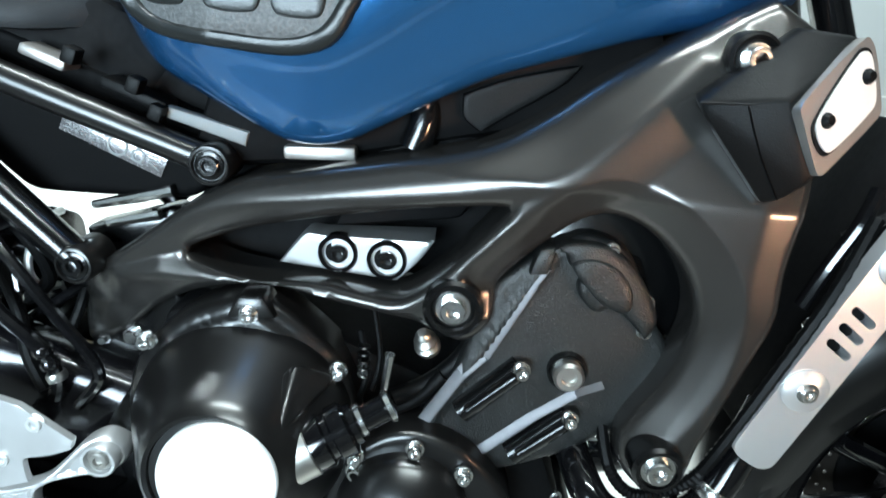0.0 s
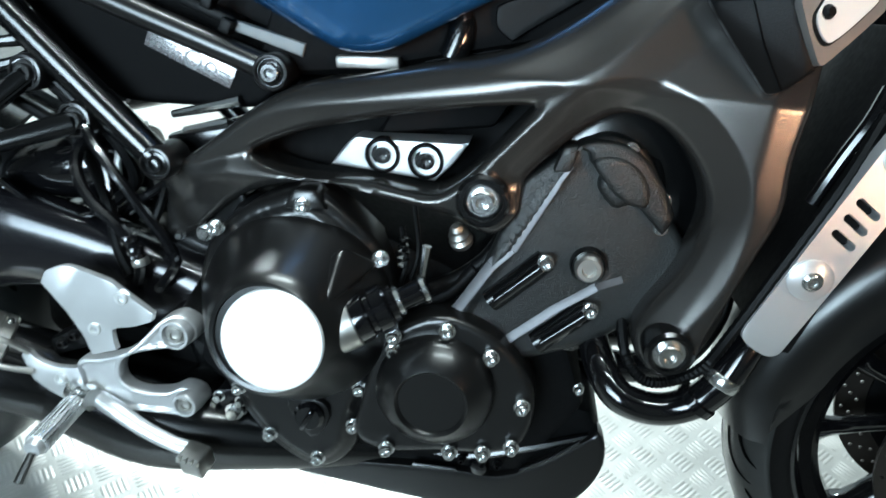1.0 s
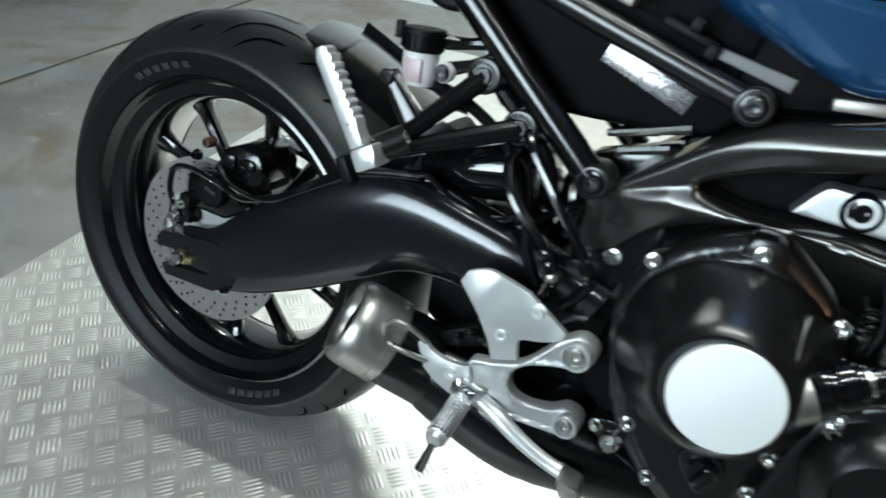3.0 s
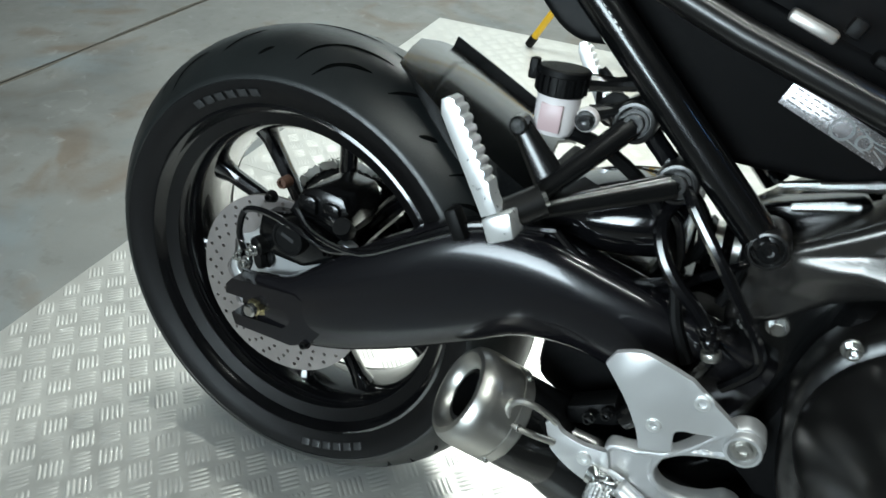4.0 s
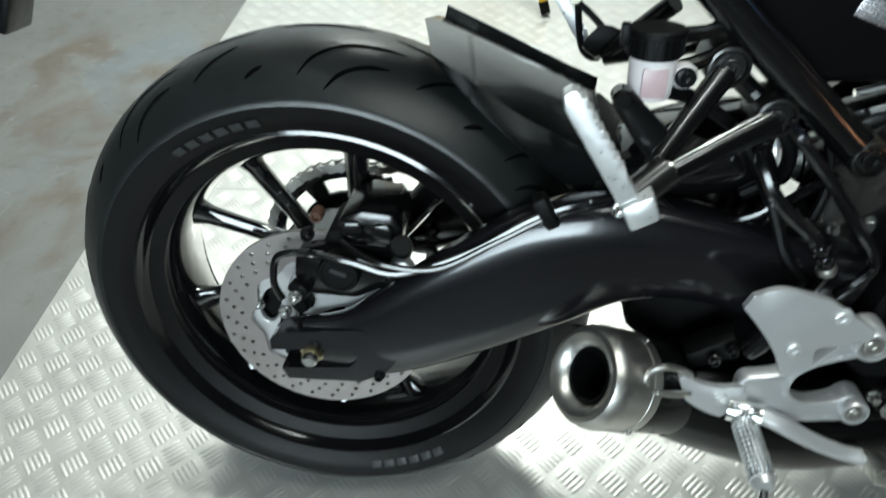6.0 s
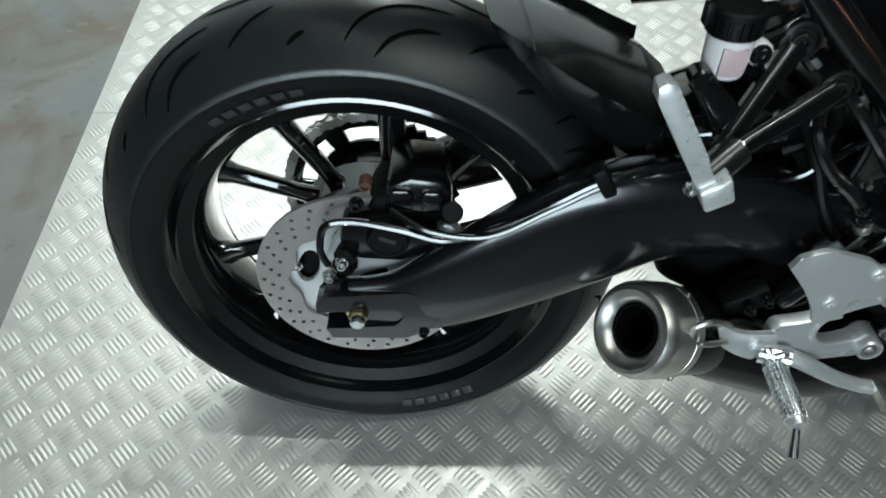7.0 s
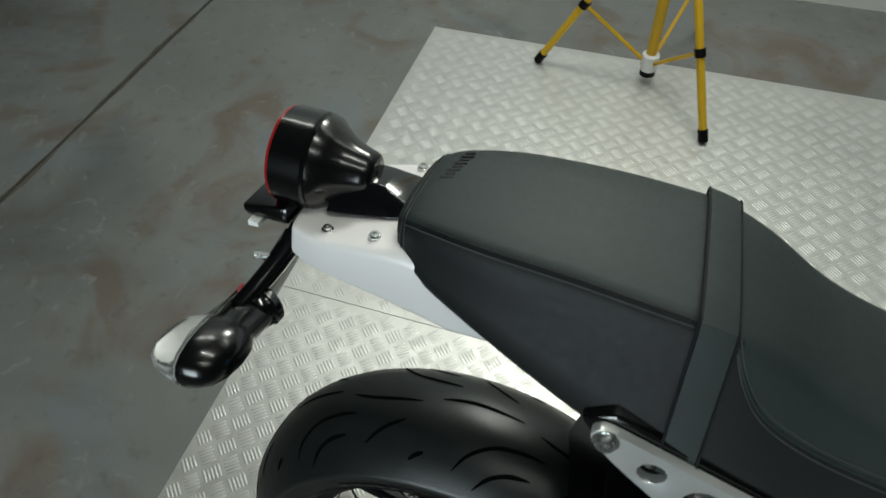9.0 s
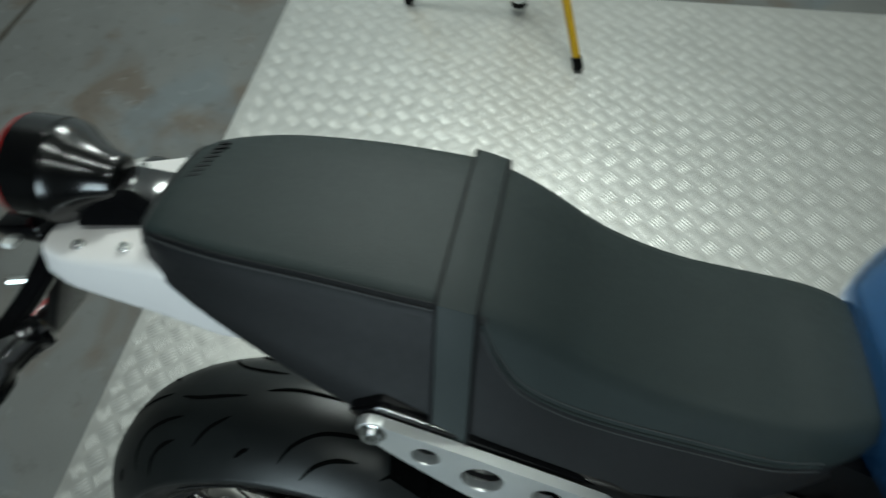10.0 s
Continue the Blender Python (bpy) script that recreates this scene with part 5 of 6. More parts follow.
# ---- rear brake ----
cal = part("rear_caliper", hull([(x, y, z) for y in (-0.118, -0.062) for x, z in ((-0.012, 0.425), (0.04, 0.432), (0.085, 0.415), (0.095, 0.392), (0.05, 0.370), (0.0, 0.372), (-0.018, 0.395))], 0.007), SATIN, BIKE, "black rear brake caliper")
part("bracket", casting([(-0.034, 0.366), (-0.014, 0.398), (0.02, 0.394), (0.054, 0.402), (0.100, 0.411), (0.112, 0.386), (0.07, 0.354), (0.024, 0.345), (-0.010, 0.332), (-0.036, 0.344)], -0.102, -0.088, 0.003, 0.003), SILVER, cal, "silver cast caliper bracket")
part("caliper_cap", lathe([(0.0225, -0.11), (0.0225, -0.127), (0.0205, -0.130), (0.0180, -0.130), (0.0172, -0.1288), (0.0002, -0.1288)], Matrix.Translation((0.036, 0, 0.409)), 36), PLASTIC, cal, "black round caliper piston cap")
part("cap_mark", box(0.018, 0.001, 0.005, Matrix.Translation((0.036, -0.1290, 0.411)) @ pose(0, 0, 0, 0, 20, 0)), RUBBER_MARK, cal)
part("bridge", hull([(x, y, z) for y in (-0.108, -0.03) for x, z in ((0.032, 0.432), (0.036, 0.464), (0.060, 0.474), (0.094, 0.470), (0.103, 0.452), (0.100, 0.428))], 0.005), SATIN, cal)
for x, z, wide in ((0.050, 0.452, 0.024), (0.082, 0.450, 0.022)):
    part("bridge_boss", hull([(x + wide * u, y, z + 0.011 * v) for u, v in ((-0.5, -1), (0.5, -1), (0.5, 0.6), (0.3, 1), (-0.3, 1), (-0.5, 0.6)) for y in (-0.114, -0.10)], 0.002), SATIN, cal)
part("pad_pin", lathe([(0.0070, 0.012), (0.0070, 0.0), (0.0060, -0.003), (0.0040, -0.003), (0.0035, 0.001), (0.0002, 0.001)], Matrix.Translation((0.0147, -0.112, 0.468)), 18), RUST, cal, "rusty brake pad pin")
part("sensor_body", lathe([(0.0002, 0), (0.0105, 0), (0.0115, 0.003), (0.0115, 0.020), (0.007, 0.024)], axis_to((0.103, -0.122, 0.444), (0.100, -0.10, 0.425)), 20), PLASTIC, cal)
part("pin_boot", lathe([(0.012, 0), (0.013, 0.006), (0.011, 0.009), (0.013, 0.013), (0.010, 0.018)], axis_to((-0.018, -0.115, 0.358), (-0.010, -0.10, 0.358)), 20), PLASTIC, cal)
part("pin_boot", lathe([(0.012, 0), (0.012, 0.012), (0.009, 0.016)], axis_to((-0.012, -0.125, 0.382), (-0.004, -0.10, 0.385)), 20), PLASTIC, cal)
for x, y, z in ((-0.031, -0.120, 0.352), (-0.014, -0.128, 0.378), (0.089, -0.122, 0.408), (0.0055, -0.118, 0.451)):
    bolt(x, y, z, 0.0075, 0.009, ZINC if x < 0 else SATIN, cal)
part("caliper_body_rear", hull([(x, y, z) for y in (-0.10, -0.03) for x, z in ((0.01, 0.42), (0.022, 0.445), (0.07, 0.452), (0.10, 0.432), (0.09, 0.41))], 0.006), MATTE, cal)
part("brake_hose", tube([(-0.030, -0.125, 0.372), (-0.036, -0.126, 0.395), (-0.028, -0.125, 0.425), (0.0, -0.125, 0.432), (0.05, -0.132, 0.428), (0.10, -0.135, 0.418), (0.17, -0.135, 0.446), (0.235, -0.132, 0.487), (0.28, -0.128, 0.503), (0.34, -0.118, 0.512)], 0.0042, n=8), GLOSS, cal, "black brake hose")
part("sensor_lead", tube([(0.04, -0.12, 0.445), (0.08, -0.138, 0.432), (0.14, -0.142, 0.430), (0.20, -0.138, 0.462), (0.26, -0.132, 0.494), (0.33, -0.12, 0.505)], 0.0032, n=8), GLOSS, cal)
part("hose_guide", box(0.014, 0.02, 0.034, Matrix.Translation((0.245, -0.135, 0.497)) @ pose(0, 0, 0, 0, -30, 0), 0.003), PLASTIC, cal)

# chain and sprocket on the far side
teeth = [p for k in range(44) for p in ((0.1085 * math.cos(2 * math.pi * k / 44), 0.315 + 0.1085 * math.sin(2 * math.pi * k / 44)), (0.1155 * math.cos(2 * math.pi * (k + 0.5) / 44), 0.315 + 0.1155 * math.sin(2 * math.pi * (k + 0.5) / 44)))]
slots = []
for k in range(6):
    a0, a1 = radians(60 * k + 8), radians(60 * k + 52)
    arc = [a0 + (a1 - a0) * i / 6 for i in range(7)]
    slots.append([(0.099 * math.cos(a), 0.315 + 0.099 * math.sin(a)) for a in arc] + [(0.079 * math.cos(a), 0.315 + 0.079 * math.sin(a)) for a in arc[::-1]])
sprocket = part("sprocket", casting(teeth, 0.088, 0.094, 0.001, 0.006, slots + [[(x, z + 0.315) for x, z in ring_points(0.035, 24)]], n=1), SATIN, BIKE, "dark steel rear sprocket with long slots")
part("sprocket_carrier", lathe([(0.066, 0.06), (0.066, 0.088), (0.03, 0.092), (0.03, 0.06)], Matrix.Translation((0, 0, 0.315)), 36, closed=True), SATIN, sprocket)


def chain():
    bm = bmesh.new()
    pts = []
    r = 0.1165
    arc0, arc1 = radians(78), radians(282)
    steps = int(r * (arc1 - arc0) / 0.0159)
    for k in range(steps + 1):
        a = arc0 + (arc1 - arc0) * k / steps
        pts.append(Vector((r * math.cos(a), 0.091, 0.315 + r * math.sin(a))))
    end = Vector((0.56, 0.091, 0.43))
    for a, sign in ((arc0, 1), (arc1, -1)):
        s = Vector((r * math.cos(a), 0.091, 0.315 + r * math.sin(a)))
        e = end + Vector((0, 0, 0.03 * sign))
        m = int((e - s).length / 0.0159)
        line = [s + (e - s) * (k / m) for k in range(1, m + 1)]
        pts = (line[::-1] + pts) if sign > 0 else (pts + line)
    for i in range(len(pts) - 1):
        a, b = pts[i], pts[i + 1]
        d = (b - a)
        ang = math.atan2(d.z, d.x)
        for y in ((-0.0085, 0.0085) if i % 2 else (-0.0055, 0.0055)):
            m = Matrix.Translation((a + b) / 2 + Vector((0, y, 0))) @ Matrix.Rotation(-ang, 4, "Y")
            outline = [(-0.0125, 0), (-0.0085, 0.0068), (0, 0.0048), (0.0085, 0.0068), (0.0125, 0), (0.0085, -0.0068), (0, -0.0048), (-0.0085, -0.0068)]
            f = [bm.verts.new(m @ Vector((x, -0.001, z))) for x, z in outline]
            g = [bm.verts.new(m @ Vector((x, 0.001, z))) for x, z in outline]
            bm.faces.new(f)
            bm.faces.new(g[::-1])
            for q in range(8):
                bm.faces.new((f[q], f[q - 1], g[q - 1], g[q]))
        lathe([(0.005, -0.0055), (0.005, 0.0055)], Matrix.Translation(a), 8, bm=bm)
    return bm


tagged(part("drive_chain", chain(), STEEL, sprocket, "oiled steel drive chain", 30), kind="stuff")


# hugger over the rear tyre
NEAR = ((0.134, -0.070, 0.620), (0.165, -0.073, 0.585), (0.203, -0.078, 0.549), (0.25, -0.081, 0.512), (0.30, -0.080, 0.477))
CREASE = ((0.133, -0.078, 0.626), (0.172, -0.084, 0.602), (0.213, -0.090, 0.576), (0.26, -0.092, 0.552), (0.305, -0.090, 0.528))
MIDDLE = ((0.117, 0.0, 0.640), (0.160, 0.0, 0.623), (0.205, 0.0, 0.603), (0.25, 0.0, 0.584), (0.295, 0.0, 0.564))
FAR = ((0.132, 0.060, 0.628), (0.167, 0.060, 0.612), (0.21, 0.060, 0.592), (0.26, 0.060, 0.568), (0.301, 0.060, 0.550))


def hugger(a, b):
    """The tyre's guard between two stations along it, with an upstanding lip on its far edge."""
    n, c, m, f = (spline([Vector(p) for p in row], 8) for row in (NEAR, CREASE, MIDDLE, FAR))
    loops = []
    for k in range(a, b + 1):
        lip = f[k] + Vector((0.002, 0.005, 0.011))
        bow = 0.03 * (c[k] - n[k]).length
        top = [n[k]] + [n[k] + (c[k] - n[k]) * s + Vector((0, -bow * s * (1 - s), bow * 0.5 * s * (1 - s))) for s in (0.15, 0.35, 0.55, 0.75, 0.9)] + [c[k], c[k] + (m[k] - c[k]) * 0.5 + Vector((0, 0, 0.003)), m[k], m[k] + (f[k] - m[k]) * 0.6 + Vector((0, 0, 0.002)), f[k], lip]
        under = [p + Vector((0.001, 0.002, -0.0035)) for p in top[-2::-1]]
        loops.append(top + [lip + Vector((0, 0.003, 0))] + under)
    return rings(bmesh.new(), loops)


hug = part("rear_hugger", hugger(9, 32), HUGGERM, BIKE, "black plastic rear tyre hugger", 25)
part("hugger_tip", hugger(0, 8), HUGGERM, hug, smooth=25)
part("seam_band", hugger(8, 9), SATIN, hug, smooth=50)
part("front_end", hull([(0.29, -0.095, 0.49), (0.30, -0.07, 0.545), (0.30, 0.07, 0.55), (0.30, 0.10, 0.49), (0.335, -0.09, 0.47), (0.34, -0.06, 0.52), (0.34, 0.06, 0.52), (0.335, 0.09, 0.47)], 0.006), PLASTIC, hug)

# ---- subframe and side panel ----
sub = part("subframe_tube", tube([(0.525, -0.113, 0.548), (0.42, -0.114, 0.644), (0.322, -0.116, 0.735), (0.300, -0.120, 0.752)], 0.0165, n=18, sub=3, flat=1.0), SATIN, BIKE, "gloss black steel subframe tube")
part("subframe_tube", tube([(0.648, -0.112, 0.655), (0.45, -0.113, 0.717), (0.34, -0.116, 0.758), (0.24, -0.112, 0.780), (0.17, -0.100, 0.795)], 0.0130, n=18, sub=3), COVERM, BIKE, "gloss black steel subframe tube")
part("gusset", casting([(0.235, 0.752), (0.258, 0.736), (0.276, 0.718), (0.303, 0.694), (0.330, 0.686), (0.356, 0.695), (0.345, 0.735), (0.30, 0.77)], -0.105, -0.06, 0.006, 0.004), PLASTIC, sub)
for x, z, mat in ((0.521, 0.554, PLASTIC), (0.643, 0.657, PLASTIC)):
    part("bolt_boss", lathe([(0.0180, 0.03), (0.0180, -0.011), (0.0165, -0.014), (0.0145, -0.0145), (0.0135, -0.011), (0.0002, -0.011)], Matrix.Translation((x, -0.115, z)), 28), COVERM, sub)
    bolt(x, -0.1260, z, 0.0125, 0.006, SATIN, sub)
for side in (1,):
    for pts, r in ((((0.525, 0.113, 0.548), (0.322, 0.116, 0.735), (0.30, 0.12, 0.752)), 0.0165), (((0.648, 0.112, 0.655), (0.34, 0.116, 0.758), (0.11, 0.11, 0.822)), 0.0155)):
        part("subframe_tube", tube(pts, r, n=14, sub=3), GLOSS, BIKE, "gloss black steel subframe tube")

for row in range(2):
    for k in range(7 - 2 * row):
        part("stamped_mark", box(0.0030, 0.0006, 0.0012, Matrix.Translation((0.3245 + 0.0056 * k + 0.006 * row, -0.1310, 0.7330 - 0.0052 * k + 0.0042 - 0.0055 * row)) @ pose(0, 0, 0, 20, 43, 0)), WHITEP, sub)

panel = part("side_panel", casting([(0.340, 0.722, 1), (0.372, 0.684), (0.452, 0.612), (0.478, 0.606), (0.60, 0.612), (0.622, 0.622), (0.652, 0.660, 1), (0.632, 0.690), (0.53, 0.722), (0.40, 0.765, 1)], -0.080, -0.055, 0.006, 0.004), PANELM, BIKE, "black plastic side panel with a silver label")
STK = Matrix.Translation((0.541, -0.0815, 0.6585)) @ Matrix.Rotation(radians(21.5), 4, "Y")
part("label", box(0.098, 0.0012, 0.022, STK, 0.0003), LABELM, panel, "silver foil label with a line drawing")
for u, r in ((0.004, 0.0085), (0.024, 0.0055)):
    part("label_ring", lathe([(r, -0.0003), (r + 0.0012, -0.0006), (r - 0.0010, -0.0006)], STK @ Matrix.Translation((u, -0.0007, -0.001)), 24, closed=True), GREYP, panel)
for row, v in enumerate((0.0065, 0.0025, -0.0015, -0.0055)):
    u = -0.044
    while u < -0.010:
        wide = 0.003 + 0.005 * ((row * 7 + int(u * -2000)) % 5) / 5
        part("label_bar", box(wide, 0.0003, 0.0014, STK @ Matrix.Translation((u + wide / 2, -0.0009, v))), GREYP, panel)
        u += wide + 0.0016
for u0, v0, u1, v1 in ((0.013, 0.007, 0.030, 0.004), (0.030, 0.004, 0.046, 0.006), (0.012, -0.006, 0.030, -0.0075), (0.034, -0.002, 0.046, -0.006), (0.032, 0.001, 0.045, 0.001)):
    ang = math.atan2(v1 - v0, u1 - u0)
    part("label_line", box(math.dist((u0, v0), (u1, v1)), 0.0003, 0.0011, STK @ Matrix.Translation(((u0 + u1) / 2, -0.0009, (v0 + v1) / 2)) @ Matrix.Rotation(-ang, 4, "Y")), GREYP, panel)
part("battery_tray", hull([(x, y, z) for y in (-0.075, 0.075) for x, z in ((0.39, 0.73), (0.47, 0.64), (0.60, 0.63), (0.66, 0.69), (0.62, 0.76), (0.42, 0.79))], 0.01), MATTE, BIKE, "black plastic battery tray")
tray = part("seat_base", hull([(x, y, z) for y in (-0.10, 0.10) for x, z in ((0.10, 0.80), (0.30, 0.74), (0.56, 0.70), (0.60, 0.76), (0.50, 0.80), (0.12, 0.86))], 0.012), MATTE, BIKE, "black plastic seat base")
for (x0, z0), (x1, z1), mat in (((0.478, 0.737), (0.516, 0.724), BRONZE), ((0.545, 0.716), (0.60, 0.698), PLASTIC)):
    ang = math.atan2(z1 - z0, x1 - x0)
    part("fuse_box", box(math.dist((x0, z0), (x1, z1)), 0.03, 0.010, Matrix.Translation(((x0 + x1) / 2, -0.095, (z0 + z1) / 2)) @ Matrix.Rotation(-ang, 4, "Y"), 0.003), mat, BIKE, "small box with clips under the tank")
for x, z in ((0.577, 0.716), (0.525, 0.735), (0.595, 0.695)):
    part("cable_clip", box(0.012, 0.016, 0.014, Matrix.Translation((x, -0.112, z)) @ pose(0, 0, 0, 0, 20, 0), 0.002), PLASTIC, BIKE, "black cable clip")
part("tank_side_cover", casting([(0.598, 0.701, 1), (0.671, 0.685, 1), (0.668, 0.672, 1), (0.596, 0.691, 1)], -0.108, -0.098, 0.002, 0.003), GREYP, BIKE, "grey plastic cover below the tank")
part("airbox_duct", tube([(0.815, -0.09, 0.735), (0.820, -0.102, 0.712), (0.812, -0.105, 0.685)], 0.014, n=16, sub=4), SATIN, BIKE, "black rubber duct beside the airbox")
part("airbox_panel", casting([(0.850, 0.735, 1), (0.888, 0.752), (0.945, 0.768, 1), (0.930, 0.750), (0.885, 0.718), (0.868, 0.705, 1), (0.852, 0.716)], -0.114, -0.10, 0.003, 0.003), PLASTIC, BIKE, "dark grey airbox side panel")
part("tank_bracket", box(0.062, 0.03, 0.012, Matrix.Translation((0.733, -0.100, 0.674)) @ pose(0, 0, 0, 0, -4, 0), 0.003), BRONZE, BIKE, "pale bracket under the tank")

# grab plate
grab = part("grab_plate", plate([(0.124, 0.824), (0.131, 0.835), (0.146, 0.833), (0.330, 0.773), (0.340, 0.760), (0.332, 0.748), (0.316, 0.746), (0.228, 0.743), (0.214, 0.748), (0.150, 0.796)], -0.160, -0.150, ((0.180, 0.799, 0.0125), (0.228, 0.777, 0.0185), (0.283, 0.766, 0.0130)), 0.0022), BRUSHED, BIKE, "silver alloy grab plate with round holes")
part("grab_backing", hull([(x, y, z) for y in (-0.148, -0.12) for x, z in ((0.112, 0.83), (0.14, 0.842), (0.33, 0.776), (0.30, 0.74), (0.24, 0.735), (0.13, 0.80))], 0.004), GLOSS, grab)
for x, z in ((0.137, 0.824), (0.324, 0.760)):
    bolt(x, -0.160, z, 0.0115, 0.007, ZINC, grab)

# passenger footrest
def strut(a, b, wa, wb, thick=0.008, face=(0, -1, 0.35)):
    """A tapered cast arm from a to b with a rounded face and a thin flange along both edges."""
    a, b = Vector(a), Vector(b)
    d = (b - a).normalized()
    side = d.cross(Vector(face)).normalized()
    n = side.cross(d)
    loops = []
    for p, w in ((a, wa), (a + (b - a) * 0.5, (wa + wb) * 0.5), (b, wb)):
        sect = [(-w - 0.0012, -thick), (-w - 0.0012, 0.0006), (-w + 0.0004, 0.0016)]
        sect += [(-w * math.cos(math.pi * k / 10), max(0.0, thick * math.sin(math.pi * k / 10) ** 0.6)) for k in range(1, 10)]
        sect += [(w - 0.0004, 0.0016), (w + 0.0012, 0.0006), (w + 0.0012, -thick)]
        loops.append([p + side * u + n * v for u, v in sect])
    bm = rings(bmesh.new(), loops)
    return bm


pas = part("passenger_footrest_bracket", strut((0.325, -0.178, 0.560), (0.386, -0.124, 0.630), 0.0070, 0.0095, 0.006), SATIN, BIKE, "black cast passenger footrest bracket")
part("lower_arm", strut((0.328, -0.178, 0.550), (0.434, -0.126, 0.588), 0.0070, 0.0105, 0.006), SATIN, pas)
part("web", hull([(0.330, -0.168, 0.553), (0.36, -0.15, 0.585), (0.38, -0.143, 0.575), (0.34, -0.16, 0.551), (0.335, -0.160, 0.56)], 0.002), COVERM, pas)
for x, z in ((0.387, 0.632), (0.435, 0.589)):
    part("bolt_boss", lathe([(0.0190, 0.03), (0.0190, -0.011), (0.0175, -0.014), (0.0150, -0.0145), (0.0140, -0.011), (0.0002, -0.011)], Matrix.Translation((x, -0.112, z)), 26), COVERM, pas)
    bolt(x, -0.1230, z, 0.0125, 0.007, COVERM, pas)
part("cross_strut", tube([(0.387, -0.10, 0.632), (0.435, -0.10, 0.589)], 0.009, n=10), GLOSS, pas)
part("pivot_boss", lathe([(0.0145, -0.02), (0.0145, 0.02)], axis_to((0.322, -0.192, 0.555), (0.36, -0.17, 0.58)), 22), COVERM, pas)
part("pivot_pin", lathe([(0.0075, -0.024), (0.0075, 0.024)], axis_to((0.322, -0.192, 0.555), (0.36, -0.17, 0.58)), 16), ZINC, pas)


def folded_peg(base, tip, side, teeth=8):
    """A flat cast peg with saw teeth along one edge."""
    b, t = Vector(base), Vector(tip)
    d = (t - b)
    length = d.length
    d.normalize()
    s = (Vector(side) - d * Vector(side).dot(d)).normalized()
    nrm = d.cross(s)
    m = Matrix((( d.x, nrm.x, s.x, b.x), (d.y, nrm.y, s.y, b.y), (d.z, nrm.z, s.z, b.z), (0, 0, 0, 1)))
    out = [(0, -0.008, 1), (length * 0.9, -0.008), (length, -0.003), (length, 0.004), (length * 0.96, 0.008, 1)]
    for k in range(teeth):
        u = length * (0.92 - 0.72 * k / teeth)
        out += [(u, 0.0070, 1), (u - length * 0.025, 0.0098, 1), (u - length * 0.055, 0.0098, 1)]
    out += [(length * 0.16, 0.008, 1), (0, 0.008, 1)]
    return plate(out, -0.009, 0.009, (), 0.0015, m, 1)


part("peg", folded_peg((0.304, -0.212, 0.553), (0.250, -0.212, 0.640), (1, 0, 0.6)), PEGM, pas, "bare alloy folded passenger peg")
part("peg_hinge", hull([(0.298, -0.225, 0.548), (0.322, -0.225, 0.562), (0.330, -0.225, 0.540), (0.308, -0.225, 0.528), (0.298, -0.195, 0.548), (0.322, -0.195, 0.562), (0.330, -0.195, 0.540), (0.308, -0.195, 0.528)], 0.003), PEGM, pas)
bolt(0.300, -0.20, 0.536, 0.006, 0.008, ZINC, pas)
part("hanger_hook", strut((0.336, -0.160, 0.572), (0.299, -0.158, 0.616), 0.0140, 0.0080, 0.006), SATIN, pas)
part("hook_end", lathe([(0.0085, 0.008), (0.0085, -0.007), (0.0065, -0.009), (0.0002, -0.009)], Matrix.Translation((0.298, -0.158, 0.617)), 18), SATIN, pas)
# the other side's footrest, seen beyond the reservoir
far_peg = part("passenger_footrest_bracket", tube([(0.322, 0.178, 0.556), (0.387, 0.122, 0.632)], [0.011, 0.012], n=12), SATIN, BIKE, "black cast passenger footrest bracket")
part("lower_arm", tube([(0.322, 0.178, 0.553), (0.435, 0.124, 0.589)], [0.011, 0.0125], n=12), SATIN, far_peg)
part("peg", folded_peg((0.304, 0.212, 0.553), (0.250, 0.212, 0.640), (1, 0, 0.6)), PEGM, far_peg, "bare alloy folded passenger peg")
part("peg_yoke", tube([(0.285, 0.203, 0.612), (0.289, 0.203, 0.581), (0.296, 0.200, 0.554), (0.314, 0.196, 0.546), (0.328, 0.196, 0.569), (0.308, 0.203, 0.594), (0.286, 0.203, 0.613)], 0.0045, n=8, sub=3), PLASTIC, far_peg)
part("yoke_block", hull([(0.297, 0.172, 0.580), (0.290, 0.172, 0.567), (0.307, 0.172, 0.554), (0.326, 0.172, 0.561), (0.354, 0.172, 0.568), (0.352, 0.172, 0.583), (0.325, 0.172, 0.594), (0.311, 0.172, 0.595), (0.304, 0.196, 0.570), (0.297, 0.196, 0.556), (0.315, 0.196, 0.543), (0.333, 0.196, 0.550), (0.363, 0.196, 0.557), (0.361, 0.196, 0.572), (0.333, 0.196, 0.584), (0.318, 0.196, 0.585)], 0.003), PLASTIC, far_peg)

# brake fluid reservoir
res = part("brake_reservoir", lathe([(0.0002, 0), (0.016, 0), (0.0175, 0.003), (0.0185, 0.012), (0.0195, 0.044)], Matrix.Translation((0.322, -0.140, 0.612)) @ pose(0, 0, 0, 90, 0, 0), 32), CLEARP, BIKE, "translucent brake fluid reservoir with a black cap")
part("fluid_window", box(0.020, 0.004, 0.024, Matrix.Translation((0.322, -0.157, 0.628)), 0.001), FLUID, res, "pinkish fluid window")
cap = part("cap", lathe([(0.0205, 0.034), (0.0210, 0.037), (0.0210, 0.050), (0.0232, 0.051), (0.0232, 0.0555), (0.0215, 0.057), (0.0002, 0.057)], Matrix.Translation((0.322, -0.140, 0.612)) @ pose(0, 0, 0, 90, 0, 0), 40), PLASTIC, res, "black ribbed cap")
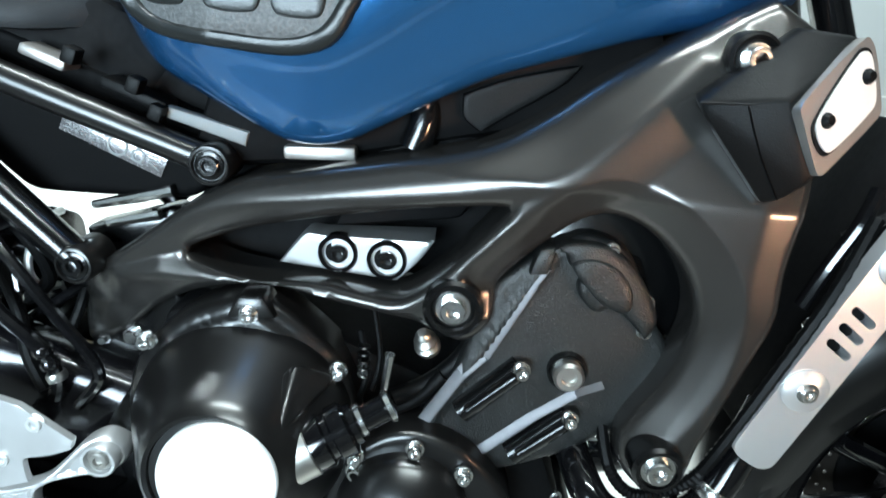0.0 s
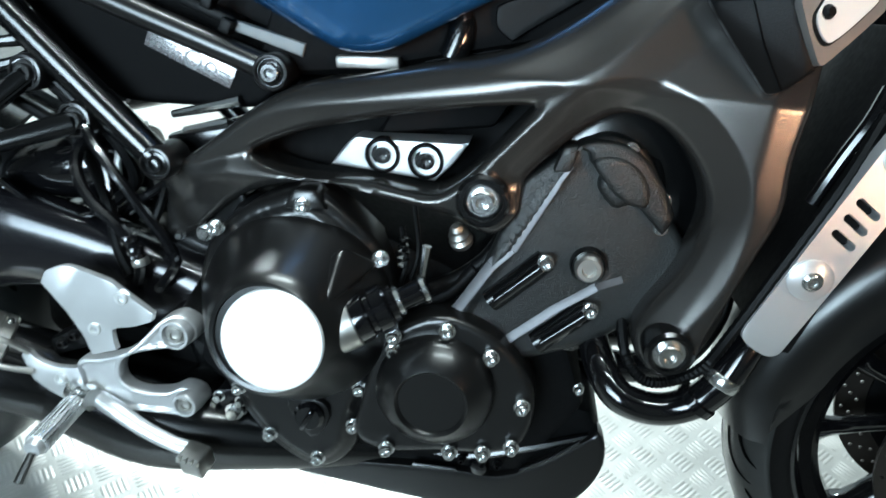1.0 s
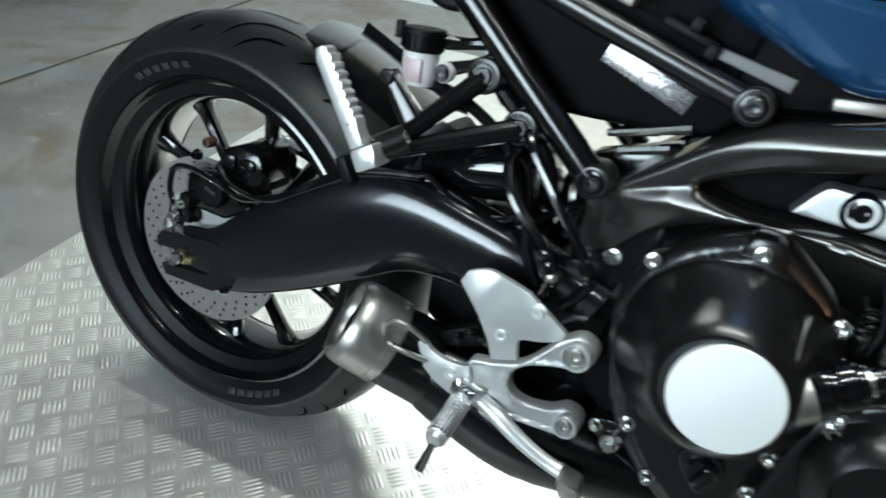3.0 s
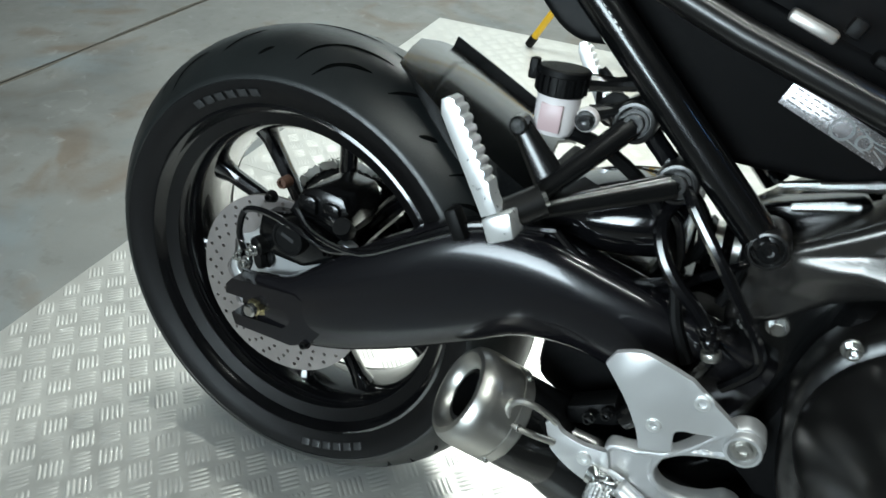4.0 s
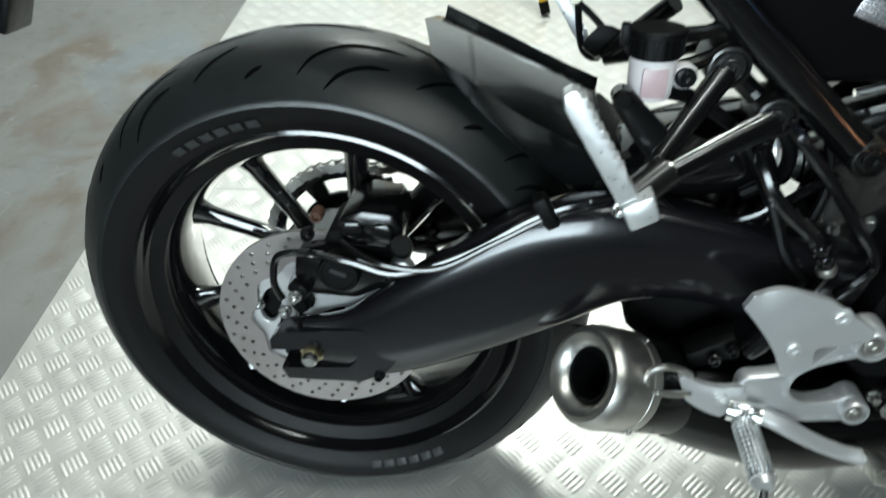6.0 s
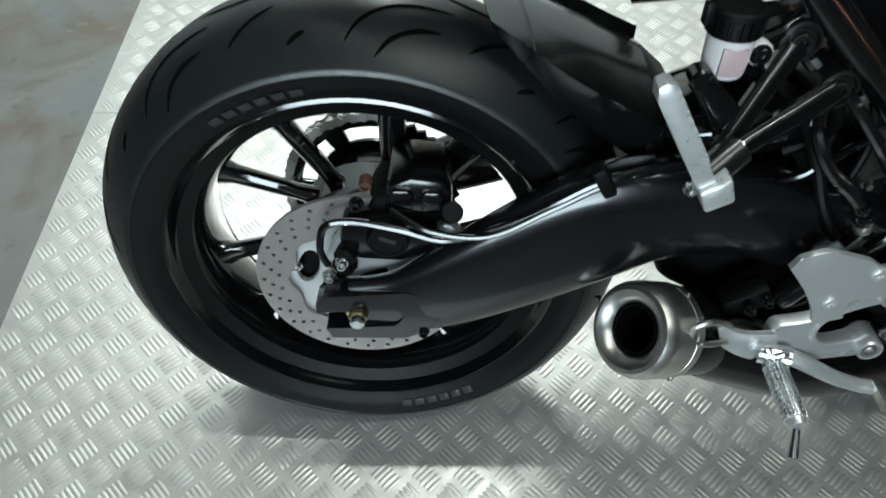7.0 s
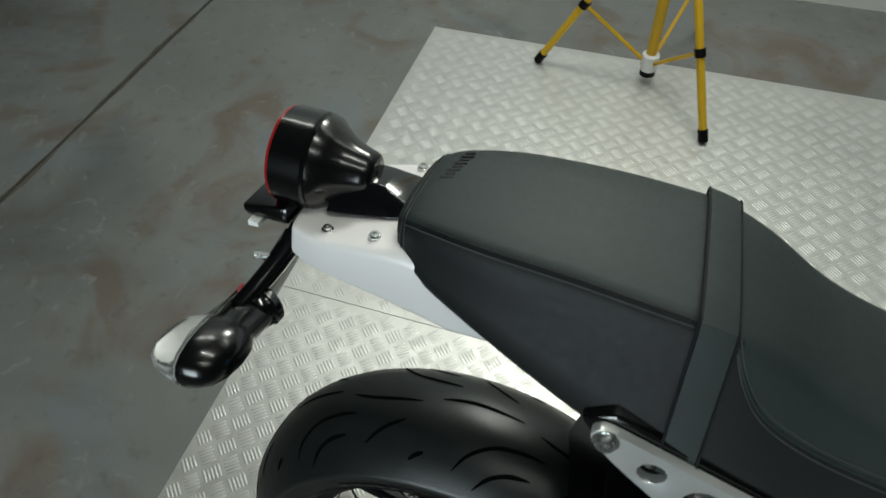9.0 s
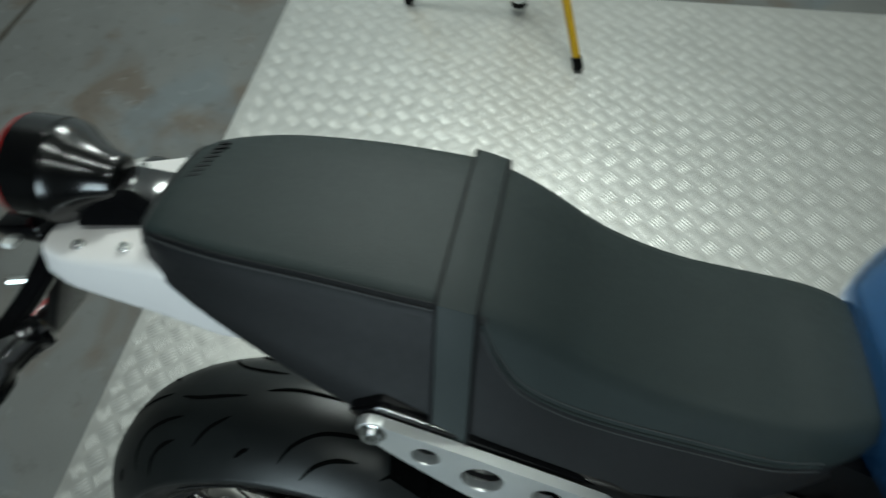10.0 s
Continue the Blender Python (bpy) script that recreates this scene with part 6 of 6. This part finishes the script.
for k in range(20):
    a = 2 * math.pi * k / 20
    part("cap_rib", box(0.0035, 0.0035, 0.014, Matrix.Translation((0.322 + 0.0212 * math.cos(a), -0.140 + 0.0212 * math.sin(a), 0.6555)) @ pose(0, 0, 0, 0, 0, 360 * k / 20), 0), PLASTIC, res)
part("mount_ear", lathe([(0.0100, 0.008), (0.0105, -0.003), (0.0095, -0.005), (0.0002, -0.005)], Matrix.Translation((0.349, -0.138, 0.629)), 24), CLEARP, res)
part("ear_web", box(0.026, 0.008, 0.014, Matrix.Translation((0.336, -0.136, 0.629)), 0.002), CLEARP, res)
bolt(0.349, -0.143, 0.629, 0.0088, 0.006, SATIN, res)
part("cap_tab", box(0.008, 0.010, 0.018, Matrix.Translation((0.297, -0.145, 0.664)), 0.002), PLASTIC, res)
part("mount_arm", tube([(0.342, -0.128, 0.658), (0.365, -0.12, 0.660), (0.392, -0.112, 0.666)], [0.008, 0.006, 0.008], n=10), SATIN, res)
part("mount_arm", tube([(0.349, -0.128, 0.632), (0.372, -0.12, 0.640), (0.392, -0.112, 0.650)], [0.008, 0.006, 0.008], n=10), SATIN, res)
part("outlet_hose", tube([(0.325, -0.138, 0.616), (0.345, -0.13, 0.612), (0.37, -0.115, 0.60), (0.42, -0.10, 0.56), (0.455, -0.11, 0.50), (0.47, -0.125, 0.46), (0.49, -0.135, 0.43)], 0.0065, n=10), PLASTIC, res, "black rubber hose")

# hoses between the swingarm and the engine
for pts, r, mat in ((((0.34, -0.118, 0.512), (0.38, -0.115, 0.485), (0.42, -0.11, 0.48), (0.455, -0.11, 0.50), (0.445, -0.10, 0.545), (0.42, -0.10, 0.56)), 0.0045, GLOSS),
                    (((0.440, -0.115, 0.592), (0.455, -0.132, 0.575), (0.486, -0.140, 0.540), (0.518, -0.142, 0.500), (0.540, -0.143, 0.472), (0.545, -0.143, 0.452), (0.523, -0.140, 0.420)), 0.0058, GLOSS),
                    (((0.440, -0.105, 0.575), (0.432, -0.122, 0.553), (0.440, -0.134, 0.530), (0.458, -0.140, 0.508), (0.484, -0.142, 0.486), (0.500, -0.142, 0.466), (0.506, -0.142, 0.448), (0.500, -0.138, 0.425)), 0.0066, GLOSS),
                    (((0.33, -0.11, 0.51), (0.37, -0.105, 0.475), (0.43, -0.10, 0.468), (0.48, -0.095, 0.50), (0.52, -0.09, 0.53)), 0.0050, GLOSS),
                    (((0.42, -0.08, 0.59), (0.46, -0.09, 0.56), (0.47, -0.08, 0.52), (0.44, -0.07, 0.49)), 0.007, PLASTIC),
                    (((0.50, -0.08, 0.56), (0.51, -0.09, 0.52), (0.50, -0.10, 0.48)), 0.005, PLASTIC)):
    part("hose", tube(pts, r, n=9), mat, BIKE, "black rubber hose behind the footrest")
for x, z in ((0.495, 0.474), (0.501, 0.462), (0.506, 0.450)):
    part("hose_fitting", lathe([(0.0085, -0.004), (0.0092, -0.002), (0.0092, 0.002), (0.0085, 0.004)], axis_to((x, -0.142, z), (x + 0.01, -0.142, z - 0.03)), 14), STEEL if z < 0.455 else GLOSS, BIKE, "crimped hose fitting")
shock = part("rear_shock", tube([(0.43, -0.005, 0.495), (0.60, -0.005, 0.515)], 0.024, n=20), STEEL, BIKE, "rear shock with a bare metal body")
for k in range(8):
    part("spring_coil", lathe([(0.026, -0.005), (0.030, 0), (0.026, 0.005)], axis_to((0.44 + 0.018 * k, -0.005, 0.496 + 0.0021 * k), (0.60, -0.005, 0.515)), 22), SATIN, shock)
canister = part("inner_guard", loft([(0.30, -0.030, 0.505, 0.045, 0.018, 0), (0.33, -0.034, 0.513, 0.058, 0.032, 0), (0.38, -0.036, 0.522, 0.066, 0.042, 0), (0.43, -0.036, 0.530, 0.062, 0.042, 0), (0.455, -0.034, 0.533, 0.052, 0.036, 0)], 28, 2.2), GLOSS, BIKE, "gloss black curved guard in front of the tyre", 60)
part("guard_edge", tube([(0.455, -0.034 + 0.054 * math.cos(a), 0.533 + 0.038 * math.sin(a)) for a in [math.pi * k / 8 + math.pi * 0.45 for k in range(9)]], 0.004, n=8, sub=3), BRUSHED, canister)
for x, y, z in ((0.545, -0.075, 0.60), (0.56, -0.08, 0.585), (0.53, -0.07, 0.615), (0.575, -0.085, 0.61)):
    part("link_fitting", tube([(x - 0.03, y, z - 0.004), (x + 0.02, y, z + 0.010)], [0.004, 0.006], n=8), ZINC, BIKE, "bright linkage rod under the side panel")
part("linkage_block", hull([(0.50, -0.07, 0.57), (0.59, -0.07, 0.60), (0.60, -0.07, 0.57), (0.52, -0.07, 0.545), (0.50, -0.03, 0.57), (0.59, -0.03, 0.60), (0.60, -0.03, 0.57), (0.52, -0.03, 0.545)], 0.006), SATIN, BIKE, "dark linkage block")
piv = part("pivot_plate", casting([(0.505, 0.535), (0.545, 0.545), (0.60, 0.52), (0.59, 0.46), (0.575, 0.40), (0.565, 0.32), (0.60, 0.28), (0.555, 0.27), (0.525, 0.33), (0.515, 0.42)], -0.088, -0.055, 0.005, 0.004), SATIN, BIKE, "black cast swingarm pivot plate")
for x, y, z, r in ((0.554, -0.089, 0.472, 0.0105), (0.526, -0.089, 0.466, 0.006), (0.609, -0.150, 0.288, 0.0105), (0.590, -0.145, 0.302, 0.007), (0.617, -0.150, 0.303, 0.007)):
    bolt(x, y, z, r, 0.010, ZINC, piv, False)
part("stand_switch_bracket", plate([(0.583, 0.300), (0.592, 0.310), (0.622, 0.310), (0.622, 0.285), (0.606, 0.276), (0.598, 0.284)], -0.146, -0.10, (), 0.002), SATIN, piv, "dark bracket with zinc bolts")

part("silencer_chamber", hull([(x, y, z) for y in (-0.085, 0.10) for x, z in ((0.343, 0.40), (0.343, 0.32), (0.40, 0.29), (0.56, 0.28), (0.56, 0.40), (0.50, 0.42), (0.40, 0.40))], 0.015), MATTE, BIKE, "black silencer chamber and linkage under the swingarm")

# rider's footrest hanger
hang = part("footrest_hanger", casting([(0.446, 0.340), (0.472, 0.347), (0.500, 0.358), (0.518, 0.3745), (0.538, 0.397), (0.5555, 0.4045), (0.571, 0.394), (0.573, 0.378), (0.557, 0.3665), (0.530, 0.362), (0.508, 0.356), (0.495, 0.3445), (0.4945, 0.324), (0.513, 0.311), (0.540, 0.3105), (0.556, 0.3175), (0.572, 0.310), (0.576, 0.294), (0.561, 0.2815), (0.538, 0.2825), (0.500, 0.2865), (0.475, 0.2915), (0.455, 0.300), (0.444, 0.318)],
                                       lambda x, z: -0.176 + max(0, x - 0.50) * 0.22, lambda x, z: -0.160 + max(0, x - 0.50) * 0.3, 0.0030, 0.002, relief=lambda x, z, d: -0.0028 * max(0, min(1, (d - 0.0045) / 0.002))), SILVER, BIKE, "silver cast footrest hanger")
for x, z, r in ((0.555, 0.385, 0.0165), (0.562, 0.301, 0.0140)):
    part("bolt_boss", lathe([(r, 0.02), (r, -0.012), (r - 0.001, -0.014), (r - 0.0035, -0.014), (r - 0.0045, -0.008), (0.0002, -0.008)], Matrix.Translation((x, -0.160, z)), 30), SILVER, hang)
    bolt(x, -0.168, z, r * 0.70, 0.006, STEEL, hang)
heel = part("heel_guard", plate([(0.424, 0.434, 1), (0.430, 0.447, 1), (0.4503, 0.4555), (0.470, 0.453), (0.4975, 0.4455, 1), (0.5425, 0.4155, 1), (0.540, 0.4065, 1), (0.520, 0.398), (0.4985, 0.3918), (0.497, 0.380), (0.4996, 0.368, 1), (0.472, 0.3585, 1), (0.4645, 0.3786), (0.448, 0.405)], -0.188, -0.181, (), 0.0022), SILVER, hang, "silver plate heel guard")
for x, z in ((0.510, 0.4285), (0.478, 0.3895)):
    bolt(x, -0.186, z, 0.0095, 0.0045, BRUSHED, hang)
PM = axis_to((0.450, -0.178, 0.300), (0.452, -0.262, 0.292))
peg = part("footpeg", tube([PM @ Vector((0, 0.004, 0)), PM @ Vector((0, 0.012, 0)), PM @ Vector((0, 0.082, 0)), PM @ Vector((0, 0.088, 0))], [0.0085, 0.0105, 0.0105, 0.008], n=20, sub=2), SILVER, hang, "ribbed alloy footpeg")
for k in range(12):
    part("grip_ring", lathe([(0.0098, -0.0022), (0.0122, -0.0008), (0.0122, 0.0008), (0.0098, 0.0022)], PM @ Matrix.Translation((0, 0.018 + 0.0056 * k, 0)), 16), SILVER, hang)
for k in range(7):
    a = radians(30 + 20 * k)
    part("grip_rib", box(0.0022, 0.068, 0.003, PM @ Matrix.Translation((0.0112 * math.cos(a), 0.047, 0.0112 * math.sin(a))) @ Matrix.Rotation(math.pi / 2 - a, 4, "Y"), 0.0008), ZINC, hang)
part("peg_feeler", tube([PM @ Vector((0, 0.088, -0.004)), Vector((0.449, -0.284, 0.266))], [0.004, 0.0055], n=10), ZINC, hang)
part("peg_pivot", lathe([(0.013, -0.016), (0.013, 0.016)], Matrix.Translation((0.453, -0.182, 0.303)) @ pose(0, 0, 0, 0, 0, 70), 20), ZINC, hang)
part("return_spring", tube([(0.440, -0.186, 0.318), (0.446, -0.192, 0.312), (0.456, -0.194, 0.318), (0.462, -0.19, 0.312)], 0.003, n=8), ZINC, hang)
lever = part("brake_pedal", tube([(0.462, -0.178, 0.302), (0.490, -0.185, 0.293), (0.522, -0.188, 0.276), (0.556, -0.188, 0.262), (0.580, -0.188, 0.257)], [0.009, 0.0095, 0.0085, 0.008, 0.009], n=12, flat=0.6), SILVER, hang, "silver cast brake pedal")
part("pedal_tip", hull([(x, y, z) for y in (-0.215, -0.182) for x, z in ((0.572, 0.268), (0.596, 0.262), (0.601, 0.243), (0.578, 0.247))], 0.003), STEEL, hang, "toothed steel pedal tip")
for k in range(4):
    part("tip_tooth", box(0.004, 0.006, 0.006, Matrix.Translation((0.577 + 0.006 * k, -0.217, 0.268 - 0.0015 * k))), STEEL, hang)
part("rear_tail", plate([(0.3838, 0.340, 1), (0.392, 0.345), (0.402, 0.336), (0.424, 0.331), (0.447, 0.334, 1), (0.452, 0.312), (0.432, 0.292, 1), (0.412, 0.300), (0.394, 0.313, 1)], -0.180, -0.173, (), 0.0018), SILVER, hang, "silver bracket tail")
bolt(0.428, -0.178, 0.318, 0.0095, 0.006, BRUSHED, hang)
part("wire_loop", tube([(0.394, -0.180, 0.345), (0.380, -0.190, 0.360), (0.364, -0.196, 0.367), (0.352, -0.197, 0.362), (0.349, -0.197, 0.350), (0.354, -0.197, 0.338), (0.372, -0.194, 0.332), (0.396, -0.181, 0.322)], 0.0036, n=8, sub=5), STEEL, hang, "bent steel wire loop")
bolt(0.362, -0.172, 0.342, 0.005, 0.005, STEEL, hang)
part("master_cylinder", lathe([(0.0002, 0), (0.011, 0), (0.013, 0.01), (0.013, 0.05), (0.008, 0.055), (0.008, 0.075)], axis_to((0.452, -0.150, 0.355), (0.50, -0.150, 0.43)), 20), SATIN, hang, "black brake master cylinder")
for x, z in ((0.435, 0.362), (0.42, 0.35)):
    bolt(x, -0.160, z, 0.0065, 0.007, SATIN, hang)
part("pedal_switch", hull([(0.395, -0.15, 0.345), (0.44, -0.15, 0.37), (0.45, -0.15, 0.345), (0.40, -0.15, 0.325), (0.395, -0.12, 0.345), (0.44, -0.12, 0.37), (0.45, -0.12, 0.345), (0.40, -0.12, 0.325)], 0.004), PLASTIC, hang)
part("side_stand", tube([(0.62, 0.15, 0.24), (0.55, 0.20, 0.10), (0.52, 0.235, 0.058)], 0.012, n=12), SATIN, BIKE, "black side stand")

# ---- tail ----
tail = part("tail_tray", loft([(-0.206, 0, 0.870, 0.045, 0.014, -6), (-0.200, 0, 0.869, 0.068, 0.019, -8), (-0.17, 0, 0.866, 0.078, 0.022, -8), (-0.08, 0, 0.868, 0.088, 0.036, -8), (-0.02, 0, 0.858, 0.094, 0.036, -8), (0.045, 0, 0.852, 0.096, 0.020, -10)], 40, 8.0), PALE, BIKE, "pale silver metal tail tray under the seat")
for x, y, z in ((-0.163, -0.060, 0.8885), (-0.110, -0.066, 0.9000), (-0.163, 0.060, 0.8885), (-0.110, 0.066, 0.9000)):
    bolt(x, y, z, 0.0060, 0.004, ZINC, tail, turn=Matrix.Rotation(radians(-90), 4, "X"))
TAIL_AXIS = axis_to((-0.234, 0.0, 0.926), (-0.142, 0.0, 0.921)) @ Matrix.Diagonal((1.0, 0.88, 1.0, 1.0))
lamp = part("tail_lamp", lathe([(0.047, 0.0), (0.0505, 0.004), (0.0510, 0.042), (0.0490, 0.0445), (0.0490, 0.0465), (0.0500, 0.048), (0.0480, 0.054), (0.0420, 0.063), (0.0350, 0.074), (0.0290, 0.087), (0.0255, 0.100), (0.0235, 0.108), (0.0200, 0.111), (0.0060, 0.111), (0.0050, 0.106), (0.0002, 0.106)], TAIL_AXIS, 56), SATIN, BIKE, "gloss black round tail lamp with a red lens", 40)
part("lens", lathe([(0.0478, -0.0005), (0.0478, 0.003), (0.0478, 0.004)], TAIL_AXIS, 56), REDL, lamp, "dark red round lens")
part("lens_ring", lathe([(0.0500, 0.000), (0.0500, 0.003), (0.0480, 0.003), (0.0480, -0.001)], TAIL_AXIS, 56, closed=True), REDL, lamp)
part("lamp_mount", hull([(x, y, z) for x, w, z in ((-0.176, 0.040, 0.892), (-0.172, 0.030, 0.908), (-0.100, 0.038, 0.902), (-0.092, 0.032, 0.906), (-0.091, 0.026, 0.914), (-0.120, 0.018, 0.924), (-0.150, 0.018, 0.926)) for y in (-w, w)], 0.004, 3), GLOSS, lamp, "gloss black lamp mount")
holder = part("plate_holder", hull([(-0.215, -0.045, 0.872), (-0.195, -0.045, 0.872), (-0.195, 0.045, 0.872), (-0.215, 0.045, 0.872), (-0.30, -0.035, 0.70), (-0.29, -0.035, 0.695), (-0.29, 0.035, 0.695), (-0.30, 0.035, 0.70)], 0.004), PLASTIC, BIKE, "black plastic number plate holder")
part("plate_light", hull([(-0.272, -0.045, 0.880), (-0.215, -0.048, 0.890), (-0.215, 0.048, 0.890), (-0.272, 0.045, 0.880), (-0.268, -0.045, 0.868), (-0.215, -0.048, 0.868), (-0.215, 0.048, 0.868), (-0.268, 0.045, 0.868)], 0.005), GLOSS, holder, "gloss black plate light")
part("light_lens", box(0.012, 0.024, 0.006, Matrix.Translation((-0.253, -0.042, 0.866))), WHITEP, holder, "white light lens")
part("reflector", box(0.012, 0.050, 0.075, Matrix.Translation((-0.345, 0.0, 0.66)) @ pose(0, 0, 0, 0, 25, 0), 0.004), PLASTIC, holder, "black reflector block")
part("reflector_lens", box(0.006, 0.044, 0.068, Matrix.Translation((-0.352, 0.0, 0.663)) @ pose(0, 0, 0, 0, 25, 0), 0.002), REDL, holder, "red reflector")
part("holder_arm", tube([(-0.30, 0, 0.71), (-0.335, 0, 0.68)], 0.012, n=10), PLASTIC, holder)
for side in (-1, 1):
    ind = part("indicator", tube([(-0.206, side * 0.050, 0.862), (-0.218, side * 0.085, 0.838), (-0.235, side * 0.125, 0.815)], [0.013, 0.011, 0.010], n=14), GLOSS, BIKE, "gloss black rear indicator with a clear lens")
    part("collar", lathe([(0.0150, 0.0), (0.0225, 0.002), (0.0240, 0.004), (0.0240, 0.011), (0.0215, 0.014), (0.0205, 0.024)], axis_to((-0.219, side * 0.095, 0.805), (-0.226, side * 0.130, 0.804)), 28), GLOSS, ind)
    for name, mat, label, x0, x1, grow in (("can", SATIN, "", -0.2430, 0.0, 1.0), ("reflector", BRUSHED, "bright reflector bowl", -0.2460, -0.2436, 0.93), ("clear_lens", GLASS, "clear ribbed indicator lens", -0.30, -0.2470, 0.97)):
        loops = []
        for y, x, r in ((0.106, -0.224, 0.0195), (0.118, -0.226, 0.0215), (0.146, -0.230, 0.0225), (0.150, -0.232, 0.0255), (0.158, -0.234, 0.0300), (0.174, -0.236, 0.0320), (0.192, -0.238, 0.0308), (0.206, -0.239, 0.0258), (0.214, -0.240, 0.0178), (0.2175, -0.240, 0.0070)):
            loops.append([Vector((max(x0, min(x1, x + (1.60 if name == "clear_lens" else 1.12) * r * grow * math.cos(2 * math.pi * k / 32))), side * y, 0.805 + 0.80 * r * grow * math.sin(2 * math.pi * k / 32))) for k in range(32)])
        part(name, rings(bmesh.new(), loops), mat, ind, label)
    part("lamp_core", lathe([(0.019, -0.001), (0.014, -0.006), (0.0002, -0.009)], Matrix.Translation((-0.2475, side * 0.176, 0.805)) @ pose(0, 0, 0, 0, 0, -90), 20), BRUSHED, ind)
part("plate_screw", tube([(-0.214, -0.074, 0.848), (-0.236, -0.084, 0.852)], 0.0042, n=8), ZINC, BIKE, "bright plate screw")

# the seat and all that is fixed round it sit a little further over
seat_ob.location = (0.010, 0.010, -0.008)
for ob in (tail, lamp, holder, grab, tray, *(o for o in BIKE.children if o.name.split(".")[0] in ("indicator", "plate_screw"))):
    ob.location = (0.010, 0.022, -0.008)
ind.location = (0.010, -0.004, -0.026)      # the far one droops
